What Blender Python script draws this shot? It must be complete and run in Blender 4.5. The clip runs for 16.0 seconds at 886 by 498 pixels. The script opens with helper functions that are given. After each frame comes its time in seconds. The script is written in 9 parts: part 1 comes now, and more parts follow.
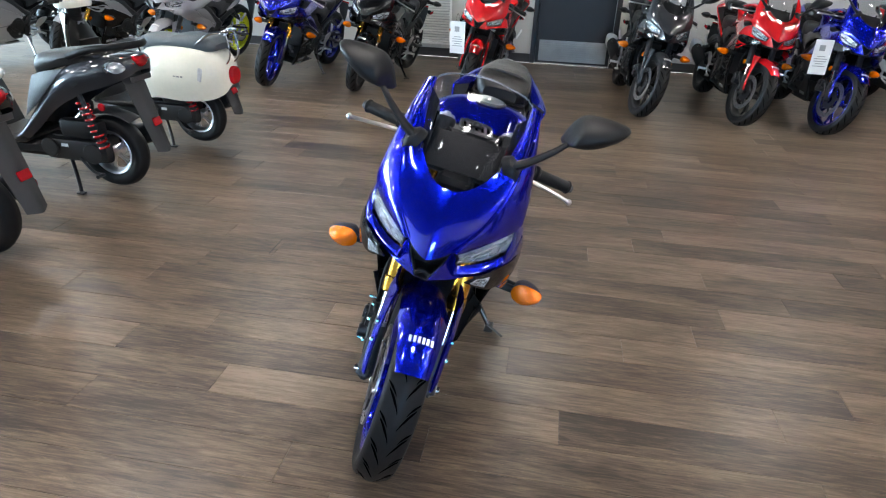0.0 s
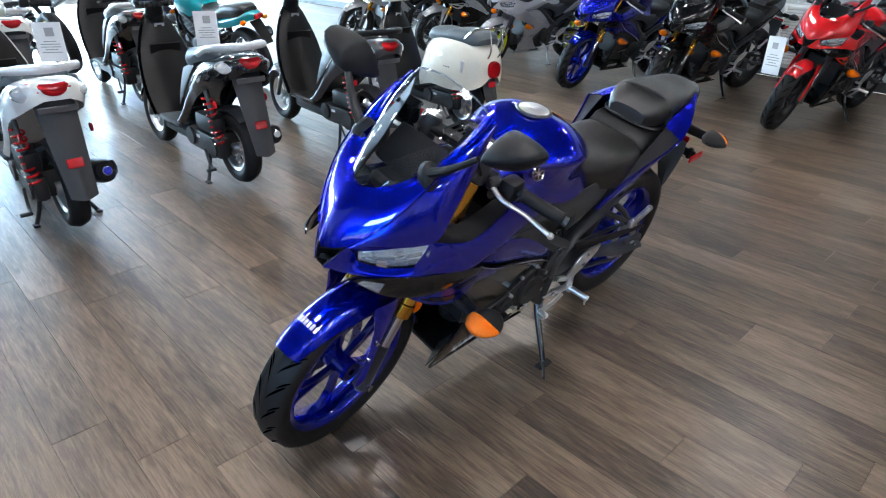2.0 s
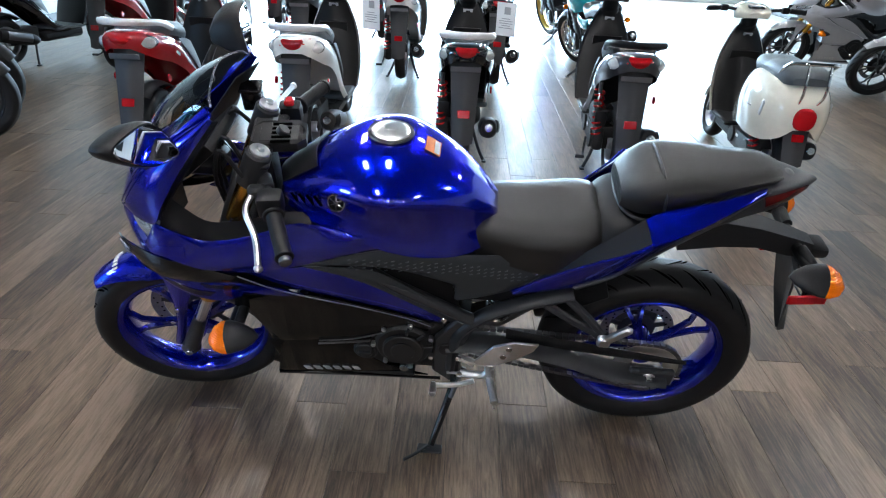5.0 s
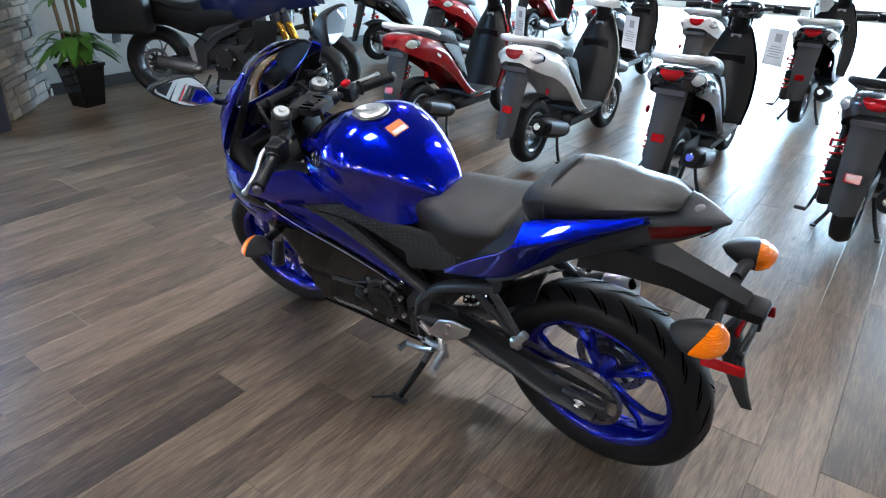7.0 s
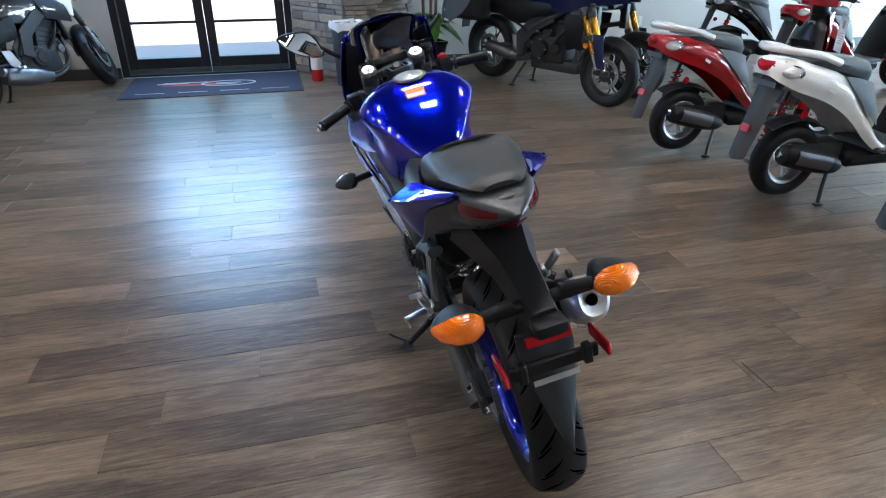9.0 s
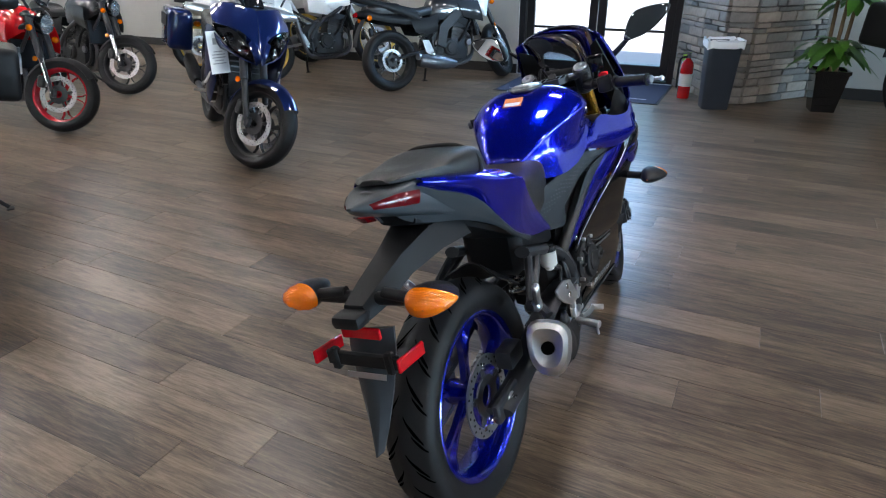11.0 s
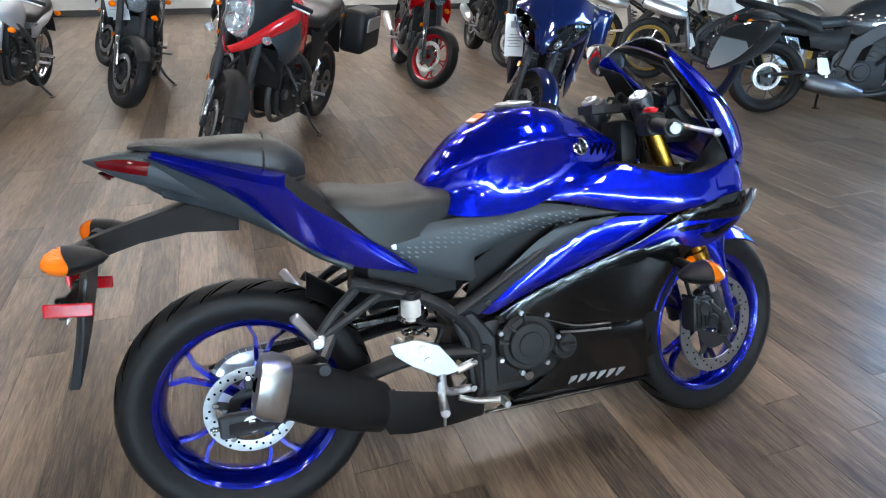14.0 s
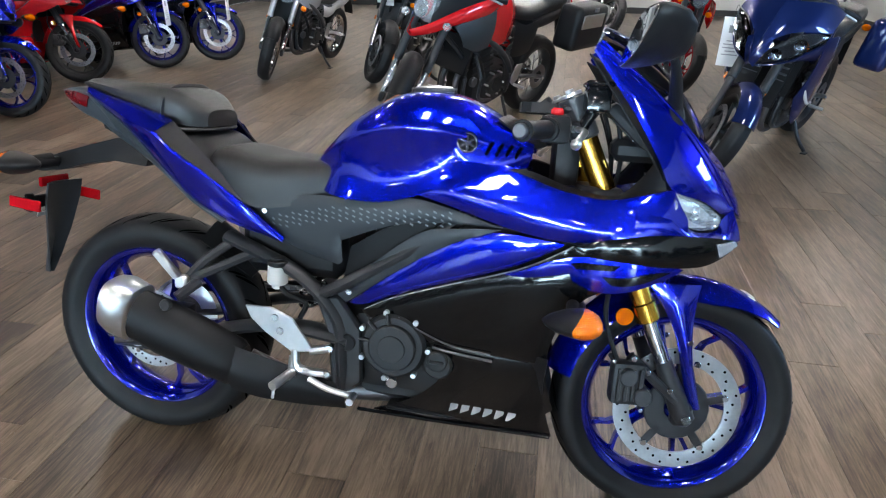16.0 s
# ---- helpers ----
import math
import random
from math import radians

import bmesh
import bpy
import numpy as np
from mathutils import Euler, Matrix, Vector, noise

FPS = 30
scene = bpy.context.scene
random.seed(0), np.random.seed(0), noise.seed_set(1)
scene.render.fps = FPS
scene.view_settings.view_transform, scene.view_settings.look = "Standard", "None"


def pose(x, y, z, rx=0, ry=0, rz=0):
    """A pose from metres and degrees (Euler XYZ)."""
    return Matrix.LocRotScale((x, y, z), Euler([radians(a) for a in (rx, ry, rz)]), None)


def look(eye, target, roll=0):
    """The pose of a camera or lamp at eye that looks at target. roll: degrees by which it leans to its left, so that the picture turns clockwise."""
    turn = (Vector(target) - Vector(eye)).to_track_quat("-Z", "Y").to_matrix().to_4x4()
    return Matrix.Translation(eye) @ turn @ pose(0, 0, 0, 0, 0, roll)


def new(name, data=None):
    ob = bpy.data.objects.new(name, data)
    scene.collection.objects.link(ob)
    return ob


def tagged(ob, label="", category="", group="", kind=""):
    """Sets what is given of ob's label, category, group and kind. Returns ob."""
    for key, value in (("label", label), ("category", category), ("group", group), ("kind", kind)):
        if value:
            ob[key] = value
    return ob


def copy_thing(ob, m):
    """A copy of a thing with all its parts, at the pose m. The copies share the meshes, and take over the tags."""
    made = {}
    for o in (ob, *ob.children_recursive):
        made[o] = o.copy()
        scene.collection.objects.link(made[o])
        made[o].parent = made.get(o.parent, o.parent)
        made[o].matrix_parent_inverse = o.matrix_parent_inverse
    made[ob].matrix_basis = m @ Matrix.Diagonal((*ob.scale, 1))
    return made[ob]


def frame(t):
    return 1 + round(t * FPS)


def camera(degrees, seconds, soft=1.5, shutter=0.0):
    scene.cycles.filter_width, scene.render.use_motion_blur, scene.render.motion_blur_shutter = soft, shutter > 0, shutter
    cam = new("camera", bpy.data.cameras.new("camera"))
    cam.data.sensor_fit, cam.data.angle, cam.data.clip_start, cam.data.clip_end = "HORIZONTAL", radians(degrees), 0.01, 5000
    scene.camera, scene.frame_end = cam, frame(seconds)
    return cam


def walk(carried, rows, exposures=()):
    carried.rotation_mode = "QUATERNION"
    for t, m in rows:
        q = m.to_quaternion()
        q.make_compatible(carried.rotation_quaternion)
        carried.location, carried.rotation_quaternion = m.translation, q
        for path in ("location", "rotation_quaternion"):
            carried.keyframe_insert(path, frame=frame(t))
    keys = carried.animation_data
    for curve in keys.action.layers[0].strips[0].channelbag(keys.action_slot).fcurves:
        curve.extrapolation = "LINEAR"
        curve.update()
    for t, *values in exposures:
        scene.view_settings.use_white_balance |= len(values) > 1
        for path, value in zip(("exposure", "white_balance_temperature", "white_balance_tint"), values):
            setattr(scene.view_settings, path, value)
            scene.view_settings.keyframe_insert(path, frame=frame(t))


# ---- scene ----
cam = camera(71.1, 16.0, soft=1.15)
PATH = [
    (0, (-0.142, -0.235, 1.461), (-0.029, 1.545, 0.555), 2.3),
    (0.5, (0.133, -0.227, 1.458), (-0.022, 1.548, 0.55), 1.7),
    (1, (0.417, -0.177, 1.449), (-0.039, 1.546, 0.542), 1.4),
    (1.5, (0.666, -0.031, 1.442), (-0.084, 1.582, 0.529), 1.3),
    (2, (0.902, 0.143, 1.441), (-0.074, 1.63, 0.526), 1.1),
    (2.5, (1.085, 0.36, 1.452), (-0.11, 1.675, 0.535), 1.1),
    (3, (1.205, 0.643, 1.458), (-0.176, 1.757, 0.535), 0.8),
    (3.5, (1.338, 0.929, 1.435), (-0.184, 1.846, 0.517), 0.8),
    (3.7, (1.375, 1.046, 1.433), (-0.194, 1.881, 0.516), 0.8),
    (5.8, (1.638, 2.064, 1.421), (-0.135, 2.028, 0.494), 1.7),
    (6, (1.661, 2.19, 1.421), (-0.111, 2.029, 0.509), 1.0),
    (6.5, (1.69, 2.457, 1.432), (-0.037, 2.004, 0.53), 0.8),
    (7, (1.65, 2.734, 1.438), (0.03, 1.995, 0.527), 0.8),
    (7.5, (1.522, 2.988, 1.428), (0.044, 1.997, 0.515), 0.7),
    (8, (1.38, 3.236, 1.424), (0.062, 2.039, 0.513), 0.5),
    (8.5, (1.197, 3.485, 1.415), (0.101, 2.08, 0.507), 0.5),
    (9, (0.972, 3.671, 1.389), (0.147, 2.092, 0.481), 0.3),
    (9.5, (0.717, 3.806, 1.408), (0.191, 2.102, 0.503), 0.1),
    (10, (0.448, 3.885, 1.407), (0.231, 2.112, 0.507), -0.1),
    (10.2, (0.332, 3.902, 1.394), (0.246, 2.115, 0.5), -0.3),
    (12.3, (-0.756, 3.57, 1.396), (0.32, 2.134, 0.512), 0.1),
    (12.5, (-0.84, 3.488, 1.4), (0.293, 2.103, 0.506), 0.1),
    (13, (-1.001, 3.272, 1.372), (0.276, 2.017, 0.482), 0.5),
    (13.5, (-1.07, 3.058, 1.38), (0.288, 1.897, 0.481), 0.7),
    (14, (-1.147, 2.811, 1.361), (0.365, 1.858, 0.462), 0.9),
    (14.5, (-1.188, 2.583, 1.331), (0.456, 1.881, 0.434), 1.1),
    (15, (-1.227, 2.362, 1.321), (0.488, 1.857, 0.423), 1.0),
    (15.5, (-1.318, 2.084, 1.318), (0.452, 1.823, 0.424), 0.9),
    (16, (-1.358, 1.833, 1.3), (0.425, 1.767, 0.398), 0.8),
]
walk(cam, [(t, look(eye, target, roll)) for t, eye, target, roll in PATH], exposures=[(0.0, 1.72, 6600, 10), (2.0, 1.60, 6200, 10), (3.5, 1.48, 6250, 10), (6.0, 1.42, 6250, 10), (7.5, 1.72, 6150, 10), (8.5, 1.66, 6300, 10), (9.5, 1.32, 6300, 10), (12.5, 1.36, 6300, 10), (14.0, 1.58, 6450, 10), (16.0, 1.57, 6450, 10)])


# ---- light ----
world = bpy.data.worlds.new("daylight")
scene.world = world
world.use_nodes = True
_n = world.node_tree.nodes
_sky = _n.new("ShaderNodeTexSky")
_sky.sky_type, _sky.sun_disc = "NISHITA", False
_sky.sun_elevation, _sky.sun_rotation = radians(48), radians(60)
world.node_tree.links.new(_sky.outputs[0], _n["Background"].inputs[0])
_n["Background"].inputs[1].default_value = 0.15
sun = new("sun", bpy.data.lights.new("sun", "SUN"))
sun.data.energy, sun.data.angle, sun.data.color = 4.0, radians(0.5), (1.0, 0.95, 0.88)
sun.matrix_world = look((10, 14, 20), (0, 0, 0))


# ---- materials ----
def mat(name, color, rough=0.5, metal=0.0, coat=0.0, vary=0.0, scale=8.0, bump=0.0, bscale=200.0, rvary=0.0, spec=0.5):
    """A surface with a base colour, two scales of variation and fine relief."""
    m = bpy.data.materials.new(name)
    m.use_nodes = True
    nt = m.node_tree
    b = nt.nodes["Principled BSDF"]
    b.inputs["Base Color"].default_value = (*color, 1)
    b.inputs["Roughness"].default_value = rough
    b.inputs["Metallic"].default_value = metal
    b.inputs["Coat Weight"].default_value = coat
    b.inputs["Coat Roughness"].default_value = 0.03
    b.inputs["Specular IOR Level"].default_value = spec
    if vary or rvary or bump:
        tc = nt.nodes.new("ShaderNodeTexCoord")
        nz = nt.nodes.new("ShaderNodeTexNoise")
        nz.inputs["Scale"].default_value = scale
        nz.inputs["Detail"].default_value = 6
        nt.links.new(tc.outputs["Object"], nz.inputs["Vector"])
    if vary:
        mx = nt.nodes.new("ShaderNodeMix")
        mx.data_type = "RGBA"
        mx.inputs[6].default_value = (*[c * (1 - vary) for c in color], 1)
        mx.inputs[7].default_value = (*[min(1, c * (1 + vary)) for c in color], 1)
        nt.links.new(nz.outputs["Fac"], mx.inputs[0])
        nt.links.new(mx.outputs[2], b.inputs["Base Color"])
    if rvary:
        mr = nt.nodes.new("ShaderNodeMapRange")
        mr.inputs["From Min"].default_value, mr.inputs["From Max"].default_value = 0.3, 0.7
        mr.inputs["To Min"].default_value, mr.inputs["To Max"].default_value = max(0.02, rough - rvary), rough + rvary
        nt.links.new(nz.outputs["Fac"], mr.inputs["Value"])
        nt.links.new(mr.outputs[0], b.inputs["Roughness"])
    if bump:
        nb = nt.nodes.new("ShaderNodeTexNoise")
        nb.inputs["Scale"].default_value = bscale
        nb.inputs["Detail"].default_value = 3
        nt.links.new(tc.outputs["Object"], nb.inputs["Vector"])
        bp = nt.nodes.new("ShaderNodeBump")
        bp.inputs["Strength"].default_value = bump
        bp.inputs["Distance"].default_value = 0.001
        nt.links.new(nb.outputs["Fac"], bp.inputs["Height"])
        nt.links.new(bp.outputs[0], b.inputs["Normal"])
    return m


def paint(name, color, metal=0.0, rough=0.22):
    """Glossy vehicle paint under clear coat."""
    m = mat(name, color, rough=rough, metal=metal, coat=1.0, vary=0.06, scale=40, spec=0.15)
    b = m.node_tree.nodes["Principled BSDF"]
    b.inputs["Coat IOR"].default_value = 1.65
    b.inputs["Coat Roughness"].default_value = 0.012
    if metal:
        k = max(color)
        b.inputs["Specular Tint"].default_value = (*[max(0.03, c / k) for c in color], 1)
    return m


def clear(name, color, rough=0.03, weight=1.0, ior=1.45):
    m = mat(name, color, rough=rough)
    m.node_tree.nodes["Principled BSDF"].inputs["Transmission Weight"].default_value = weight
    m.node_tree.nodes["Principled BSDF"].inputs["IOR"].default_value = ior
    return m


def glow(name, color, strength):
    m = mat(name, (0.8, 0.8, 0.8))
    b = m.node_tree.nodes["Principled BSDF"]
    b.inputs["Emission Color"].default_value = (*color, 1)
    b.inputs["Emission Strength"].default_value = strength
    return m


M_BLUE = paint("blue_paint", (0.0012, 0.0085, 0.40), metal=0.80, rough=0.25)
M_BLUE_RIM = paint("blue_rim_paint", (0.002, 0.010, 0.32), metal=0.8, rough=0.26)
M_BLACK_GLOSS = mat("black_gloss_paint", (0.004, 0.004, 0.0045), rough=0.12, coat=0.35, vary=0.06, scale=40, spec=0.3)
M_PLASTIC = mat("black_plastic", (0.009, 0.009, 0.010), rough=0.45, vary=0.2, bump=0.25, bscale=1200, spec=0.22)
M_GREY_PLASTIC = mat("dark_grey_plastic", (0.030, 0.035, 0.040), rough=0.38, vary=0.15, bump=0.2, bscale=1000, spec=0.35)
M_PRINT_GREY = mat("pale_print", (0.45, 0.45, 0.46), rough=0.4, vary=0.05)
M_FRAME = mat("black_frame_paint", (0.026, 0.027, 0.030), spec=0.35, rough=0.38, vary=0.2, bump=0.1)
M_SEAT = mat("seat_vinyl", (0.011, 0.0105, 0.0105), rough=0.38, vary=0.12, bump=0.5, bscale=1600, spec=0.50)
M_SEAT_GREY = mat("grey_seat_vinyl", (0.075, 0.09, 0.10), rough=0.5, vary=0.12, bump=0.4, bscale=1200)
M_TYRE = mat("tyre_rubber", (0.010, 0.010, 0.011), rough=0.52, vary=0.3, scale=20, bump=0.3, bscale=600, spec=0.26)
M_DASH = mat("raised_dash_plastic", (0.085, 0.098, 0.108), rough=0.33)
M_SATIN = mat("satin_black_plastic", (0.004, 0.004, 0.0045), rough=0.32, vary=0.2, spec=0.25)
# painted shade of grooves, slots and holes that are not cut into the mesh
M_HOLLOW_SHADE = mat("tread_groove", (0.0015, 0.0015, 0.0015), rough=1.0, spec=0.0)
M_GOLD = mat("gold_anodised", (0.72, 0.36, 0.05), rough=0.25, metal=1.0)
M_CHROME = mat("chrome", (0.75, 0.75, 0.77), rough=0.1, metal=1.0)
M_ALU = mat("brushed_aluminium", (0.75, 0.75, 0.76), rough=0.32, metal=1.0, vary=0.1, scale=60)
M_DISC = mat("ground_disc_steel", (0.36, 0.36, 0.37), rough=0.34, metal=0.9, vary=0.25, scale=70)
M_CUP = mat("milky_plastic", (0.62, 0.61, 0.58), rough=0.35, vary=0.06)
M_STEEL = mat("dark_steel", (0.16, 0.16, 0.17), rough=0.4, metal=0.9, vary=0.2)
M_CAST = mat("cast_engine_metal", (0.020, 0.020, 0.021), rough=0.45, metal=0.3, vary=0.3, bump=0.4, bscale=500)
M_AMBER = clear("amber_lens", (1.0, 0.20, 0.0), rough=0.05, weight=0.12)
_nt = M_AMBER.node_tree
_tc, _wv, _bp = _nt.nodes.new("ShaderNodeTexCoord"), _nt.nodes.new("ShaderNodeTexWave"), _nt.nodes.new("ShaderNodeBump")
_wv.inputs["Scale"].default_value = 130
_wv.bands_direction = "Z"
_bp.inputs["Strength"].default_value = 0.35
_bp.inputs["Distance"].default_value = 0.003
_nt.links.new(_tc.outputs["Object"], _wv.inputs["Vector"])
_nt.links.new(_wv.outputs["Fac"], _bp.inputs["Height"])
_nt.links.new(_bp.outputs[0], _nt.nodes["Principled BSDF"].inputs["Normal"])
M_AMBER.node_tree.nodes["Principled BSDF"].inputs["Coat Weight"].default_value = 0.6
M_RED_LENS = clear("red_lens", (0.50, 0.006, 0.012), rough=0.12, weight=0.15)
M_LENS = clear("headlight_lens", (0.85, 0.87, 0.90), rough=0.03, weight=0.78, ior=1.25)
M_SIGNAL = clear("clear_signal_lens", (0.85, 0.85, 0.86), rough=0.06, weight=0.4)
M_TAIL_LENS = clear("dark_red_lens", (0.10, 0.002, 0.004), rough=0.08, weight=0.1)
M_CLEAR = clear("clear_lens", (0.9, 0.92, 0.95), rough=0.03, weight=0.80, ior=1.35)
M_SCREEN = bpy.data.materials.new("tinted_windscreen")
M_SCREEN.use_nodes = True
_nt = M_SCREEN.node_tree
_tr, _gl, _fr, _mx = (_nt.nodes.new("ShaderNode" + k) for k in ("BsdfTransparent", "BsdfGlossy", "Fresnel", "MixShader"))
_tr.inputs["Color"].default_value = (0.68, 0.69, 0.72, 1)
_gl.inputs["Roughness"].default_value = 0.02
_fr.inputs["IOR"].default_value = 1.48
_nt.links.new(_fr.outputs[0], _mx.inputs[0])
_nt.links.new(_tr.outputs[0], _mx.inputs[1])
_nt.links.new(_gl.outputs[0], _mx.inputs[2])
_nt.links.new(_mx.outputs[0], _nt.nodes["Material Output"].inputs["Surface"])
M_MIRROR = mat("mirror_glass", (0.9, 0.9, 0.92), rough=0.02, metal=1.0)
M_WHITE_PAINT = paint("white_paint", (0.78, 0.77, 0.74))
M_PAPER = mat("white_paper", (0.8, 0.8, 0.8), rough=0.7, vary=0.04)
M_PRINT = mat("grey_print", (0.35, 0.35, 0.36), rough=0.8)
M_RED = paint("red_paint", (0.55, 0.008, 0.012))
M_ORANGE = mat("orange_sticker", (0.75, 0.22, 0.05), rough=0.5)
M_DISPLAY = mat("dark_display", (0.012, 0.012, 0.014), rough=0.08)
M_RED_SPRING = paint("red_spring_paint", (0.45, 0.01, 0.012))
M_WALL = mat("wall_paint", (0.46, 0.46, 0.44), rough=0.7, vary=0.04, scale=2, bump=0.25, bscale=120)
M_BASE = mat("black_baseboard", (0.02, 0.02, 0.021), rough=0.5, vary=0.2)
M_CEIL = mat("ceiling_paint", (0.03, 0.03, 0.032), rough=0.85, vary=0.05, scale=4, bump=0.4, bscale=80)
M_DOOR_BLACK = mat("black_door_paint", (0.012, 0.012, 0.015), rough=0.4, vary=0.2)
M_DOOR_FRAME = mat("black_door_metal", (0.010, 0.010, 0.012), rough=0.35, vary=0.15)
M_PANE = clear("door_glass", (1, 1, 1), rough=0.0, weight=1.0, ior=1.05)
M_MAT = mat("entrance_mat_fibre", (0.030, 0.036, 0.066), rough=0.95, vary=0.35, scale=150, bump=0.8, bscale=900)
M_LAMP = glow("lamp_diffuser", (1.0, 0.96, 0.93), 22.0)


# ---- shape helpers ----
def cr(pts, n):
    """n points on a smooth curve through pts."""
    P = [Vector(p) for p in pts]
    if len(P) == 2:
        return [P[0].lerp(P[1], i / (n - 1)) for i in range(n)]
    d = [0.0]
    for a, b in zip(P, P[1:]):
        d.append(d[-1] + max((b - a).length, 1e-6))
    out = []
    for i in range(n):
        s = d[-1] * i / (n - 1)
        k = min(max(j for j in range(len(d)) if d[j] <= s + 1e-9), len(P) - 2)
        u = (s - d[k]) / (d[k + 1] - d[k])
        p1, p2 = P[k], P[k + 1]
        p0 = P[k - 1] if k else p1 * 2 - p2
        p3 = P[k + 2] if k + 2 < len(P) else p2 * 2 - p1
        out.append(0.5 * (2 * p1 + (p2 - p0) * u + (2 * p0 - 5 * p1 + 4 * p2 - p3) * u * u + (3 * p1 - p0 - 3 * p2 + p3) * u ** 3))
    return out


def part(name, bm, material, parent, label="", smooth=40):
    """Links a bmesh as one mesh object under a thing or a part."""
    bmesh.ops.recalc_face_normals(bm, faces=bm.faces)
    me = bpy.data.meshes.new(name)
    bm.to_mesh(me)
    bm.free()
    if smooth:
        me.shade_smooth()
        me.set_sharp_from_angle(angle=radians(smooth))
    if material:
        me.materials.append(material)
    ob = new(name, me)
    ob.parent = parent
    if label:
        ob["label"] = label
    return ob


def thing(name, label, category, group="", m=None, kind=""):
    ob = new(name)
    ob.empty_display_size = 0.1
    if m:
        ob.matrix_world = m
    return tagged(ob, label, category, group, kind)


def skin(bm, rows, closed=False, caps=False):
    """Quads between rows of points of equal length; closed: each row is a ring."""
    vs = [[bm.verts.new(p) for p in r] for r in rows]
    n = len(vs[0])
    for a, b in zip(vs, vs[1:]):
        for i in range(n if closed else n - 1):
            j = (i + 1) % n
            bm.faces.new((a[i], a[j], b[j], b[i]))
    if caps:
        bm.faces.new(vs[0])
        bm.faces.new(vs[-1][::-1])
    return bm


def tube(pts, r, n=10, seg=0, flat=1.0, taper=None):
    """A round rod along a smooth curve; taper: radius factors at its ends."""
    P = cr(pts, seg or (2 if len(pts) == 2 else len(pts) * 4))
    bm, rows = bmesh.new(), []
    up = Vector((0.03, 0.05, 1))
    for i, p in enumerate(P):
        d = (P[min(i + 1, len(P) - 1)] - P[max(i - 1, 0)]).normalized()
        if abs(d.dot(up.normalized())) > 0.98:
            up = Vector((1, 0.05, 0.02))
        a = d.cross(up).normalized()
        b = a.cross(d)
        f = 1.0 if not taper else taper[0] + (taper[1] - taper[0]) * i / (len(P) - 1)
        rows.append([p + (a * math.cos(t) * r + b * math.sin(t) * r * flat) * f for t in [2 * math.pi * k / n for k in range(n)]])
    return skin(bm, rows, True, True)


def join(*bms):
    """One bmesh out of several."""
    out = bms[0]
    for b in bms[1:]:
        me = bpy.data.meshes.new("t")
        b.to_mesh(me)
        b.free()
        out.from_mesh(me)
        bpy.data.meshes.remove(me)
    return out


def at(bm, m):
    bmesh.ops.transform(bm, matrix=m, verts=bm.verts)
    return bm


def box(size, c=(0, 0, 0), bevel=0.004, m=None, taper=1.0, seg=1):
    bm = bmesh.new()
    bmesh.ops.create_cube(bm, size=1)
    for v in bm.verts:
        f = taper if v.co.z > 0 else 1.0
        v.co = Vector((v.co.x * size[0] * f, v.co.y * size[1] * f, v.co.z * size[2]))
    if bevel:
        bmesh.ops.bevel(bm, geom=bm.edges[:], offset=bevel, segments=seg, affect="EDGES", profile=0.6)
    if m:
        at(bm, m)
    return at(bm, Matrix.Translation(c))


def revolve(prof, n=32, m=None, caps=False):
    """Turns a profile of (radius, height) about the local y axis."""
    bm = bmesh.new()
    rows = [[(r * math.cos(a), h, r * math.sin(a)) for a in [2 * math.pi * k / n for k in range(n)]] for r, h in prof]
    skin(bm, rows, True, caps)
    return at(bm, m) if m else bm


def axis_to(p, d):
    """A frame at p whose y axis runs along d."""
    return Matrix.Translation(p) @ Vector(d).to_track_quat("Y", "Z").to_matrix().to_4x4()


def rod(p, q, r, n=14, lip=0.0):
    p, q = Vector(p), Vector(q)
    h = (q - p).length
    e = min(r * 0.15, h * 0.2)
    return revolve([(r - e, 0), (r, e), (r, h - e), (r - e, h)], n, axis_to(p, q - p), True)


def shell(U, L, n=16, m=6, bulge=0.0, thick=0.004, roll=0.006, direct=None):
    """A curved panel between an upper and a lower edge, with edges that roll inwards."""
    U, L = cr(U, n), cr(L, n)
    mid = sum(U + L, Vector()) / (2 * n)
    side = Vector(direct) if direct else Vector((0, 1 if mid.y >= 0 else -1, 0))
    bm, rows = bmesh.new(), []
    for k in range(m + 1):
        t = k / m
        row = []
        for i in range(n):
            p = U[i].lerp(L[i], t)
            e = min(t, 1 - t) * (U[i] - L[i]).length
            e = min(e, min(i, n - 1 - i) / (n - 1) * (U[0] - U[-1]).length)
            tuck = roll * max(0.0, 1 - e / 0.02) ** 2
            row.append(p + side * (bulge * 4 * t * (1 - t) - tuck))
        rows.append(row)
    skin(bm, rows)
    bmesh.ops.recalc_face_normals(bm, faces=bm.faces)
    if thick:
        bmesh.ops.solidify(bm, geom=bm.faces[:], thickness=thick)
    return bm


def curve1(points, n=60):
    """A smooth function through (x, value) points."""
    c = cr([(a, b, 0) for a, b in points], n)
    xs, ys = [p.x for p in c], [p.y for p in c]
    return lambda x: float(np.interp(x, xs, ys))


def rounded(outline, keep=38.0):
    """Cuts the shallow corners of an outline twice, so that it runs smoothly, and keeps its sharp corners."""
    for _ in range(2):
        out, n = [], len(outline)
        for i, p in enumerate(outline):
            a, b = Vector(outline[i - 1]), Vector(outline[(i + 1) % n])
            p = Vector(p)
            if (p - a).angle(b - p, 0.0) < radians(keep):
                out += [tuple(p.lerp(a, 0.25)), tuple(p.lerp(b, 0.25))]
            else:
                out.append(tuple(p))
        outline = out
    return outline


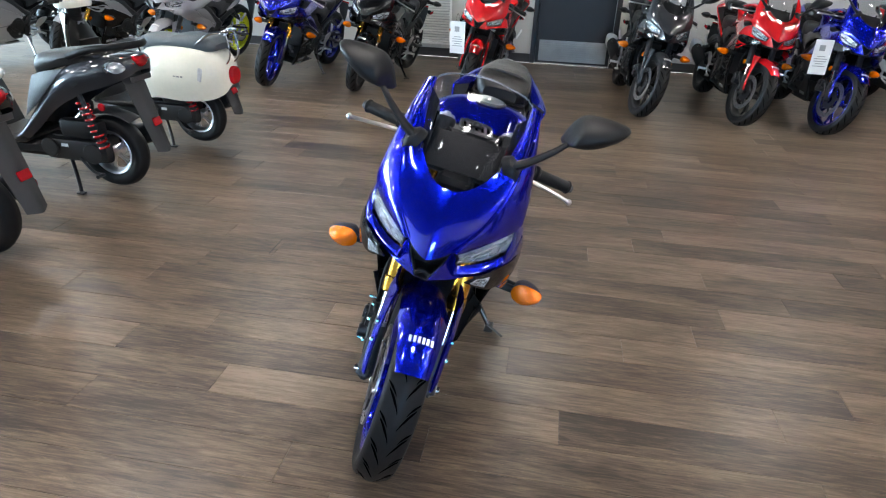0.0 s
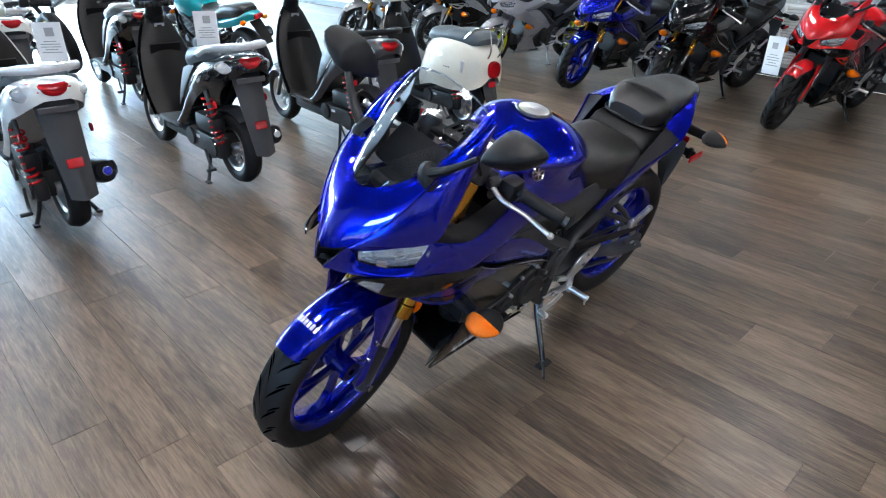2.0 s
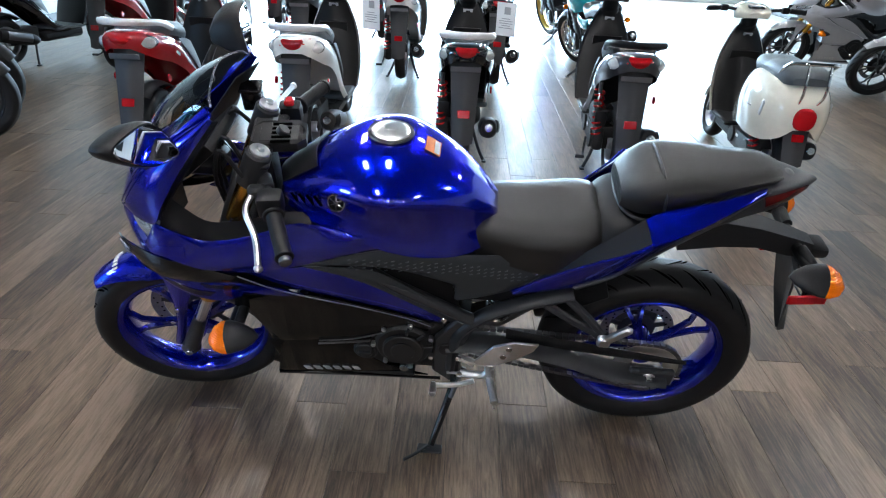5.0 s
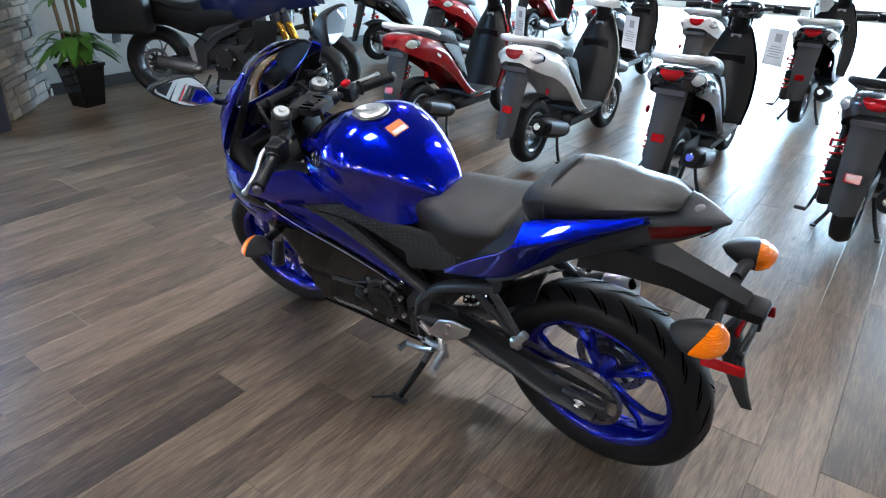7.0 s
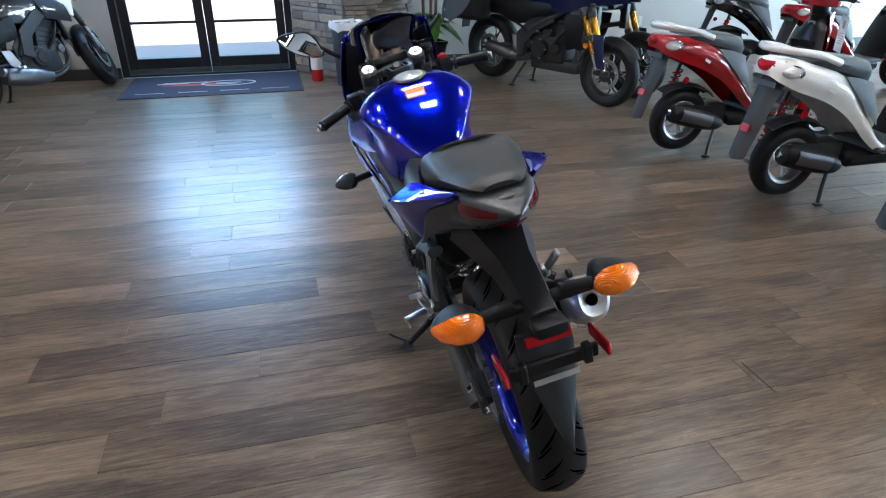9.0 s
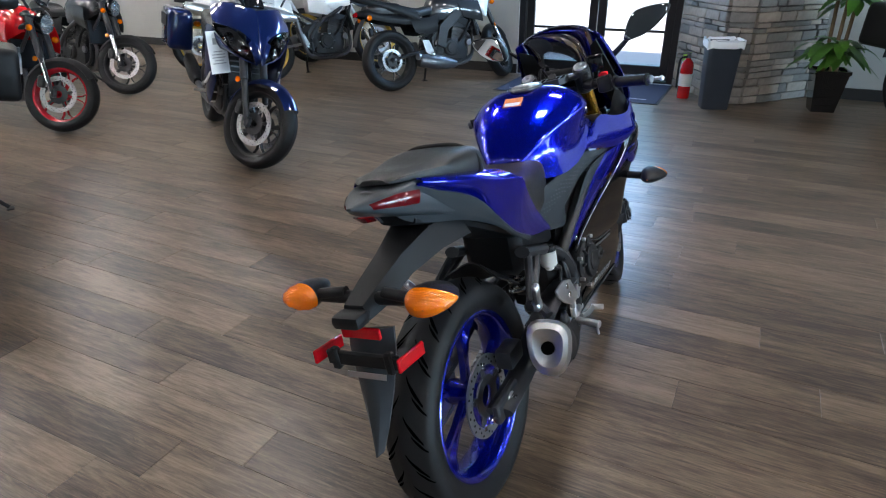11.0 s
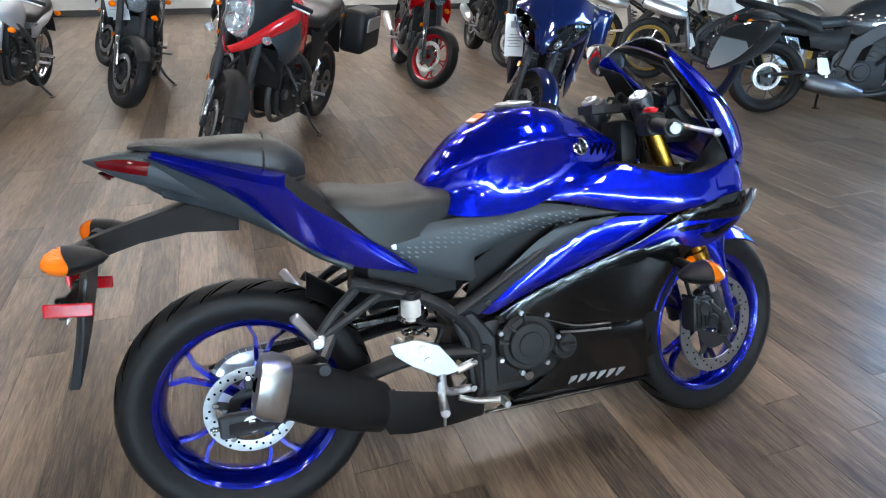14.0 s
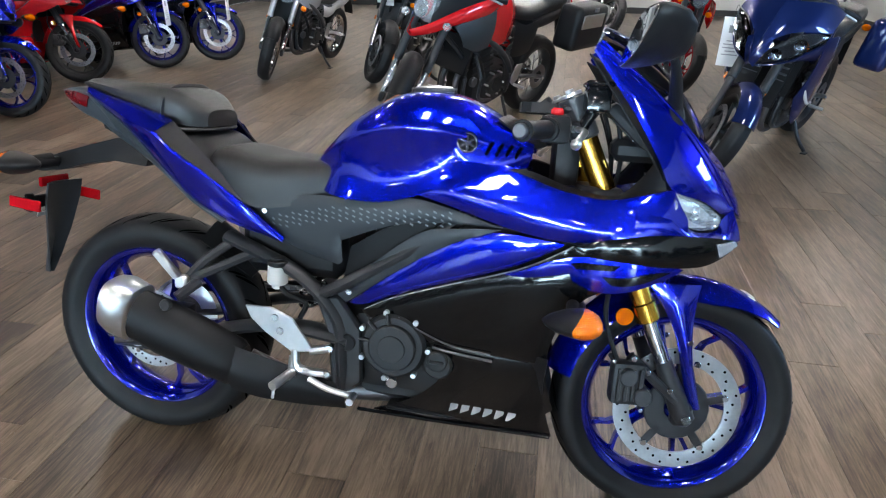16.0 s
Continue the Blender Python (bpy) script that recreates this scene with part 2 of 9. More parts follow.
def sheet(outline, depth, s, thick=0.004, tuck=0.004, step=0.022):
    """A body panel: an outline in x and z laid on the surface y = depth(x, z), its edges tucked in."""
    pts = rounded(outline)
    bm = bmesh.new()
    bm.faces.new([bm.verts.new((x, 0, z)) for x, z in pts])
    for axis, no in ((0, (1, 0, 0)), (1, (0, 0, 1))):
        lo, hi = min(p[axis] for p in pts), max(p[axis] for p in pts)
        for k in range(1, int((hi - lo) / step) + 1):
            w = lo + (hi - lo) * k / (int((hi - lo) / step) + 1)
            bmesh.ops.bisect_plane(bm, geom=bm.verts[:] + bm.edges[:] + bm.faces[:], plane_co=(w, 0, 0) if axis == 0 else (0, 0, w), plane_no=no)
    P2 = np.array(pts)
    Q2 = np.roll(P2, -1, 0)
    for v in bm.verts:
        w = np.array((v.co.x, v.co.z))
        d = Q2 - P2
        t = np.clip(((w - P2) * d).sum(1) / np.maximum((d * d).sum(1), 1e-12), 0, 1)
        near = float(np.sqrt((((P2 + d * t[:, None]) - w) ** 2).sum(1)).min())
        v.co.y = s * (depth(v.co.x, v.co.z) - tuck * max(0.0, 1 - near / 0.012) ** 2)
    bmesh.ops.recalc_face_normals(bm, faces=bm.faces)
    if sum(f.normal.y for f in bm.faces) * s < 0:
        bmesh.ops.reverse_faces(bm, faces=bm.faces)
    bmesh.ops.solidify(bm, geom=bm.faces[:], thickness=thick)
    return bm


def plate(outline, y, thick, bevel=0.003):
    """A flat plate: an outline in x and z, with a thickness along y."""
    bm = bmesh.new()
    f = bm.faces.new([bm.verts.new((x, y, z)) for x, z in outline])
    g = bmesh.ops.extrude_face_region(bm, geom=[f])
    bmesh.ops.translate(bm, verts=[v for v in g["geom"] if isinstance(v, bmesh.types.BMVert)], vec=(0, thick, 0))
    if bevel:
        bmesh.ops.bevel(bm, geom=bm.edges[:], offset=bevel, segments=1, affect="EDGES")
    return bm


def blob(sections, n=16, caps=True):
    """A smooth body out of cross sections (x, half width, bottom, top, squareness)."""
    bm, rows = bmesh.new(), []
    for x, w, zb, zt, sq in sections:
        row = []
        for k in range(n):
            a = 2 * math.pi * k / n
            c, s = math.cos(a), math.sin(a)
            row.append((x, w * math.copysign(abs(c) ** sq, c), (zb + zt) / 2 + (zt - zb) / 2 * math.copysign(abs(s) ** sq, s)))
        rows.append(row)
    return skin(bm, rows, True, caps)


def smoothed(sections, n):
    """More sections between those given."""
    return [tuple(v) for v in _inter(sections, n)]


def _inter(S, n):
    out = []
    for i in range(n):
        s = (len(S) - 1) * i / (n - 1)
        k = min(int(s), len(S) - 2)
        u = s - k
        p1, p2 = S[k], S[k + 1]
        p0 = S[k - 1] if k else [2 * a - b for a, b in zip(p1, p2)]
        p3 = S[k + 2] if k + 2 < len(S) else [2 * b - a for a, b in zip(p1, p2)]
        out.append([0.5 * (2 * b + (c - a) * u + (2 * a - 5 * b + 4 * c - d) * u * u + (3 * b - a - 3 * c + d) * u ** 3) for a, b, c, d in zip(p0, p1, p2, p3)])
    return out


def recolour(ob, table):
    """Gives a copy its own paints: table maps material names to materials."""
    for o in (ob, *ob.children_recursive):
        if o.type == "MESH":
            for s in o.material_slots:
                if s.material and s.material.name in table:
                    new_material = table[s.material.name]
                    s.link = "OBJECT"
                    s.material = new_material
    return ob


# ---- the showroom: axes u, v turned against the world ----
ROOM = pose(0, 0, 0, 0, 0, -12.5)
U0, U1, V0, V1, CEIL = -14.0, 11.5, -3.52, 8.18, 3.3


def slab(name, lo, hi, material, label, category="wall", kind="structure", bevel=0.0):
    c = [(a + b) / 2 for a, b in zip(lo, hi)]
    bm = box([b - a for a, b in zip(lo, hi)], c, bevel)
    ob = part(name, bm, material, None, smooth=0)
    ob.matrix_world = ROOM
    return tagged(ob, label, category, kind=kind)


def wall_bits(name, lo, hi, holes, axis, material, label):
    """A wall along axis (0: u, 1: v) with rectangular openings (a, b, z0, z1), in one mesh."""
    bm = bmesh.new()
    a0, a1 = lo[axis], hi[axis]
    cuts = sorted(holes)
    pieces, at_ = [], a0
    for a, b, z0, z1 in cuts:
        pieces.append((at_, a, lo[2], hi[2]))
        if z0 > lo[2]:
            pieces.append((a, b, lo[2], z0))
        if z1 < hi[2]:
            pieces.append((a, b, z1, hi[2]))
        at_ = b
    pieces.append((at_, a1, lo[2], hi[2]))
    o = 1 - axis
    for a, b, z0, z1 in pieces:
        if b - a < 1e-4:
            continue
        size, c = [0, 0, z1 - z0], [0, 0, (z0 + z1) / 2]
        size[axis], c[axis] = b - a, (a + b) / 2
        size[o], c[o] = hi[o] - lo[o], (hi[o] + lo[o]) / 2
        join(bm, box(size, c, 0))
    ob = part(name, bm, material, None, smooth=0)
    ob.matrix_world = ROOM
    return tagged(ob, label, "wall", kind="structure")


DOOR = (-0.10, 1.70, 0.0, 2.15)
wall_bits("wall_south", (U0, V0 - 0.2, 0), (U1, V0, CEIL), [DOOR], 0, M_WALL, "off-white painted showroom wall round the glass entrance")
wall_bits("wall_north", (U0, V1, 0), (U1, V1 + 0.2, CEIL), [(-0.3, 0.65, 0.0, 2.1)], 0, M_WALL, "off-white painted wall behind the parked sport bikes")
WIN = [(-3.3 + 2.85 * k, -0.65 + 2.85 * k, 0.12, 2.85) for k in range(4)]
wall_bits("wall_west", (U0 - 0.2, V0, 0), (U0, V1, CEIL), WIN, 1, M_WALL, "window wall with four tall glazed bays")
slab("wall_east", (U1, V0, 0), (U1 + 0.2, V1, CEIL), M_WALL, "off-white painted end wall of the showroom")
slab("ceiling", (U0 - 0.2, V0 - 0.2, CEIL), (U1 + 0.2, V1 + 0.2, CEIL + 0.15), M_CEIL, "dark painted ceiling of the showroom with light panels", "ceiling")
for _nm, _a, _b in (("baseboard_south", U0, DOOR[0]), ("baseboard_south_end", DOOR[1], U1)):
    slab(_nm, (_a, V0, 0), (_b, V0 + 0.012, 0.11), M_BASE, "black rubber baseboard along the wall", "baseboard", bevel=0.003)
for _nm, _a, _b in (("baseboard_north", U0, -0.36), ("baseboard_north_end", 0.71, U1)):
    slab(_nm, (_a, V1 - 0.012, 0), (_b, V1, 0.11), M_BASE, "black rubber baseboard along the wall", "baseboard", bevel=0.003)
slab("baseboard_east", (U1 - 0.012, V0 + 0.02, 0), (U1, V1 - 0.02, 0.11), M_BASE, "black rubber baseboard along the end wall", "baseboard", bevel=0.003)

# outdoors: bright paved yard to the horizon
M_YARD = mat("sunlit_concrete", (0.55, 0.55, 0.54), rough=0.9, vary=0.15, scale=0.5, bump=0.3, bscale=30)
tagged(part("ground", box((600, 600, 0.1), (0, 0, -0.16), 0), M_YARD, None, smooth=0), "pale sunlit concrete yard outside the showroom", "ground", kind="structure")

# ceiling lights in rows
def ceiling_light():
    t = thing("ceiling_light", "recessed white fluorescent ceiling panel in a metal frame", "ceiling light", "ceiling panels")
    part("frame", join(box((0.67, 0.04, 0.03), (0, 0.165, 0)), box((0.67, 0.04, 0.03), (0, -0.165, 0)), box((0.04, 0.29, 0.03), (0.315, 0, 0)), box((0.04, 0.29, 0.03), (-0.315, 0, 0))), M_WHITE_PAINT, t, smooth=0)
    part("diffuser", box((0.59, 0.29, 0.012), (0, 0, 0.002), 0), M_LAMP, t, "glowing white diffuser", smooth=0)
    return t


_first = ceiling_light()
_spots = [(u, v) for u in (-11.4, -8.6, -5.8, -3.0, -0.2, 2.6, 5.4, 8.2) for v in (-2.2, 0.4, 3.0, 5.6) if (v > 0 or abs(u + 1.6) > 4.3) and (u, v) not in ((2.6, 3.0), (-0.2, 3.0))]
# extra panels added to brighten the east floor; (-0.2, 1.7) is one shifted
_spots += [(u, v) for u in (6.8, 9.6) for v in (1.7, 4.3)] + [(-0.2, 1.7), (5.4, 1.7), (8.2, 1.7), (6.8, -0.9)]
_first.matrix_world = ROOM @ pose(_spots[0][0], _spots[0][1], CEIL - 0.016)
for _u, _v in _spots[1:]:
    copy_thing(_first, ROOM @ pose(_u, _v, CEIL - 0.016))

# daylight through the window bays
for _a, _b, _z0, _z1 in WIN:
    _l = new("window_daylight", bpy.data.lights.new("window_daylight", "AREA"))
    _l.data.shape, _l.data.size, _l.data.size_y = "RECTANGLE", _z1 - _z0 - 0.1, _b - _a - 0.1
    _l.data.energy, _l.data.color = 350.0, (0.55, 0.80, 1.0)
    _l.matrix_world = ROOM @ pose(U0 + 0.02, (_a + _b) / 2, (_z0 + _z1) / 2, 0, -90, 0)
# skylight through the upper door glass
_l = new("door_daylight", bpy.data.lights.new("door_daylight", "AREA"))
_l.data.shape, _l.data.size, _l.data.size_y = "RECTANGLE", 1.60, 0.66
_l.data.energy, _l.data.color = 35.0, (0.37, 0.63, 1.0)
_l.matrix_world = ROOM @ pose((DOOR[0] + DOOR[1]) / 2, V0 + 0.005, 1.72, 82, 0, 0)


# ---- wheels ----
def tyre_profile(R, w, rim):
    """Cross section of a tyre: crown radius R, width w, rim radius."""
    h = w / 2
    return [(rim - 0.004, -h * 0.72), (rim + 0.012, -h * 0.86), (rim + (R - rim) * 0.45, -h), (R - (R - rim) * 0.22, -h * 0.86), (R - 0.010, -h * 0.55), (R, 0.0),
            (R - 0.010, h * 0.55), (R - (R - rim) * 0.22, h * 0.86), (rim + (R - rim) * 0.45, h), (rim + 0.012, h * 0.86), (rim - 0.004, h * 0.72)]


def grooves(R, w, n, rim, slant=1.0):
    """Curved tread grooves, their shade painted as thin dark inlays that follow the crown."""
    bm = bmesh.new()
    h = w / 2
    crown = sorted((p.y, p.x) for p in cr([(r, y, 0) for r, y in tyre_profile(R, w, rim)], 41) if p.x > rim + (R - rim) * 0.55)
    def surf(a, y):
        r = float(np.interp(y, [c[0] for c in crown], [c[1] for c in crown])) + 0.0012
        return Vector((r * math.cos(a), y, r * math.sin(a)))
    for k in range(n):
        for sgn in (1, -1):
            a0 = 2 * math.pi * (k + (0.5 if sgn < 0 else 0)) / n
            for y0, y1, da, wd in ((0.10, 0.74, 0.20, 0.0075), (0.36, 0.86, 0.12, 0.0055)):
                off = 0 if wd > 0.006 else math.pi / n
                left, right = [], []
                for i in range(9):
                    t = i / 8
                    a = a0 + off + slant * da * t ** 0.8
                    y = sgn * h * (y0 + (y1 - y0) * t)
                    p = surf(a, y)
                    half = wd * (0.9 - 0.5 * abs(2 * t - 1)) / R
                    left.append(surf(a - half, y))
                    right.append(surf(a + half, y))
                skin(bm, [left, right])
    return bm


def wheel(name, parent, m, R, w, rim, material, spokes, disc_r, disc_side, detail=True, disc_left=0.0, wire=False):
    """A cast wheel: rim, twin spokes, hub, tyre and brake disc."""
    h = w * 0.36
    rp = [(rim + 0.002, -h), (rim - 0.004, -h - 0.004), (rim - 0.014, -h), (rim - 0.020, -h * 0.8), (rim - 0.030, -h * 0.3), (rim - 0.032, 0), (rim - 0.030, h * 0.3), (rim - 0.020, h * 0.8), (rim - 0.014, h), (rim - 0.004, h + 0.004), (rim + 0.002, h)]
    ob = part(name, revolve(rp + [rp[0]], 56), material, parent)
    ob.matrix_local = m
    tp = cr([(r, y, 0) for r, y in tyre_profile(R, w, rim)], 21)
    t = part("tyre", revolve([(p.x, p.y) for p in tp], 72), M_TYRE, ob, "black rubber tyre")
    if detail:
        part("tread_groove", grooves(R, w, 22, rim), M_HOLLOW_SHADE, ob)["kind"] = "stuff"
    part("hub", revolve([(0.012, -0.05), (0.034, -0.05), (0.036, -0.03), (0.030, 0), (0.036, 0.03), (0.034, 0.05), (0.012, 0.05)], 24), material, ob)
    if wire:
        wires = bmesh.new()
        for k in range(24):
            a = 2 * math.pi * k / 24
            s = 1 if k % 2 else -1
            b = a + 0.35 * (1 if k % 4 < 2 else -1)
            join(wires, tube([(0.033 * math.cos(a), 0.035 * s, 0.033 * math.sin(a)), ((rim - 0.028) * math.cos(b), 0.006 * s, (rim - 0.028) * math.sin(b))], 0.0022, 5))
        part("wire_spokes", wires, M_CHROME, ob, "thin bright wire spokes")["kind"] = "stuff"
    if wire and R > 0.33 and w > 0.10:
        knobs = bmesh.new()
        for k in range(44):
            a = 2 * math.pi * k / 44
            for y in (-0.36 * w, -0.13 * w, 0.13 * w, 0.36 * w):
                r = R - (0.001 if abs(y) < 0.2 * w else 0.019)
                join(knobs, box((0.010, 0.021, 0.026), (0, 0, 0), 0.002, Matrix.Rotation(-a + 0.03 * (1 if y > 0 else -1), 4, "Y") @ Matrix.Translation((r, y, 0))))
        part("tread_block", knobs, M_TYRE, ob)["kind"] = "stuff"
    for k in range(0 if wire else spokes):
        a = 2 * math.pi * k / spokes
        for s in (1, -1):
            def rad(r, da, y, hw):
                return [(r * math.cos(a + da) - hw * math.sin(a) * e, y + f, r * math.sin(a + da) + hw * math.cos(a) * e) for e, f in ((1, 0.009), (-1, 0.009), (-1, -0.009), (1, -0.009))]
            bm = skin(bmesh.new(), [rad(0.028, s * 0.12, 0, 0.008), rad(rim * 0.45, s * 0.070, 0.004, 0.0055), rad(rim * 0.72, s * 0.13, 0.004, 0.005), rad(rim - 0.034, s * 0.22, 0, 0.006), rad(rim - 0.024, s * 0.25, 0, 0.011)], True, True)
            part("spoke", bm, material, ob, smooth=30)
    for side, rr in ((disc_side, disc_r), (-disc_side, disc_left)):
        if rr:
            y = side * 0.062
            part("brake_disc", revolve([(rr * 0.745, y - 0.002), (rr * 0.76, y - 0.0026), (rr, y - 0.0026), (rr, y + 0.0026), (rr * 0.76, y + 0.0026), (rr * 0.745, y + 0.002), (rr * 0.745, y - 0.002)], 48), M_DISC, ob, "drilled steel brake disc")
            # the disc is solid; black plugs paint the dark of its drilled holes
            holes = bmesh.new()
            for k in range(40):
                a = 2 * math.pi * k / 40
                r = rr * (0.80 + 0.068 * (k % 3))
                join(holes, revolve([(0.0035, -0.0034), (0.0035, 0.0034)], 6, Matrix.Translation((r * math.cos(a), y, r * math.sin(a))), True))
            part("disc_hole", holes, M_HOLLOW_SHADE, ob)["kind"] = "stuff"
            carrier = revolve([(0.03, y - 0.003), (rr * 0.50, y - 0.003), (rr * 0.52, y), (rr * 0.50, y + 0.003), (rr * 0.46, y + 0.003), (0.03, y + 0.003)], 20)
            for k in range(5):
                a = 2 * math.pi * k / 5 + 0.3
                join(carrier, box((rr * 0.40, 0.006, 0.020), (0, 0, 0), 0.002, Matrix.Translation((rr * 0.60 * math.cos(a), y, rr * 0.60 * math.sin(a))) @ Matrix.Rotation(-a, 4, "Y")))
            part("disc_carrier", carrier, M_FRAME, ob)
            for k in range(5):
                a = 2 * math.pi * k / 5 + 0.3
                part("bolt", rod((rr * 0.76 * math.cos(a), y, rr * 0.76 * math.sin(a)), (rr * 0.76 * math.cos(a), y + side * 0.008, rr * 0.76 * math.sin(a)), 0.008, 10), M_CHROME, ob)
    return ob


def bolts(parent, places, r=0.006, depth=0.006, material=None):
    for p in places:
        s = 1 if p[1] > 0 else -1
        part("bolt", rod(p, (p[0], p[1] + s * depth, p[2]), r, 8), material or M_CHROME, parent)


def signal(parent, p, side, lens_out, rear=False):
    """A turn signal on a stalk: a flattened teardrop, dark pod ahead and amber lens behind, tapering outwards."""
    x, y, z = p
    wide = 1.62 if rear else 1.5
    prof = [(0.002, -0.030), (0.014, -0.018), (0.026, 0.008), (0.032, 0.034), (0.0335, 0.050)]
    lens = [(0.0335, 0.050), (0.032, 0.062), (0.025, 0.078), (0.012, 0.088), (0.001, 0.091)]
    d = (1 if not rear else -1)
    m = axis_to((x - d * 0.045, y, z), (d, 0.16 * side, 0)) @ Matrix.Diagonal((wide, 1, 0.86, 1))

    def drop(pr):
        bm = revolve(pr, 24)
        for v in bm.verts:
            o = v.co.x * (1 if (m @ Vector((1, 0, 0)) - m @ Vector((0, 0, 0))).y * side > 0 else -1) / 0.034
            v.co.z *= 1 - 0.40 * o
            v.co.y -= 0.012 * max(0.0, o) ** 2
        return at(bm, m)
    b = part("turn_signal", drop(prof), M_PLASTIC, parent, "black pod with an amber lens")
    part("lens", drop(lens), M_AMBER, b, "amber lens")
    part("stalk", tube([(x, y - side * 0.02, z), (x + (0 if not rear else 0.01), y - side * 0.11, z + 0.005)], 0.013, 10), M_PLASTIC, b)
    return b


STEER = 10.0
AX0, AXD = Vector((1.015, 0, 0.965)), Vector((-math.sin(radians(25)), 0, math.cos(radians(25))))


def fork_at(y, z, ahead=0.0):
    """A point on the unturned fork leg at height z."""
    top = AX0 + Vector((math.cos(radians(25)), 0, math.sin(radians(25)))) * 0.04
    s = (top.z - z) / AXD.z
    return Vector((top.x - AXD.x * s + ahead, y, z))


# half width of the bodywork along its length, and how it narrows with height
BODY_X = curve1([(0.30, 0.118), (0.45, 0.130), (0.60, 0.150), (0.75, 0.165), (0.90, 0.184), (1.05, 0.208), (1.18, 0.224), (1.30, 0.203), (1.42, 0.126), (1.46, 0.060)])
BODY_Z = curve1([(0.17, 0.52), (0.25, 0.65), (0.35, 0.775), (0.45, 0.865), (0.55, 0.935), (0.65, 0.985), (0.72, 1.0), (0.80, 0.955), (0.90, 0.85)])


def body(off=0.0):
    return lambda x, z: BODY_X(x) * BODY_Z(z) + off


def creased(x, z):
    """The upper fairing, with a soft ridge that runs down towards the nose."""
    return BODY_X(x) * BODY_Z(z) + 0.009 * math.exp(-((z - 0.782 + 0.16 * (x - 0.86)) / 0.022) ** 2) * min(1.0, max(0.0, (x - 0.76) / 0.08)) + 0.004


def sport_bike(steer=STEER, main=True):
    """A fully faired sport motorcycle; x ahead, y to its left, origin under the rear axle."""
    T = thing("sport_motorcycle", "glossy blue sport motorcycle with black fairing, leaning on its side stand", "motorcycle")
    S = Matrix.Translation(AX0) @ Matrix.Rotation(radians(steer), 4, AXD) @ Matrix.Translation(-AX0)
    P = lambda name, bm, material, label="", smooth=40, par=None: part(name, bm, material, par or T, label, smooth)
    PS = lambda name, bm, material, label="", par=None: part(name, at(bm, S), material, par or T, label)
    # wheels
    wheel("rear_wheel", T, Matrix.Translation((0, 0, 0.314)), 0.314, 0.140, 0.228, M_BLUE_RIM, 5, 0.112, -1, main)
    axle = fork_at(0, 0.292)
    wheel("front_wheel", T, S @ Matrix.Translation(axle), 0.292, 0.112, 0.222, M_BLUE_RIM, 5, 0.150, -1, main)
    # fork
    for s in (1, -1):
        y = 0.097 * s
        leg = PS("fork_tube", join(rod(fork_at(y, 0.93), fork_at(y, 0.53), 0.0255, 24), rod(fork_at(y, 0.556), fork_at(y, 0.512), 0.029, 24)), M_GOLD, "gold anodised fork tube")
        PS("fork_slider", rod(fork_at(y, 0.53), fork_at(y, 0.37), 0.0185, 18), M_CHROME, "polished fork slider", leg)
        PS("axle_clamp", join(tube([fork_at(y, 0.42), fork_at(y, 0.34), fork_at(y, 0.28, 0.0)], 0.024, 12, taper=(0.85, 1.1)), box((0.05, 0.032, 0.06), fork_at(y, 0.295), 0.01)), M_FRAME, "", leg)
        PS("axle_nut", rod(fork_at(y, 0.292), fork_at(y + 0.034 * s, 0.292), 0.011, 10), M_CHROME, "", leg)
        PS("fork_cap", join(rod(fork_at(y, 0.99), fork_at(y, 0.999), 0.024, 20), rod(fork_at(y, 0.998), fork_at(y, 1.006), 0.010, 6)), M_ALU, "silver fork cap", leg)
        # fender bracket
        PS("fender_stay", shell([fork_at(y * 1.02, 0.60, 0.03), fork_at(y * 1.08, 0.50, 0.05), fork_at(y * 1.1, 0.40, 0.035), fork_at(y * 1.1, 0.31, 0.02)], [fork_at(y * 1.0, 0.60, 0.15), fork_at(y * 1.06, 0.52, 0.105), fork_at(y * 1.1, 0.42, 0.068), fork_at(y * 1.1, 0.31, 0.048)], 12, 4, 0.008, 0.006), M_BLUE, "blue fender stay")
        for z in (0.47, 0.42):
            PS("bolt", rod(fork_at(y * 1.10, z, 0.075), fork_at(y * 1.10 + 0.009 * s, z, 0.075), 0.007, 8), M_CHROME)
        PS("fork_reflector", rod(fork_at(y * 1.12, 0.52, -0.055), fork_at(y * 1.12 + 0.006 * s, 0.52, -0.055), 0.020, 20), M_AMBER, "round amber reflector")
    PS("triple_clamp", join(box((0.055, 0.25, 0.022), fork_at(0, 0.965, -0.005), 0.008), box((0.13, 0.10, 0.018), fork_at(0, 0.968, -0.045), 0.02), rod(fork_at(0, 0.975, -0.045), fork_at(0, 0.988, -0.05), 0.016, 12)), M_CAST)
    # dark of the clamp's slots, painted as thin black boxes on its top
    for k in range(5):
        PS("clamp_slot", box((0.046, 0.009, 0.003), fork_at(0.036 - 0.018 * k, 0.9775, -0.045), 0.001), M_HOLLOW_SHADE)
    PS("steering_head", box((0.06, 0.09, 0.14), fork_at(0, 0.865, -0.045), 0.02, seg=2), M_PLASTIC, "black steering head")
    PS("lower_clamp", box((0.09, 0.25, 0.03), fork_at(0, 0.79, -0.01), 0.008), M_FRAME)
    # front fender: an arch over the tyre
    rows = []
    for k in range(19):
        a = radians(44 + 124 * k / 18)
        row = []
        width = 0.064 * (0.50 + 0.50 * min(1, (k + 1) / 6) ** 0.7) * (1 - 0.10 * max(0, k - 12) / 6)
        for j in range(11):
            b = -1 + 2 * j / 10
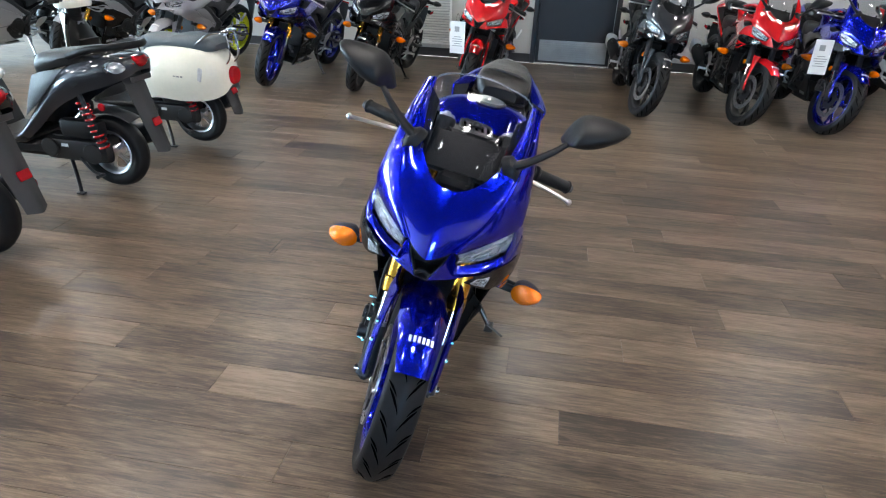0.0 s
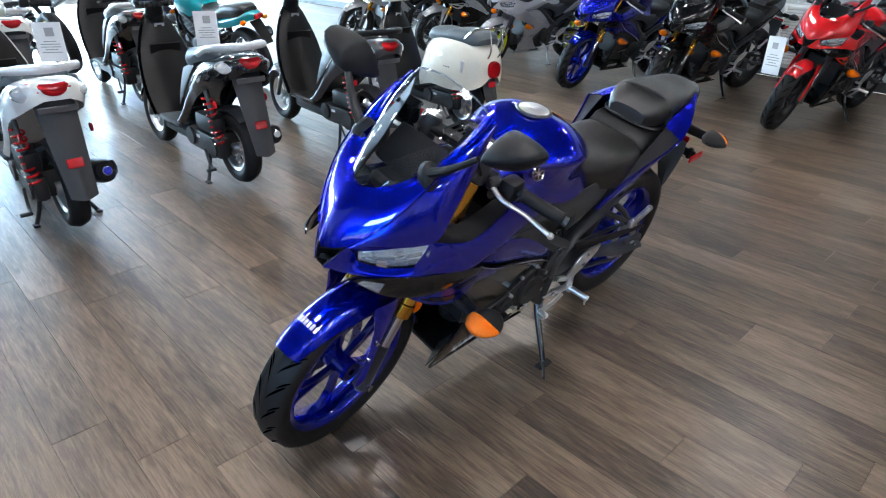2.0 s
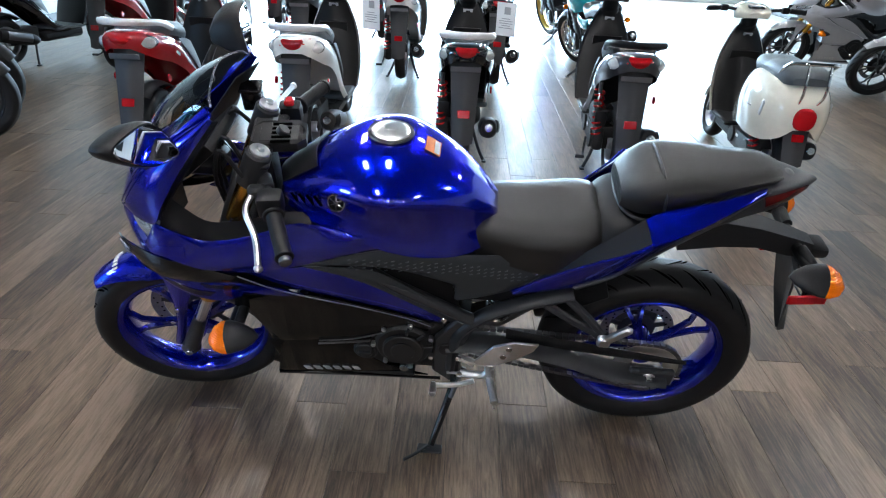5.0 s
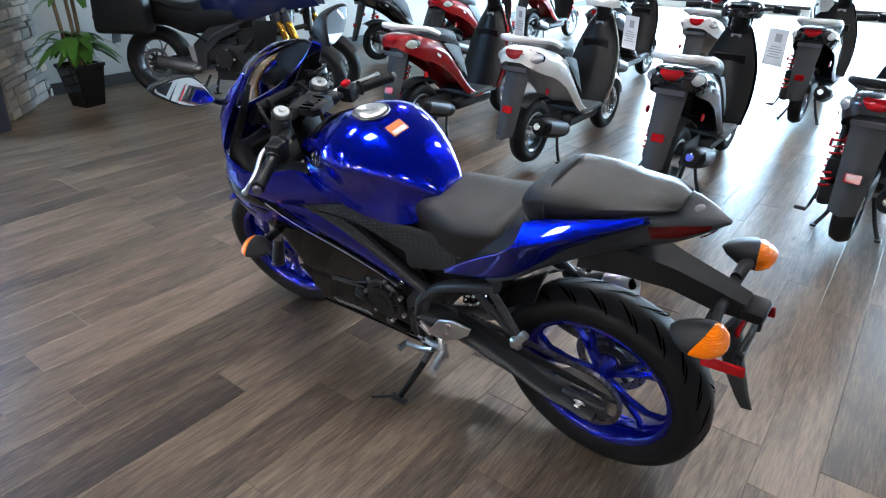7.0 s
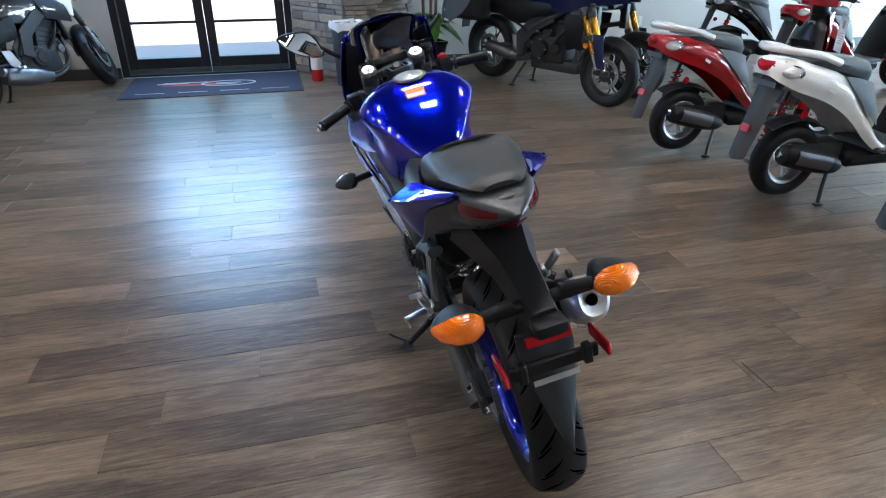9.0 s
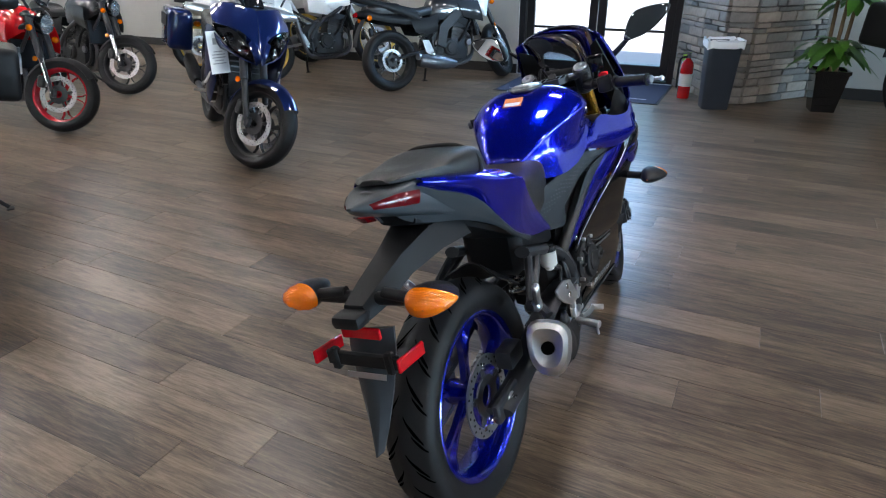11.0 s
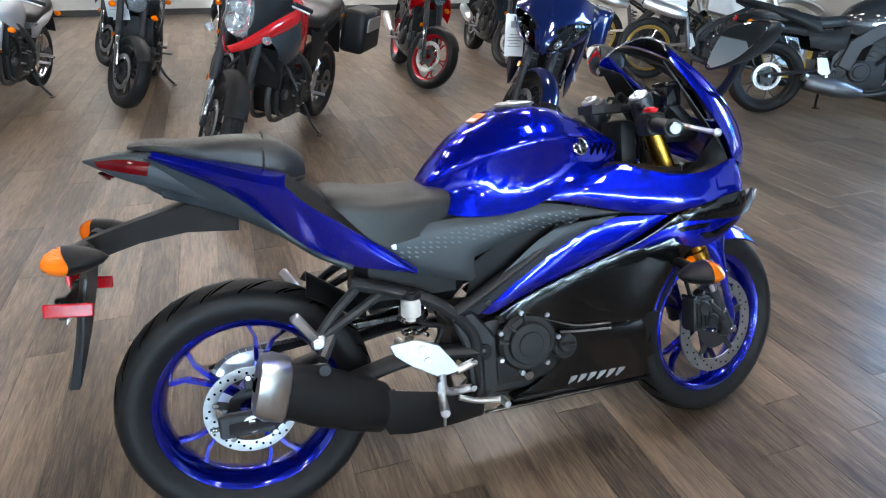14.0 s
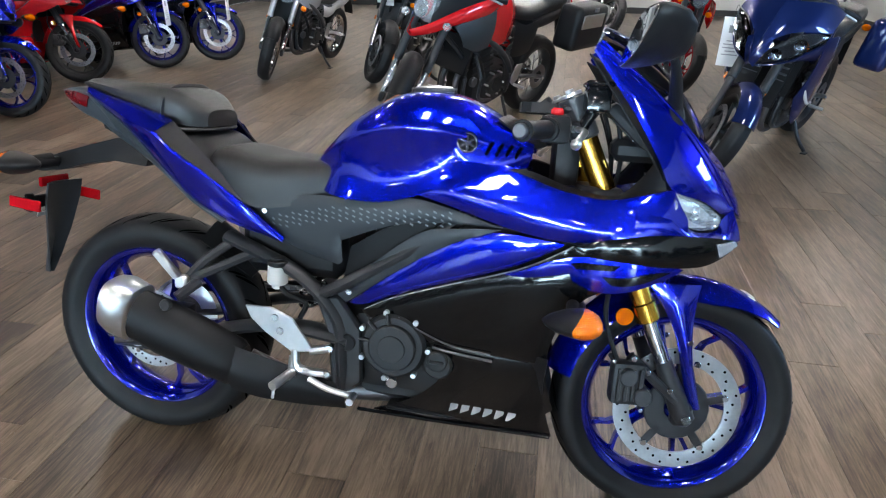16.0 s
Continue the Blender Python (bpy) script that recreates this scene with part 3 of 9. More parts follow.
            r = 0.314 - 0.050 * abs(b) ** 2.6 * (0.35 + 0.65 * min(1, k / 5)) + 0.006 * math.exp(-k * k / 6.0)
            row.append(axle + Vector((r * math.cos(a), width * b * 1.06, r * math.sin(a))))
        rows.append(row)
    f = skin(bmesh.new(), rows)
    bmesh.ops.recalc_face_normals(f, faces=f.faces)
    bmesh.ops.solidify(f, geom=f.faces[:], thickness=0.004)
    fender = PS("front_fender", f, M_BLUE, "glossy blue front fender")
    bars = bmesh.new()
    for k in range(6):
        b = -0.42 + 0.168 * k
        a = radians(61)
        r = 0.3175 - 0.052 * abs(b) ** 2.6
        join(bars, box((0.003, 0.0075, 0.017), (0, 0, 0), 0, Matrix.Translation(axle + Vector((r * math.cos(a), 0.066 * b * 1.06, r * math.sin(a)))) @ Matrix.Rotation(-a, 4, "Y")))
    PS("marking", bars, M_WHITE_PAINT, "white marking", fender)
    # caliper and hose
    cal = PS("brake_caliper", join(box((0.075, 0.05, 0.10), fork_at(-0.115, 0.37, -0.105), 0.014, seg=2), rod(fork_at(-0.12, 0.39, -0.10), fork_at(-0.152, 0.39, -0.10), 0.021, 14), rod(fork_at(-0.12, 0.345, -0.085), fork_at(-0.152, 0.345, -0.085), 0.021, 14), tube([fork_at(-0.115, 0.43, -0.075), fork_at(-0.115, 0.38, -0.04), fork_at(-0.11, 0.33, -0.005)], 0.012, 8)), M_FRAME, "black brake caliper")
    PS("caliper_rib", join(*[box((0.010, 0.006, 0.076), fork_at(-0.142, 0.370, -0.128 + 0.016 * k), 0.002) for k in range(4)]), M_CAST, "", cal)
    PS("pad_pin", join(rod(fork_at(-0.10, 0.425, -0.118), fork_at(-0.148, 0.425, -0.118), 0.005, 8), rod(fork_at(-0.10, 0.315, -0.100), fork_at(-0.148, 0.315, -0.100), 0.005, 8)), M_CHROME, "", cal)
    PS("brake_hose", tube([fork_at(-0.12, 0.42, -0.11), fork_at(-0.125, 0.52, -0.10), fork_at(-0.11, 0.62, -0.05), fork_at(-0.08, 0.78, 0.0)], 0.006, 8), M_PLASTIC, "", cal)
    for dx, z in ((-0.07, 0.43), (-0.05, 0.40), (-0.015, 0.36)):
        PS("bolt", rod(fork_at(-0.127, z, dx), fork_at(-0.136, z, dx), 0.007, 8), M_CHROME, "", cal)
    # handlebars
    for s in (1, -1):
        y = 0.097 * s
        inner, outer = fork_at(y * 1.05, 0.925, -0.03), Vector((0.985, 0.335, 0.885)) if s > 0 else Vector((0.929, -0.325, 0.909))
        d = (outer - inner).normalized()
        bar = PS("handlebar", rod(inner, outer, 0.011, 14), M_FRAME)
        PS("bar_clamp", join(rod(fork_at(y, 0.992), fork_at(y, 0.905), 0.031, 18), rod(inner, inner + d * 0.04, 0.018, 12)), M_FRAME, "", bar)
        PS("grip", join(rod(outer - d * 0.122, outer, 0.0185, 18), rod(outer - d * 0.128, outer - d * 0.12, 0.025, 18), rod(outer - d * 0.006, outer, 0.021, 18)), M_PLASTIC, "black rubber grip", bar)
        PS("bar_end", rod(outer, outer + d * 0.014, 0.014, 14), M_STEEL, "", bar)
        PS("switch_box", box((0.06, 0.05, 0.058), inner + d * 0.085, 0.014, seg=2), M_PLASTIC, "", bar)
        if s < 0:
            PS("kill_switch", box((0.026, 0.034, 0.016), inner + d * 0.085 + Vector((0.0, 0, 0.034)), 0.005), M_RED, "red kill switch", bar)
            PS("brake_reservoir", join(box((0.050, 0.050, 0.052), (1.092, -0.150, 0.985), 0.008, seg=2), box((0.056, 0.056, 0.012), (1.092, -0.150, 1.015), 0.004), rod((1.065, -0.145, 0.92), (1.085, -0.147, 0.96), 0.012, 12)), M_BLACK_GLOSS, "black brake fluid reservoir", bar)
        lev = [inner + d * 0.05 + Vector((0.035, 0, -0.002)), inner + d * 0.10 + Vector((0.06, 0, -0.006)), inner + d * 0.17 + Vector((0.052, 0, -0.014)), inner + d * 0.25 + Vector((0.060, 0, -0.022))]
        if s < 0:
            lev = [(1.050, -0.135, 0.925), (1.065, -0.19, 0.918), (1.045, -0.27, 0.905), (1.021, -0.364, 0.891)]
        lever = PS("lever", tube(lev, 0.0075, 10, flat=0.8), M_ALU, "silver lever", bar)
        PS("lever_ball", revolve([(0.001, -0.010), (0.008, -0.006), (0.0105, 0), (0.008, 0.006), (0.001, 0.010)], 12, Matrix.Translation(Vector(lev[-1]))), M_ALU, "", lever)
        PS("perch", box((0.045, 0.03, 0.03), inner + d * 0.045 + Vector((0.022, 0, 0.0)), 0.008), M_FRAME, "", bar)
    for z0, yy in ((0.94, 0.05), (0.95, 0.03), (0.93, -0.04)):
        PS("cable", tube([fork_at(yy * 2.4, 0.94, 0.02), fork_at(yy * 2.0, z0 + 0.06, 0.09), fork_at(yy, z0 - 0.05, 0.08), fork_at(yy * 0.5, 0.78, 0.03)], 0.0055, 8), M_PLASTIC)
    # dashboard
    dash = P("dashboard", at(box((0.03, 0.21, 0.12), (0, 0, 0), 0.012, seg=2), pose(1.19, 0, 0.945, 0, -48, 0)), M_PLASTIC, "black instrument panel")
    P("display", at(box((0.006, 0.15, 0.075), (-0.0155, 0, 0.005), 0.002), pose(1.19, 0, 0.945, 0, -48, 0)), M_DISPLAY, "dark instrument display", par=dash)
    P("dash_stay", box((0.14, 0.10, 0.05), (1.23, 0, 0.89), 0.015), M_PLASTIC, par=dash)
    # nose cowl with screen
    half = lambda pts: [(x, -y, z) for x, y, z in pts[:0:-1]] + pts
    rim = half([(1.365, 0.0, 0.914), (1.350, 0.042, 0.921), (1.302, 0.085, 0.947), (1.24, 0.115, 0.990), (1.16, 0.133, 1.055), (1.108, 0.135, 1.108)])
    fold = half([(1.462, 0.0, 0.759), (1.448, 0.030, 0.768), (1.428, 0.058, 0.784), (1.385, 0.104, 0.838), (1.335, 0.137, 0.900), (1.278, 0.153, 0.962), (1.19, 0.158, 1.040), (1.100, 0.152, 1.102)])
    cowl = P("nose_cowl", shell(rim, fold, 61, 12, 0.014, 0.004, 0.0, direct=(0.75, 0, 0.5)), M_BLUE, "glossy blue nose cowl")
    for s in (1, -1):
        # centre panel and flank of the nose meet in a crease that runs from the mouth corner to the mirror foot
        fold = [(1.468, 0.0, 0.757), (1.448, 0.030 * s, 0.768), (1.428, 0.058 * s, 0.784), (1.385, 0.104 * s, 0.838), (1.335, 0.137 * s, 0.900), (1.278, 0.153 * s, 0.962), (1.19, 0.158 * s, 1.040), (1.100, 0.152 * s, 1.102)]
        brow = [(1.424, 0.064 * s, 0.781), (1.404, 0.078 * s, 0.772), (1.350, 0.146 * s, 0.806), (1.276, 0.200 * s, 0.832), (1.244, 0.206 * s, 0.885), (1.185, 0.192 * s, 0.975), (1.096, 0.162 * s, 1.090)]
        flank = [(1.428, 0.058 * s, 0.784), (1.385, 0.104 * s, 0.838), (1.335, 0.137 * s, 0.900), (1.278, 0.153 * s, 0.962), (1.19, 0.158 * s, 1.040), (1.100, 0.152 * s, 1.102)]
        P("nose_flank", shell(flank, brow, 30, 8, 0.009, 0.004, 0.0, direct=(0.45, 0.75 * s, 0.25)), M_BLUE, "glossy blue nose flank", par=cowl)
        P("nose_seam", tube([Vector(p) + Vector((0.004, 0.003 * s, 0.003)) for p in fold[2:]], 0.0022, 6, 30), M_BLUE, par=cowl)
        bolts(cowl, [(1.284, 0.102 * s, 0.974), (1.145, 0.142 * s, 1.085)], 0.007, 0.004, M_FRAME)
        # dark inside of the cowl
        P("inner_cowl", shell([(1.268, 0.184 * s, 0.83), (1.232, 0.184 * s, 0.89), (1.09, 0.150 * s, 1.085)], [(1.33, 0.125 * s, 0.80), (1.26, 0.10 * s, 0.91), (1.14, 0.11 * s, 1.06)], 14, 4, 0, 0.003, 0), M_PLASTIC)
        # headlight under the brow
        hl = P("headlight", shell([(1.404, 0.076 * s, 0.768), (1.350, 0.138 * s, 0.803), (1.278, 0.198 * s, 0.828)], [(1.398, 0.074 * s, 0.738), (1.345, 0.140 * s, 0.744), (1.288, 0.202 * s, 0.775)], 14, 6, 0.006, 0.003, 0.003, direct=(0.8, 0.6 * s, 0)), M_LENS, "clear headlight lens")
        P("reflector", shell([(1.386, 0.072 * s, 0.764), (1.332, 0.128 * s, 0.798), (1.264, 0.178 * s, 0.822)], [(1.380, 0.070 * s, 0.740), (1.328, 0.128 * s, 0.748), (1.272, 0.182 * s, 0.776)], 8, 3, 0.0, 0.003, 0), M_ALU, par=hl)
        P("bezel", shell([(1.392, 0.078 * s, 0.752), (1.348, 0.130 * s, 0.768), (1.290, 0.182 * s, 0.798)], [(1.390, 0.077 * s, 0.744), (1.346, 0.130 * s, 0.756), (1.290, 0.183 * s, 0.786)], 8, 2, 0.0, 0.003, 0), M_PLASTIC, par=hl)
        for lx, ly, lz in ((1.372, 0.092, 0.762), (1.322, 0.146, 0.782)):
            P("lamp", revolve([(0.001, 0.004), (0.012, 0.006), (0.016, 0.014), (0.017, 0.016)], 14, axis_to((lx, ly * s, lz), (0.8, 0.6 * s, 0))), M_CHROME, par=hl)
        # cheek from the mouth corner down to the chin and back under the headlight
        P("chin_panel", shell([(1.428, 0.060 * s, 0.782), (1.408, 0.070 * s, 0.760), (1.398, 0.078 * s, 0.736), (1.345, 0.143 * s, 0.741), (1.288, 0.206 * s, 0.772), (1.21, 0.222 * s, 0.786)], [(1.466, 0.020 * s, 0.708), (1.436, 0.060 * s, 0.706), (1.405, 0.100 * s, 0.710), (1.36, 0.156 * s, 0.718), (1.312, 0.198 * s, 0.728), (1.21, 0.226 * s, 0.732)], 30, 6, 0.004, 0.004, 0.001, direct=(0.5, 0.8 * s, 0)), M_BLUE, "blue chin panel")
        P("mouth_edge", shell([(1.426, 0.058 * s, 0.782), (1.444, 0.040 * s, 0.746), (1.464, 0.018 * s, 0.709)], [(1.385, 0.066 * s, 0.778), (1.395, 0.052 * s, 0.745), (1.405, 0.030 * s, 0.705)], 10, 3, 0, 0.003, 0), M_PLASTIC)
        P("mouth_roof", shell([(1.462, 0.0, 0.755), (1.446, 0.030 * s, 0.765), (1.425, 0.057 * s, 0.781)], [(1.39, 0.0, 0.772), (1.385, 0.030 * s, 0.778), (1.382, 0.066 * s, 0.784)], 10, 3, 0, 0.003, 0, direct=(0, 0, 1)), M_PLASTIC)
        # side fairing
        fair = P("side_fairing", sheet([(0.734, 0.773), (0.825, 0.813), (0.91, 0.838), (0.956, 0.842), (0.996, 0.830), (1.069, 0.808), (1.156, 0.800), (1.216, 0.815), (1.280, 0.832), (1.300, 0.797), (1.318, 0.770), (1.318, 0.742), (1.290, 0.742), (1.191, 0.734), (1.098, 0.704), (0.971, 0.716), (0.83, 0.753)], creased, s), M_BLUE, "glossy blue upper side fairing")
        P("dash_side", shell([(0.93, 0.125 * s, 0.835), (0.99, 0.130 * s, 0.835), (1.09, 0.135 * s, 0.805), (1.18, 0.140 * s, 0.80), (1.235, 0.150 * s, 0.86), (1.25, 0.165 * s, 0.90)], [(0.905, 0.172 * s, 0.812), (0.98, 0.186 * s, 0.797), (1.075, 0.195 * s, 0.776), (1.18, 0.203 * s, 0.778), (1.24, 0.196 * s, 0.790), (1.275, 0.189 * s, 0.798)], 20, 4, 0.004, 0.004, 0.0), M_PLASTIC, "black inner fairing panel")
        bolts(fair, [(0.975, 0.165 * s, 0.812)], 0.006, 0.004, M_CHROME)
        # black wing and lower fairing
        wing = P("wing_panel", sheet([(0.974, 0.622), (1.098, 0.703), (1.191, 0.735), (1.303, 0.744), (1.42, 0.732), (1.440, 0.718), (1.378, 0.676), (1.302, 0.674), (1.198, 0.681), (1.094, 0.686)], body(0.010), s), M_BLACK_GLOSS, "gloss black wing panel")
        P("position_light", sheet([(1.385, 0.724), (1.425, 0.727), (1.434, 0.716), (1.395, 0.696)], body(0.016), s, 0.003, 0.002), M_CLEAR, "small position light", par=wing)
        gr = P("graphic_panel", sheet([(0.955, 0.618), (1.083, 0.684), (1.198, 0.684), (1.303, 0.676), (1.322, 0.670), (1.300, 0.655), (1.218, 0.614), (1.149, 0.606), (1.103, 0.627), (1.096, 0.641), (1.005, 0.616)], body(0.004), s, 0.004, 0.002), M_BLUE, "blue graphic on the lower fairing")
        for bar in ([(1.096, 0.665), (1.119, 0.671), (1.194, 0.672), (1.183, 0.661), (1.109, 0.655)], [(1.162, 0.645), (1.214, 0.647), (1.262, 0.664), (1.295, 0.664), (1.228, 0.631), (1.182, 0.628)]):
            P("stripe", sheet(bar, body(0.0065), s, 0.003, 0.001), M_BLACK_GLOSS, "black stripe", par=gr)
        low = P("lower_fairing", sheet([(0.621, 0.472), (0.693, 0.514), (0.815, 0.564), (0.955, 0.618), (1.005, 0.620), (1.096, 0.645), (1.150, 0.640), (1.215, 0.625), (1.15, 0.604), (1.118, 0.572), (1.092, 0.532), (1.069, 0.459), (1.067, 0.412), (0.96, 0.410), (0.86, 0.412), (0.793, 0.415), (0.758, 0.416), (0.708, 0.425), (0.65, 0.435)], body(0.0), s), M_BLACK_GLOSS, "gloss black lower fairing")
        edge = [(0.630, 0.478), (0.693, 0.514), (0.815, 0.564), (0.955, 0.618), (1.030, 0.655), (1.098, 0.700)]
        P("fairing_line", tube([(x, (BODY_X(x) * BODY_Z(z) + 0.006) * s, z + 0.002) for x, z in edge], 0.0016, 6, 30), M_ALU, "thin pale edge of the fairing", par=low)
        bel = P("belly_pan", sheet([(0.793, 0.411), (0.86, 0.409), (0.96, 0.406), (1.067, 0.408), (1.074, 0.350), (1.094, 0.289), (1.078, 0.273), (1.097, 0.205), (0.966, 0.196), (0.821, 0.186), (0.64, 0.182), (0.725, 0.223), (0.808, 0.294), (0.847, 0.371)], body(-0.004), s), M_BLACK_GLOSS, "gloss black belly pan")
        P("belly_lip", tube([(0.60, BODY_X(0.62) * BODY_Z(0.182) * s, 0.180), (0.82, (BODY_X(0.82) * BODY_Z(0.186) - 0.004) * s, 0.185), (1.094, (BODY_X(1.09) * BODY_Z(0.204) - 0.006) * s, 0.204)], 0.005, 8), M_BLACK_GLOSS, par=bel)
        P("belly_front", shell([(1.072, 0.186 * s, 0.432), (1.068, 0.15 * s, 0.33), (1.096, 0.100 * s, 0.196)], [(1.01, 0.15 * s, 0.43), (1.005, 0.12 * s, 0.33), (1.0, 0.05 * s, 0.206)], 10, 3, 0.0, 0.004, 0), M_PLASTIC, par=bel)
        logo = bmesh.new()
        for k in range(6):
            x = 0.853 + 0.0285 * k
            z = 0.238 + 0.0012 * k
            y = BODY_X(x) * BODY_Z(z) - 0.007
            join(logo, at(plate([(-0.010, -0.015), (0.009, -0.015), (0.015, 0.015), (-0.004, 0.015)], 0, 0.002, 0.0), Matrix.Translation((x, (y + 0.004) * s, z)) @ Matrix.Rotation(radians(-22 * s), 4, "X")))
        P("marking", logo, M_PRINT_GREY, "pale grey marking", par=bel)
        # silver reflection under the belly pan's top edge, put in as a steel line
        P("vent", tube([(x, BODY_X(x) * BODY_Z(z) * s, z) for x, z in ((0.80, 0.404), (0.86, 0.399), (0.945, 0.396))], 0.0035, 6), M_STEEL, "thin bright vent edge", par=bel)
        # body-side covers
        P("blue_strip", sheet([(0.585, 0.484), (0.703, 0.583), (0.821, 0.665), (0.919, 0.704), (0.966, 0.708), (1.081, 0.700), (1.065, 0.686), (0.966, 0.627), (0.814, 0.566), (0.69, 0.516), (0.618, 0.481)], body(-0.007), s), M_BLUE, "blue side strip")
        P("side_panel", sheet([(0.533, 0.516), (0.618, 0.57), (0.76, 0.691), (0.832, 0.703), (0.944, 0.713), (0.92, 0.703), (0.822, 0.664), (0.703, 0.582), (0.577, 0.484)], body(-0.003), s), M_GREY_PLASTIC, "grey textured side panel")
        P("side_backing", sheet([(0.55, 0.50), (0.58, 0.62), (0.70, 0.70), (0.94, 0.72), (1.08, 0.70), (1.20, 0.68), (1.20, 0.62), (0.95, 0.60), (0.70, 0.50)], body(-0.040), s, 0.003, 0.0, 0.05), M_PLASTIC)
        cov = P("frame_cover", sheet([(0.301, 0.711), (0.40, 0.732), (0.513, 0.745), (0.614, 0.742), (0.739, 0.769), (0.947, 0.718), (0.85, 0.716), (0.76, 0.709), (0.672, 0.688), (0.567, 0.641), (0.570, 0.589), (0.560, 0.580), (0.453, 0.601), (0.374, 0.645)], body(0.002), s, 0.005, 0.006), M_GREY_PLASTIC, "dark grey frame cover")
        texture = bmesh.new()
        for i in range(26):
            for j in range(3):
                t = i / 25
                x = 0.39 + 0.44 * t
                z = (0.672 + 0.030 * t if t > 0.35 else 0.644 + 0.11 * t) - 0.012 * j + 0.006 * (i % 2) + 0.030
                join(texture, box((0.008, 0.0012, 0.003), (x, (BODY_X(x) * BODY_Z(z) + 0.0022) * s, z), 0, Matrix.Rotation(radians(25), 4, "Y")))
        tx = P("texture_dash", texture, M_DASH, par=cov)
        tx["kind"] = "stuff"
        bolts(cov, [(0.369, 0.126 * s, 0.692)], 0.008)
        bolts(T, [(0.594, 0.150 * s, 0.522), (0.272, 0.124 * s, 0.600), (0.335, 0.124 * s, 0.582)], 0.0085)
        # tail side
        crease = [(-0.122, 0.094 * s, 0.945), (-0.02, 0.150 * s, 0.912), (0.06, 0.186 * s, 0.886), (0.132, 0.208 * s, 0.863)]
        lower = [(-0.133, 0.082 * s, 0.940), (-0.084, 0.098 * s, 0.914), (-0.012, 0.126 * s, 0.879), (0.049, 0.137 * s, 0.835), (0.116, 0.139 * s, 0.768), (0.185, 0.140 * s, 0.706), (0.271, 0.139 * s, 0.660), (0.368, 0.143 * s, 0.636), (0.419, 0.139 * s, 0.620)]
        upper = crease + [(0.174, 0.195 * s, 0.819), (0.238, 0.175 * s, 0.770), (0.289, 0.161 * s, 0.730), (0.340, 0.151 * s, 0.691), (0.421, 0.140 * s, 0.627)]
        P("tail_deck", shell([(-0.128, 0.082 * s, 0.954), (-0.05, 0.102 * s, 0.936), (0.02, 0.116 * s, 0.921), (0.10, 0.124 * s, 0.901), (0.142, 0.140 * s, 0.889)], crease, 20, 5, 0.003, 0.003, 0.0, direct=(0, 0, 1)), M_BLUE, "blue deck beside the seat")
        P("tail_side", shell(upper, lower, 36, 8, 0.004, 0.004, 0.001), M_BLUE, "glossy blue tail side panel")
        P("tail_rib", tube([(x, y - 0.004 * s, z + 0.002) for x, y, z in upper[3:]], 0.0045, 8, 30), M_BLUE, "rounded blue upper edge")
        P("tail_shoulder", shell([(0.142, 0.140 * s, 0.889), (0.20, 0.140 * s, 0.835), (0.26, 0.138 * s, 0.778), (0.34, 0.134 * s, 0.700), (0.40, 0.128 * s, 0.640)], [(0.132, 0.205 * s, 0.862), (0.174, 0.192 * s, 0.818), (0.238, 0.172 * s, 0.769), (0.340, 0.148 * s, 0.690), (0.415, 0.138 * s, 0.628)], 18, 4, 0.0, 0.003, 0.0, direct=(0.3, 0, 1)), M_PLASTIC)
        P("tail_lower", shell([(-0.170, 0.052 * s, 0.940)] + [(x, y - 0.002 * s, z) for x, y, z in lower[:7]], [(-0.165, 0.026 * s, 0.890), (-0.132, 0.034 * s, 0.862), (-0.076, 0.056 * s, 0.837), (0.013, 0.096 * s, 0.808), (0.108, 0.124 * s, 0.757), (0.186, 0.134 * s, 0.698), (0.262, 0.136 * s, 0.655)], 28, 6, 0.004, 0.004, 0.0), M_GREY_PLASTIC, "dark grey tail panel")
        P("tail_light", shell([(-0.245, 0.034 * s, 0.938), (-0.185, 0.071 * s, 0.940), (-0.13, 0.087 * s, 0.930)], [(-0.238, 0.037 * s, 0.924), (-0.185, 0.072 * s, 0.912), (-0.14, 0.085 * s, 0.902)], 10, 3, 0.002, 0.003, 0.002), M_TAIL_LENS, "dark red tail light lens")
        # mirrors
        st = [(1.268, 0.124 * s, 0.984), (1.262, 0.165 * s, 1.008), (1.250, 0.215 * s, 1.048), (1.238, 0.246 * s, 1.078)]
        mir = P("mirror", tube(st, 0.011, 10, taper=(1.5, 0.75), flat=0.8), M_PLASTIC, "black mirror on a stalk")
        P("mirror_foot", at(revolve([(0.001, 0.020), (0.016, 0.019), (0.025, 0.010), (0.027, -0.012)], 18), axis_to((1.262, 0.134 * s, 0.976), (0.3, 0.8 * s, 0.6)) @ Matrix.Diagonal((1.0, 1.0, 1.5, 1))), M_PLASTIC, par=mir)
        rim = [(0.232, 1.064), (0.246, 1.112), (0.268, 1.144), (0.300, 1.154), (0.345, 1.156), (0.380, 1.152), (0.387, 1.142), (0.376, 1.122), (0.340, 1.088), (0.305, 1.068), (0.265, 1.058), (0.240, 1.056)]
        rim = [(p.x, p.y) for p in cr([(y, z, 0) for y, z in rim + rim[:1]], 49)[:-1]]
        ring = lambda x, f, cy=0.305, cz=1.106: [(x + (0.16 * (y - cy) + 0.22 * (z - cz)) * f, s * (cy + (y - cy) * f), cz + (z - cz) * f) for y, z in rim]
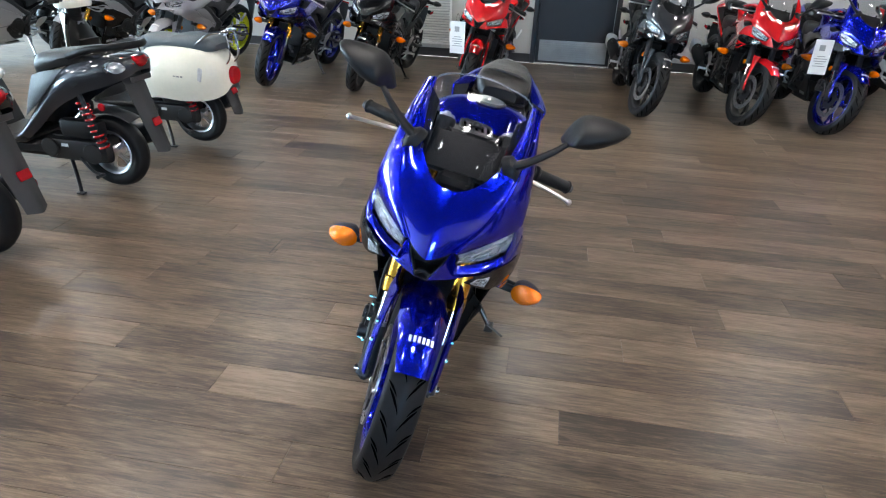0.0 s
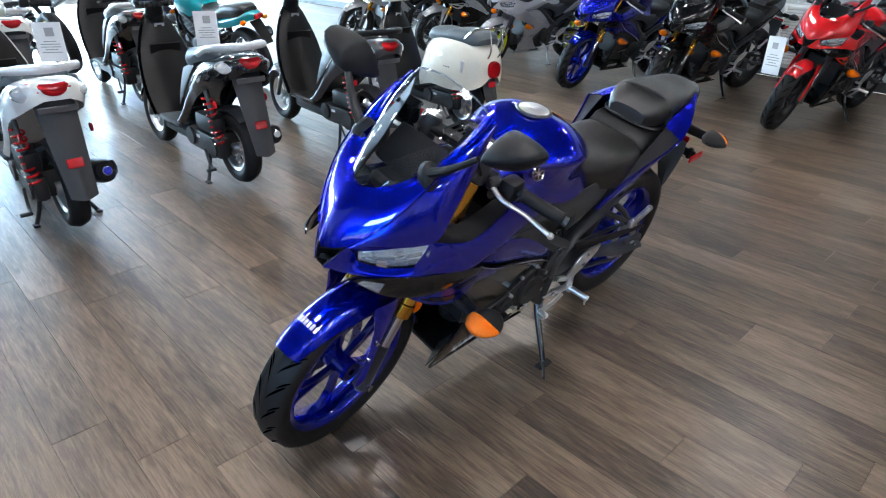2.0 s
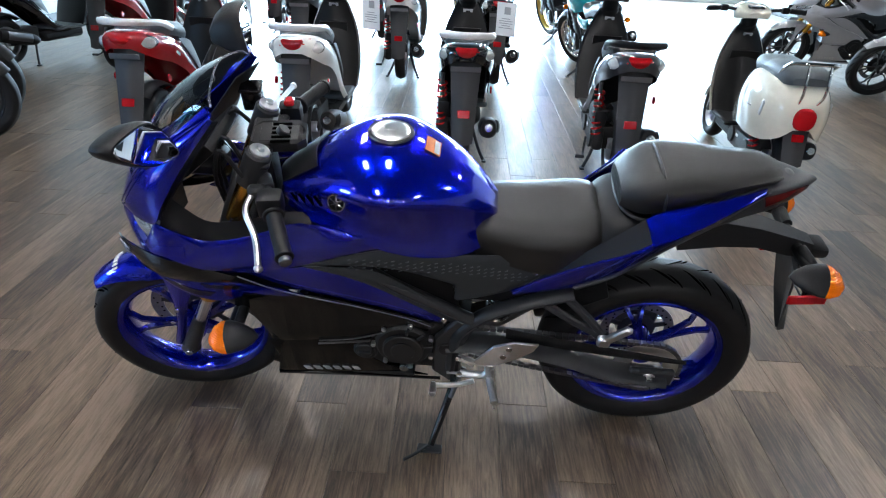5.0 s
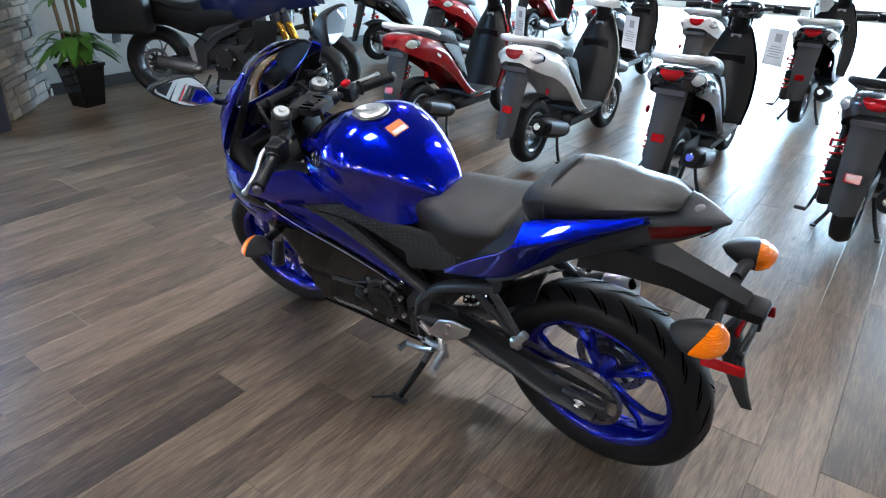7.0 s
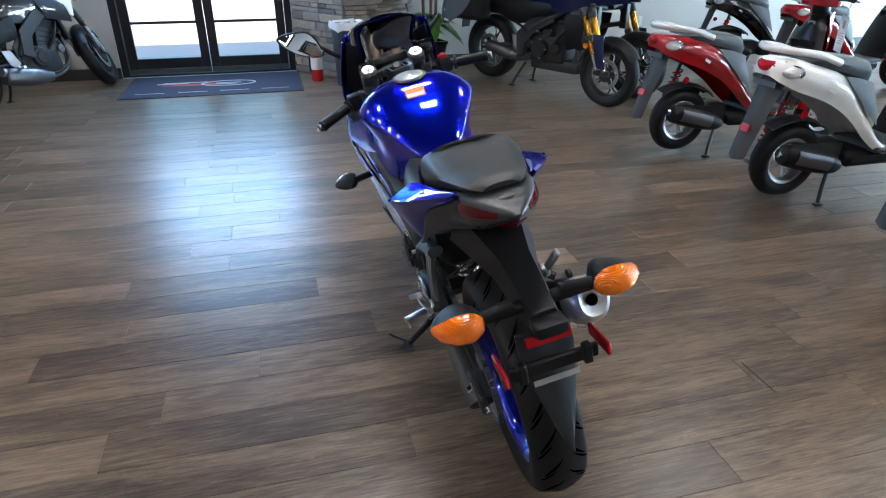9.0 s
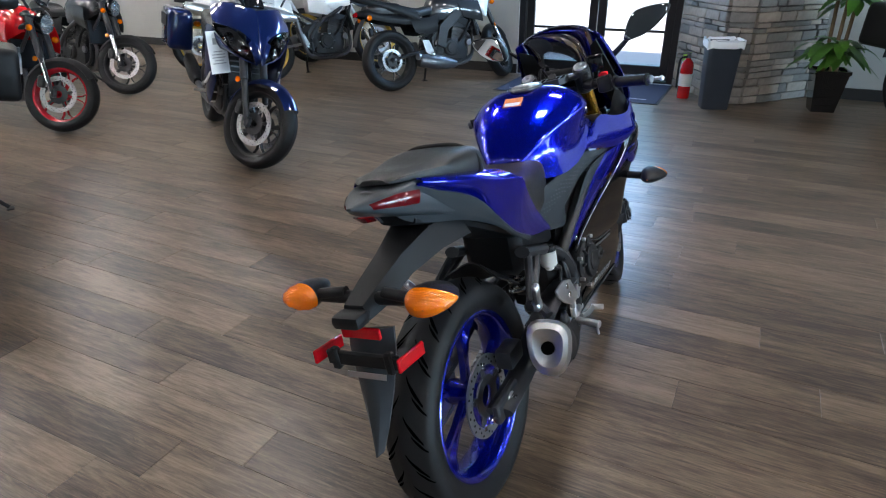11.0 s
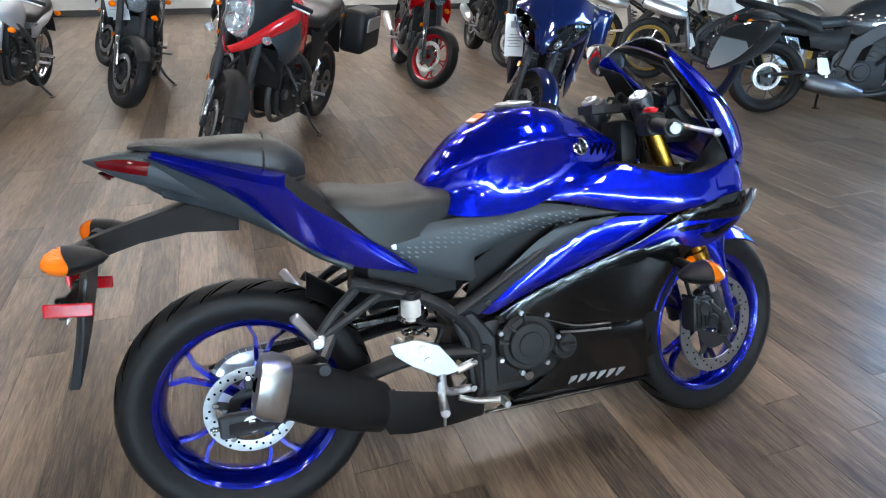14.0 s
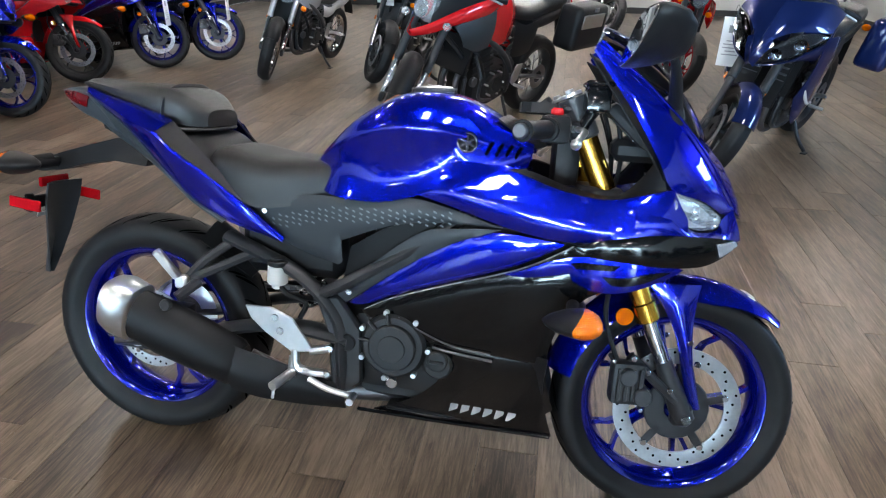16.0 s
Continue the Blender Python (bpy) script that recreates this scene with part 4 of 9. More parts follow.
        P("mirror_shell", skin(bmesh.new(), [ring(1.166, 0.90), ring(1.164, 0.97), ring(1.170, 1.02), ring(1.188, 1.0), ring(1.214, 0.86, 0.298, 1.100), ring(1.236, 0.60, 0.285, 1.094), ring(1.249, 0.30, 0.270, 1.088), ring(1.252, 0.03, 0.268, 1.086)], True, True), M_PLASTIC, par=mir, smooth=50)
        P("mirror_glass", skin(bmesh.new(), [ring(1.1628, 0.91), ring(1.1640, 0.93)], True, True), M_MIRROR, "mirror glass", par=mir)
        signal(T, (1.125, 0.292 * s, 0.562), s, True)
        P("signal_stalk", tube([(1.11, 0.18 * s, 0.575), (1.11, 0.262 * s, 0.565)], 0.014, 10), M_PLASTIC)
        signal(T, (-0.300, 0.160 * s, 0.756), s, True, True)
    # screen
    rows = []
    for k in range(9):
        t = k / 8
        row = []
        for j in range(17):
            b = -1 + 2 * j / 16
            e = cr([(1.367, 0.0, 0.916), (1.352, 0.042, 0.923), (1.304, 0.085, 0.949), (1.242, 0.115, 0.992), (1.162, 0.133, 1.057), (1.108, 0.135, 1.110)], 41)
            p = e[int(round(abs(b) ** 0.9 * 40))]
            base = Vector((p.x, math.copysign(p.y, b), p.z))
            top = Vector((1.105 - 0.02 * b * b + 0.02, 0.135 * b, 1.110 + 0.040 * (1 - b * b) ** 0.6))
            q = base.lerp(top, t) + Vector((0.02, 0, 0.028)) * 4 * t * (1 - t) * (1 - abs(b) ** 2)
            row.append(q)
        rows.append(row)
    sc = skin(bmesh.new(), rows)
    bmesh.ops.remove_doubles(sc, verts=sc.verts, dist=0.0004)
    bmesh.ops.recalc_face_normals(sc, faces=sc.faces)
    screen = P("windscreen", sc, M_SCREEN, "smoke-tinted windscreen")
    screen.visible_shadow = False
    P("screen_edge", tube([(1.105, -0.135, 1.110), (1.114, -0.10, 1.132), (1.125, 0, 1.150), (1.114, 0.10, 1.132), (1.105, 0.135, 1.110)], 0.0025, 6, 24), M_CLEAR, "", par=screen)
    # mouth
    intake = P("intake", box((0.06, 0.15, 0.10), (1.36, 0, 0.738), 0.01), M_PLASTIC, "black central intake")
    P("intake_lip", tube([(1.448, -0.026, 0.706), (1.436, 0, 0.712), (1.448, 0.026, 0.706)], 0.007, 8), M_PLASTIC, par=intake)
    P("intake_floor", shell([(1.38, -0.07, 0.712), (1.38, 0.07, 0.712)], [(1.46, -0.018, 0.704), (1.46, 0.018, 0.704)], 8, 4, 0, 0.003, 0, direct=(0, 0, 1)), M_PLASTIC, par=intake)
    # tank
    secs = [(0.475, 0.050, 0.770, 0.812, 0.826, 0.060), (0.51, 0.080, 0.752, 0.838, 0.868, 0.112), (0.57, 0.118, 0.743, 0.874, 0.925, 0.144), (0.65, 0.158, 0.744, 0.902, 0.972, 0.158), (0.72, 0.180, 0.758, 0.916, 0.994, 0.166), (0.79, 0.178, 0.786, 0.914, 0.992, 0.170), (0.85, 0.150, 0.808, 0.902, 0.975, 0.166), (0.90, 0.130, 0.822, 0.888, 0.950, 0.152), (0.94, 0.117, 0.832, 0.874, 0.925, 0.136), (0.985, 0.090, 0.842, 0.860, 0.895, 0.104)]
    rows = []
    for x, w, zb, zs, zt, yb in smoothed(secs, 34):
        w *= 1.0 + 0.07 * min(1.0, max(0.0, (0.82 - x) / 0.10))
        # crown, shoulder, hollow flank, and a foot that flares out over the fairing
        half = cr([(x, 0, zt), (x, w * 0.45, zt - 0.006), (x, w * 0.76, zs + (zt - zs) * 0.62), (x, w * 0.95, zs + (zt - zs) * 0.22), (x, w, zs), (x, w * 0.98, zs - 0.010), (x, (w + yb) / 2 - 0.014, zs - (zs - zb) * 0.42), (x, yb - 0.012, zs - (zs - zb) * 0.72), (x, yb, zb)], 34)
        rows.append([Vector((p.x, -p.y, p.z)) for p in half[::-1]] + half[1:])
    tk = skin(bmesh.new(), rows)
    bm_ends = [v for v in tk.verts]
    tk.faces.new(bm_ends[:len(rows[0])][::-1])
    tk.faces.new(bm_ends[-len(rows[0]):])
    tank = P("fuel_tank", tk, M_BLUE, "glossy blue fuel tank")
    cm = pose(0.742, 0, 0.995, 0, -2, 0)
    P("filler_cap", join(revolve([(0.001, 0.009), (0.040, 0.009), (0.046, 0.006), (0.047, -0.004), (0.030, -0.006)], 36, cm @ Matrix.Rotation(radians(90), 4, "X")), box((0.034, 0.014, 0.004), (0.742, 0, 1.0055), 0.002)), M_ALU, "silver fuel filler cap", par=tank)
    P("cap_ring", revolve([(0.056, 0.001), (0.054, 0.005), (0.048, 0.005), (0.048, -0.004)], 36, cm @ Matrix.Rotation(radians(90), 4, "X")), M_STEEL, par=tank)
    P("warning_sticker", at(box((0.040, 0.062, 0.0012), (0, 0, 0), 0), pose(0.640, 0.008, 0.9690, 0, -30, 0)), M_ORANGE, "orange warning sticker", par=tank)
    P("sticker_print", at(box((0.014, 0.052, 0.0006), (-0.010, 0, 0.001), 0), pose(0.640, 0.008, 0.9690, 0, -30, 0)), M_PAPER, "white sticker field", par=tank)
    P("tank_front", shell([(0.91, -0.08, 0.945), (0.925, 0, 0.953), (0.91, 0.08, 0.945)], [(1.0, -0.07, 0.885), (1.02, 0, 0.888), (1.0, 0.07, 0.885)], 12, 5, 0.0, 0.004, 0.003, direct=(0.5, 0, 0.85)), M_PLASTIC, "black tank front cover", par=tank)
    for s in (1, -1):
        cv = P("tank_cover", shell([(0.815, 0.146 * s, 0.926), (0.86, 0.128 * s, 0.936), (0.92, 0.110 * s, 0.922), (0.992, 0.084 * s, 0.890)], [(0.815, 0.152 * s, 0.872), (0.845, 0.146 * s, 0.814), (0.92, 0.130 * s, 0.816), (0.990, 0.100 * s, 0.858)], 16, 6, 0.008, 0.004, 0.005), M_BLUE, "blue tank side cover", par=tank)
        # shaded gaps between the vent ridges, put on as black boxes
        for k in range(4):
            P("vent_slot", box((0.007, 0.004, 0.032), (0.900 + 0.020 * k, (0.1355 - 0.0070 * k) * s, 0.880 - 0.003 * k), 0.001, Matrix.Rotation(radians(28), 4, "Y")), M_HOLLOW_SHADE, par=cv)
        bd = (0.18, 0.94 * s, 0.30)
        bp0 = Vector((0.853, 0.150 * s, 0.890))
        badge = P("badge", revolve([(0.0225, -0.004), (0.0225, 0.003), (0.0205, 0.0045), (0.0185, 0.003)], 28, axis_to(bp0, bd)), M_CHROME, "round silver emblem", par=cv)
        P("badge_field", revolve([(0.001, 0.0015), (0.019, 0.002)], 28, axis_to(bp0, bd), False), M_DISPLAY, par=badge)
        for k in range(3):
            P("badge_bar", at(box((0.034, 0.002, 0.0045), (0, 0.003, 0), 0.0008, Matrix.Rotation(radians(60 * k + 30), 4, "Y")), axis_to(bp0, bd)), M_CHROME, par=badge)
    # seats
    seat = []
    for x, w, zb, zt in smoothed([(0.205, 0.110, 0.768, 0.812), (0.235, 0.130, 0.742, 0.832), (0.29, 0.142, 0.716, 0.827), (0.36, 0.142, 0.700, 0.816), (0.44, 0.130, 0.710, 0.816), (0.52, 0.110, 0.724, 0.816), (0.575, 0.082, 0.744, 0.812)], 18):
        half = cr([(x, 0, zt), (x, w * 0.6, zt - 0.002), (x, w * 0.90, zt - 0.016), (x, w, zt - 0.042), (x, w * 1.0, zb)], 14)
        seat.append([Vector((p.x, -p.y, p.z)) for p in half[::-1]] + half[1:])
    bm = skin(bmesh.new(), seat)
    vv = list(bm.verts)
    bm.faces.new(vv[:len(seat[0])][::-1])
    bm.faces.new(vv[-len(seat[0]):])
    P("rider_seat", bm, M_SEAT, "black vinyl rider seat")
    P("seat_skirt", blob(smoothed([(0.335, 0.118, 0.660, 0.700, 0.5), (0.45, 0.118, 0.66, 0.716, 0.5), (0.60, 0.125, 0.68, 0.735, 0.5)], 8), 16), M_PLASTIC)
    hump = []
    for x, w, zb, zt in smoothed([(0.115, 0.127, 0.80, 0.868), (0.165, 0.134, 0.76, 0.862), (0.205, 0.132, 0.74, 0.842), (0.238, 0.118, 0.73, 0.812)], 10):
        half = cr([(x, 0, zt), (x, w * 0.62, zt - 0.003), (x, w * 0.90, zt - 0.014), (x, w, zt - 0.05), (x, w, zb)], 11)
        hump.append([Vector((p.x, -p.y, p.z)) for p in half[::-1]] + half[1:])
    bm = skin(bmesh.new(), hump)
    P("seat_hump", bm, M_PLASTIC, "black plastic hump between the seats")
    bolts(T, [(0.150, 0.132, 0.822), (0.150, -0.132, 0.822)], 0.008)
    pil = []
    for x, w, zb, zt in smoothed([(-0.175, 0.040, 0.958, 0.970), (-0.14, 0.064, 0.954, 0.976), (-0.06, 0.086, 0.938, 0.970), (0.03, 0.102, 0.912, 0.972), (0.11, 0.106, 0.886, 0.966), (0.155, 0.094, 0.876, 0.946), (0.190, 0.066, 0.874, 0.916)], 20):
        w *= 1.09
        half = cr([(x, 0, zt), (x, w * 0.55, zt - 0.002), (x, w * 0.88, zt - 0.010), (x, w, zt - (zt - zb) * 0.5), (x, w * 0.96, zb)], 12)
        pil.append([Vector((p.x, -p.y, p.z)) for p in half[::-1]] + half[1:])
    bm = skin(bmesh.new(), pil)
    vv = list(bm.verts)
    bm.faces.new(vv[:len(pil[0])][::-1])
    bm.faces.new(vv[-len(pil[0]):])
    pillion = P("pillion_seat", bm, M_SEAT, "black vinyl pillion seat")
    P("seat_strap", tube([(0.098, -0.118, 0.882), (0.102, -0.113, 0.932), (0.105, -0.066, 0.9640), (0.106, 0, 0.9690), (0.105, 0.066, 0.9640), (0.102, 0.113, 0.932), (0.098, 0.118, 0.882)], 0.006, 8, 26, flat=0.5), M_SEAT, par=pillion)
    P("seat_edge", tube([(-0.155, -0.055, 0.945), (-0.06, -0.096, 0.924), (0.11, -0.118, 0.874), (0.18, -0.076, 0.868), (0.18, 0.076, 0.868), (0.11, 0.118, 0.874), (-0.06, 0.096, 0.924), (-0.155, 0.055, 0.945), (-0.155, -0.055, 0.945)], 0.005, 6, 50), M_SEAT, par=pillion)
    # tail top and undertail
    tail = P("tail_cover", blob(smoothed([(-0.272, 0.006, 0.934, 0.940, 0.8), (-0.23, 0.040, 0.912, 0.947, 0.42), (-0.17, 0.073, 0.885, 0.952, 0.36), (-0.10, 0.088, 0.860, 0.950, 0.36), (0.0, 0.108, 0.815, 0.915, 0.4), (0.08, 0.11, 0.78, 0.875, 0.5)], 16), 18), M_GREY_PLASTIC, "dark grey pointed tail cover")
    P("tail_badge", at(revolve([(0.001, 0.002), (0.009, 0.0015), (0.011, 0.0)], 20), pose(-0.205, 0, 0.9515, 90, 0, 0) @ Matrix.Diagonal((0.9, 1, 1.5, 1))), M_STEEL, "small silver emblem", par=tail)
    P("center_tail_light", shell([(-0.232, -0.026, 0.908), (-0.246, 0, 0.912), (-0.232, 0.026, 0.908)], [(-0.220, -0.022, 0.896), (-0.232, 0, 0.896), (-0.220, 0.022, 0.896)], 8, 3, 0, 0.003, 0, direct=(-1, 0, 0)), M_TAIL_LENS, "dark red centre tail light", par=tail)
    P("undertray", blob(smoothed([(-0.12, 0.05, 0.845, 0.875, 0.5), (0.0, 0.07, 0.800, 0.830, 0.5), (0.10, 0.085, 0.745, 0.785, 0.5), (0.20, 0.10, 0.690, 0.735, 0.5), (0.30, 0.10, 0.640, 0.690, 0.5)], 12), 14), M_PLASTIC, "black undertray")
    # plate holder
    arm = []
    for (x, z), w, h in zip([(0.03, 0.795), (-0.08, 0.800), (-0.18, 0.778), (-0.27, 0.752), (-0.335, 0.738)], [0.096, 0.078, 0.050, 0.042, 0.034], [0.028, 0.028, 0.024, 0.024, 0.016]):
        arm.append([(x, w, z - h), (x, w * 0.7, z + h), (x, -w * 0.7, z + h), (x, -w, z - h)])
    holder = P("plate_holder", skin(bmesh.new(), arm, True, True), M_PLASTIC, "black plate holder arm", smooth=50)
    P("signal_bar", tube([(-0.292, -0.15, 0.752), (-0.288, 0, 0.748), (-0.292, 0.15, 0.752)], 0.015, 10), M_PLASTIC, par=holder)
    P("plate_lamp", box((0.05, 0.07, 0.03), (-0.352, 0, 0.732), 0.012, seg=2), M_PLASTIC, par=holder)
    flap = []
    for x, w, z in ((-0.318, 0.060, 0.690), (-0.330, 0.060, 0.640), (-0.352, 0.043, 0.550), (-0.376, 0.022, 0.468), (-0.392, 0.006, 0.418)):
        flap.append([(x + 0.016, w, z), (x, w * 0.45, z), (x - 0.003, 0, z), (x, -w * 0.45, z), (x + 0.016, -w, z), (x + 0.022, -w, z), (x + 0.008, 0, z), (x + 0.022, w, z)])
    P("mud_flap", skin(bmesh.new(), flap, True, True), M_GREY_PLASTIC, "long dark grey mud flap", par=holder, smooth=30)
    P("rear_reflector", box((0.010, 0.10, 0.026), (-0.335, 0, 0.690), 0.003), M_RED_LENS, "red rear reflector", par=holder)
    P("plate_bracket", join(box((0.012, 0.19, 0.035), (-0.350, 0, 0.635), 0.004), box((0.02, 0.02, 0.05), (-0.352, 0.07, 0.635), 0.004), box((0.02, 0.02, 0.05), (-0.352, -0.07, 0.635), 0.004)), M_PLASTIC, par=holder)
    P("barcode_strip", at(box((0.002, 0.10, 0.012), (0, 0, 0), 0), pose(-0.353, 0, 0.598, 0, 18, 0)), M_ALU, "pale printed strip", par=holder)
    for s in (1, -1):
        P("side_reflector", box((0.095, 0.009, 0.030), (-0.330, 0.108 * s, 0.640), 0.003, Matrix.Rotation(radians(6), 4, "Y")), M_RED_LENS, "red side reflector", par=holder)
    # frame and swingarm
    for s in (1, -1):
        fr = P("frame", join(tube([(0.26, 0.112 * s, 0.615), (0.36, 0.118 * s, 0.580), (0.47, 0.122 * s, 0.530), (0.555, 0.125 * s, 0.440), (0.57, 0.125 * s, 0.330), (0.57, 0.115 * s, 0.250)], 0.024, 10, flat=0.7), tube([(0.50, 0.124 * s, 0.490), (0.62, 0.130 * s, 0.560), (0.80, 0.140 * s, 0.680), (0.96, 0.09 * s, 0.82)], 0.020, 10, flat=0.8), plate([(0.50, 0.49), (0.56, 0.50), (0.62, 0.42), (0.625, 0.28), (0.58, 0.24), (0.545, 0.25), (0.535, 0.40)], 0.112 * s, 0.022 * s, 0.006)), M_FRAME, "black painted frame")
        P("pivot_cap", rod((0.585, 0.132 * s, 0.385), (0.585, 0.142 * s, 0.385), 0.022, 16), M_PLASTIC, par=fr)
        P("swingarm", join(tube([(0.585, 0.11 * s, 0.385), (0.42, 0.115 * s, 0.400), (0.26, 0.118 * s, 0.372), (0.12, 0.120 * s, 0.325), (-0.05, 0.120 * s, 0.305)], 0.040, 10, flat=0.4), box((0.13, 0.022, 0.06), (-0.01, 0.122 * s, 0.312), 0.006)), M_FRAME, "black swingarm")
        P("axle_nut", rod((0.0, 0.125 * s, 0.312), (0, 0.150 * s, 0.312), 0.014, 6), M_CHROME)
        P("axle_plate", rod((0.0, 0.130 * s, 0.312), (0, 0.136 * s, 0.312), 0.022, 12), M_ALU)
        P("chain_adjuster", rod((-0.075, 0.12 * s, 0.308), (-0.095, 0.12 * s, 0.307), 0.006, 8), M_CHROME)
        # passenger peg hanger
        hang = P("peg_hanger", join(tube([(0.272, 0.122 * s, 0.600), (0.215, 0.142 * s, 0.555), (0.165, 0.155 * s, 0.500)], 0.012, 8), tube([(0.335, 0.122 * s, 0.582), (0.25, 0.142 * s, 0.540), (0.165, 0.155 * s, 0.500)], 0.012, 8), rod((0.165, 0.145 * s, 0.50), (0.165, 0.17 * s, 0.50), 0.017, 12)), M_FRAME, "black passenger peg hanger")
        P("passenger_peg", join(box((0.024, 0.018, 0.085), (0, 0, 0), 0.005, Matrix.Translation((0.140, 0.188 * s, 0.548)) @ Matrix.Rotation(radians(-32), 4, "Y") @ Matrix.Rotation(radians(-14 * s), 4, "X")), box((0.034, 0.024, 0.034), (0.168, 0.172 * s, 0.502), 0.006)), M_ALU, "silver folding peg", par=hang)
        # rider foot control
        ctl = P("heel_plate", plate([(0.332, 0.460), (0.40, 0.462), (0.455, 0.440), (0.512, 0.362), (0.455, 0.352), (0.385, 0.395), (0.345, 0.430)], 0.158 * s, 0.008 * s, 0.002), M_ALU, "silver heel guard")
        P("peg_bracket", join(tube([(0.46, 0.160 * s, 0.36), (0.47, 0.160 * s, 0.31), (0.54, 0.150 * s, 0.30)], 0.011, 8), tube([(0.50, 0.160 * s, 0.36), (0.55, 0.150 * s, 0.37)], 0.011, 8), tube([(0.455, 0.160 * s, 0.34), (0.45, 0.165 * s, 0.28)], 0.010, 8)), M_ALU, par=ctl)
        P("footpeg", join(rod((0.455, 0.165 * s, 0.300), (0.440, 0.245 * s, 0.296), 0.012, 10), rod((0.441, 0.235 * s, 0.296), (0.438, 0.238 * s, 0.262), 0.004, 6)), M_ALU, "silver footpeg", par=ctl)
        P("pedal", join(tube([(0.50, 0.168 * s, 0.290), (0.55, 0.172 * s, 0.272), (0.615, 0.172 * s, 0.262)], 0.008, 8), rod((0.615, 0.165 * s, 0.262), (0.618, 0.205 * s, 0.262), 0.010, 8)), M_ALU, "silver foot pedal", par=ctl)
        bolts(ctl, [(0.412, 0.166 * s, 0.438), (0.425, 0.166 * s, 0.405), (0.548, 0.156 * s, 0.372), (0.543, 0.156 * s, 0.302)], 0.010, 0.005)
    # hugger, chain, sprocket on the left
    P("hugger", shell([(0.30, -0.07, 0.50), (0.31, 0.0, 0.52), (0.30, 0.09, 0.50)], [(0.16, -0.075, 0.585), (0.17, 0, 0.625), (0.16, 0.09, 0.585)], 10, 4, 0, 0.004, 0, direct=(0, 0, 1)), M_PLASTIC, "black rear hugger")
    P("chain_guard", shell([(0.42, 0.108, 0.455), (0.25, 0.112, 0.430), (0.05, 0.112, 0.398), (-0.10, 0.110, 0.372)], [(0.42, 0.112, 0.420), (0.25, 0.116, 0.395), (0.05, 0.116, 0.372), (-0.10, 0.114, 0.360)], 14, 3, 0.004, 0.004, 0), M_PLASTIC, "black chain guard")
    spr = revolve([(0.05, 0.088), (0.096, 0.088), (0.100, 0.0905), (0.096, 0.093), (0.05, 0.093), (0.05, 0.088)], 44, Matrix.Translation((0, 0, 0.312)))
    P("sprocket", spr, M_ALU, "toothed steel sprocket")
    links = bmesh.new()
    path = [(0.10 * math.cos(a), 0.312 + 0.10 * math.sin(a)) for a in [radians(90 + 180 * k / 17) for k in range(18)]]
    path = [(0.52, 0.435)] + [(0.52 - 0.52 * k / 28, 0.435 - 0.023 * k / 28) for k in range(1, 28)] + path + [(0.52 * k / 28, 0.212 + 0.105 * k / 28) for k in range(1, 29)]
    for (x, z), (x2, z2) in zip(path, path[1:]):
        join(links, box((0.016, 0.013, 0.011), (0, 0, 0), 0.0, Matrix.Translation(((x + x2) / 2, 0.0905, (z + z2) / 2)) @ Matrix.Rotation(-math.atan2(z2 - z, x2 - x), 4, "Y")))
    ch = P("chain", links, M_STEEL, "steel drive chain", smooth=0)
    # engine
    eng = P("engine", join(box((0.34, 0.22, 0.20), (0.76, 0, 0.36), 0.03, seg=2), at(box((0.18, 0.20, 0.24), (0, 0, 0), 0.02, seg=2), pose(0.84, 0, 0.53, 0, 18, 0)), box((0.16, 0.19, 0.14), (0.60, 0, 0.40), 0.03), box((0.30, 0.16, 0.06), (0.74, 0, 0.245), 0.02)), M_CAST, "black cast engine block")
    for s in (1, -1):
        cover = P("engine_cover", join(rod((0.705, 0.105 * s, 0.395), (0.705, 0.150 * s, 0.395), 0.082, 28), rod((0.705, 0.148 * s, 0.395), (0.705, 0.164 * s, 0.395), 0.058, 28), rod((0.705, 0.162 * s, 0.395), (0.705, 0.168 * s, 0.395), 0.034, 24), rod((0.815, 0.105 * s, 0.36), (0.815, 0.145 * s, 0.36), 0.036, 18)), M_CAST, "round engine cover", par=eng)
        for k in range(7):
            a = 2 * math.pi * k / 7
            P("bolt", rod((0.705 + 0.086 * math.cos(a), 0.135 * s, 0.395 + 0.086 * math.sin(a)), (0.705 + 0.086 * math.cos(a), 0.152 * s, 0.395 + 0.086 * math.sin(a)), 0.007, 8), M_ALU, par=eng)
    for s in (1, -1):
        for k in range(3):
            a = radians(100 + 35 * k)
            P("cover_rib", box((0.034, 0.010, 0.009), (0, 0, 0), 0.003, Matrix.Translation((0.705 + 0.068 * math.cos(a), 0.154 * s, 0.395 + 0.068 * math.sin(a))) @ Matrix.Rotation(-a, 4, "Y")), M_CAST, par=eng)
        P("sight_glass", rod((0.705, 0.135 * s, 0.300), (0.705, 0.150 * s, 0.300), 0.014, 14), M_CHROME, par=eng)
        P("oil_cap", join(rod((0.815, 0.140 * s, 0.375), (0.815, 0.158 * s, 0.375), 0.026, 18), box((0.036, 0.012, 0.008), (0.815, 0.160 * s, 0.375), 0.003)), M_CAST, par=eng)
        # glint along the fairing edge, modelled as a thin steel line
        P("fairing_edge", tube([(x, (BODY_X(x) * BODY_Z(z) + 0.003) * s, z) for x, z in ((0.715, 0.470), (0.78, 0.440), (0.85, 0.418), (0.94, 0.414))], 0.0022, 6), M_STEEL, "thin bright fairing edge", par=eng)
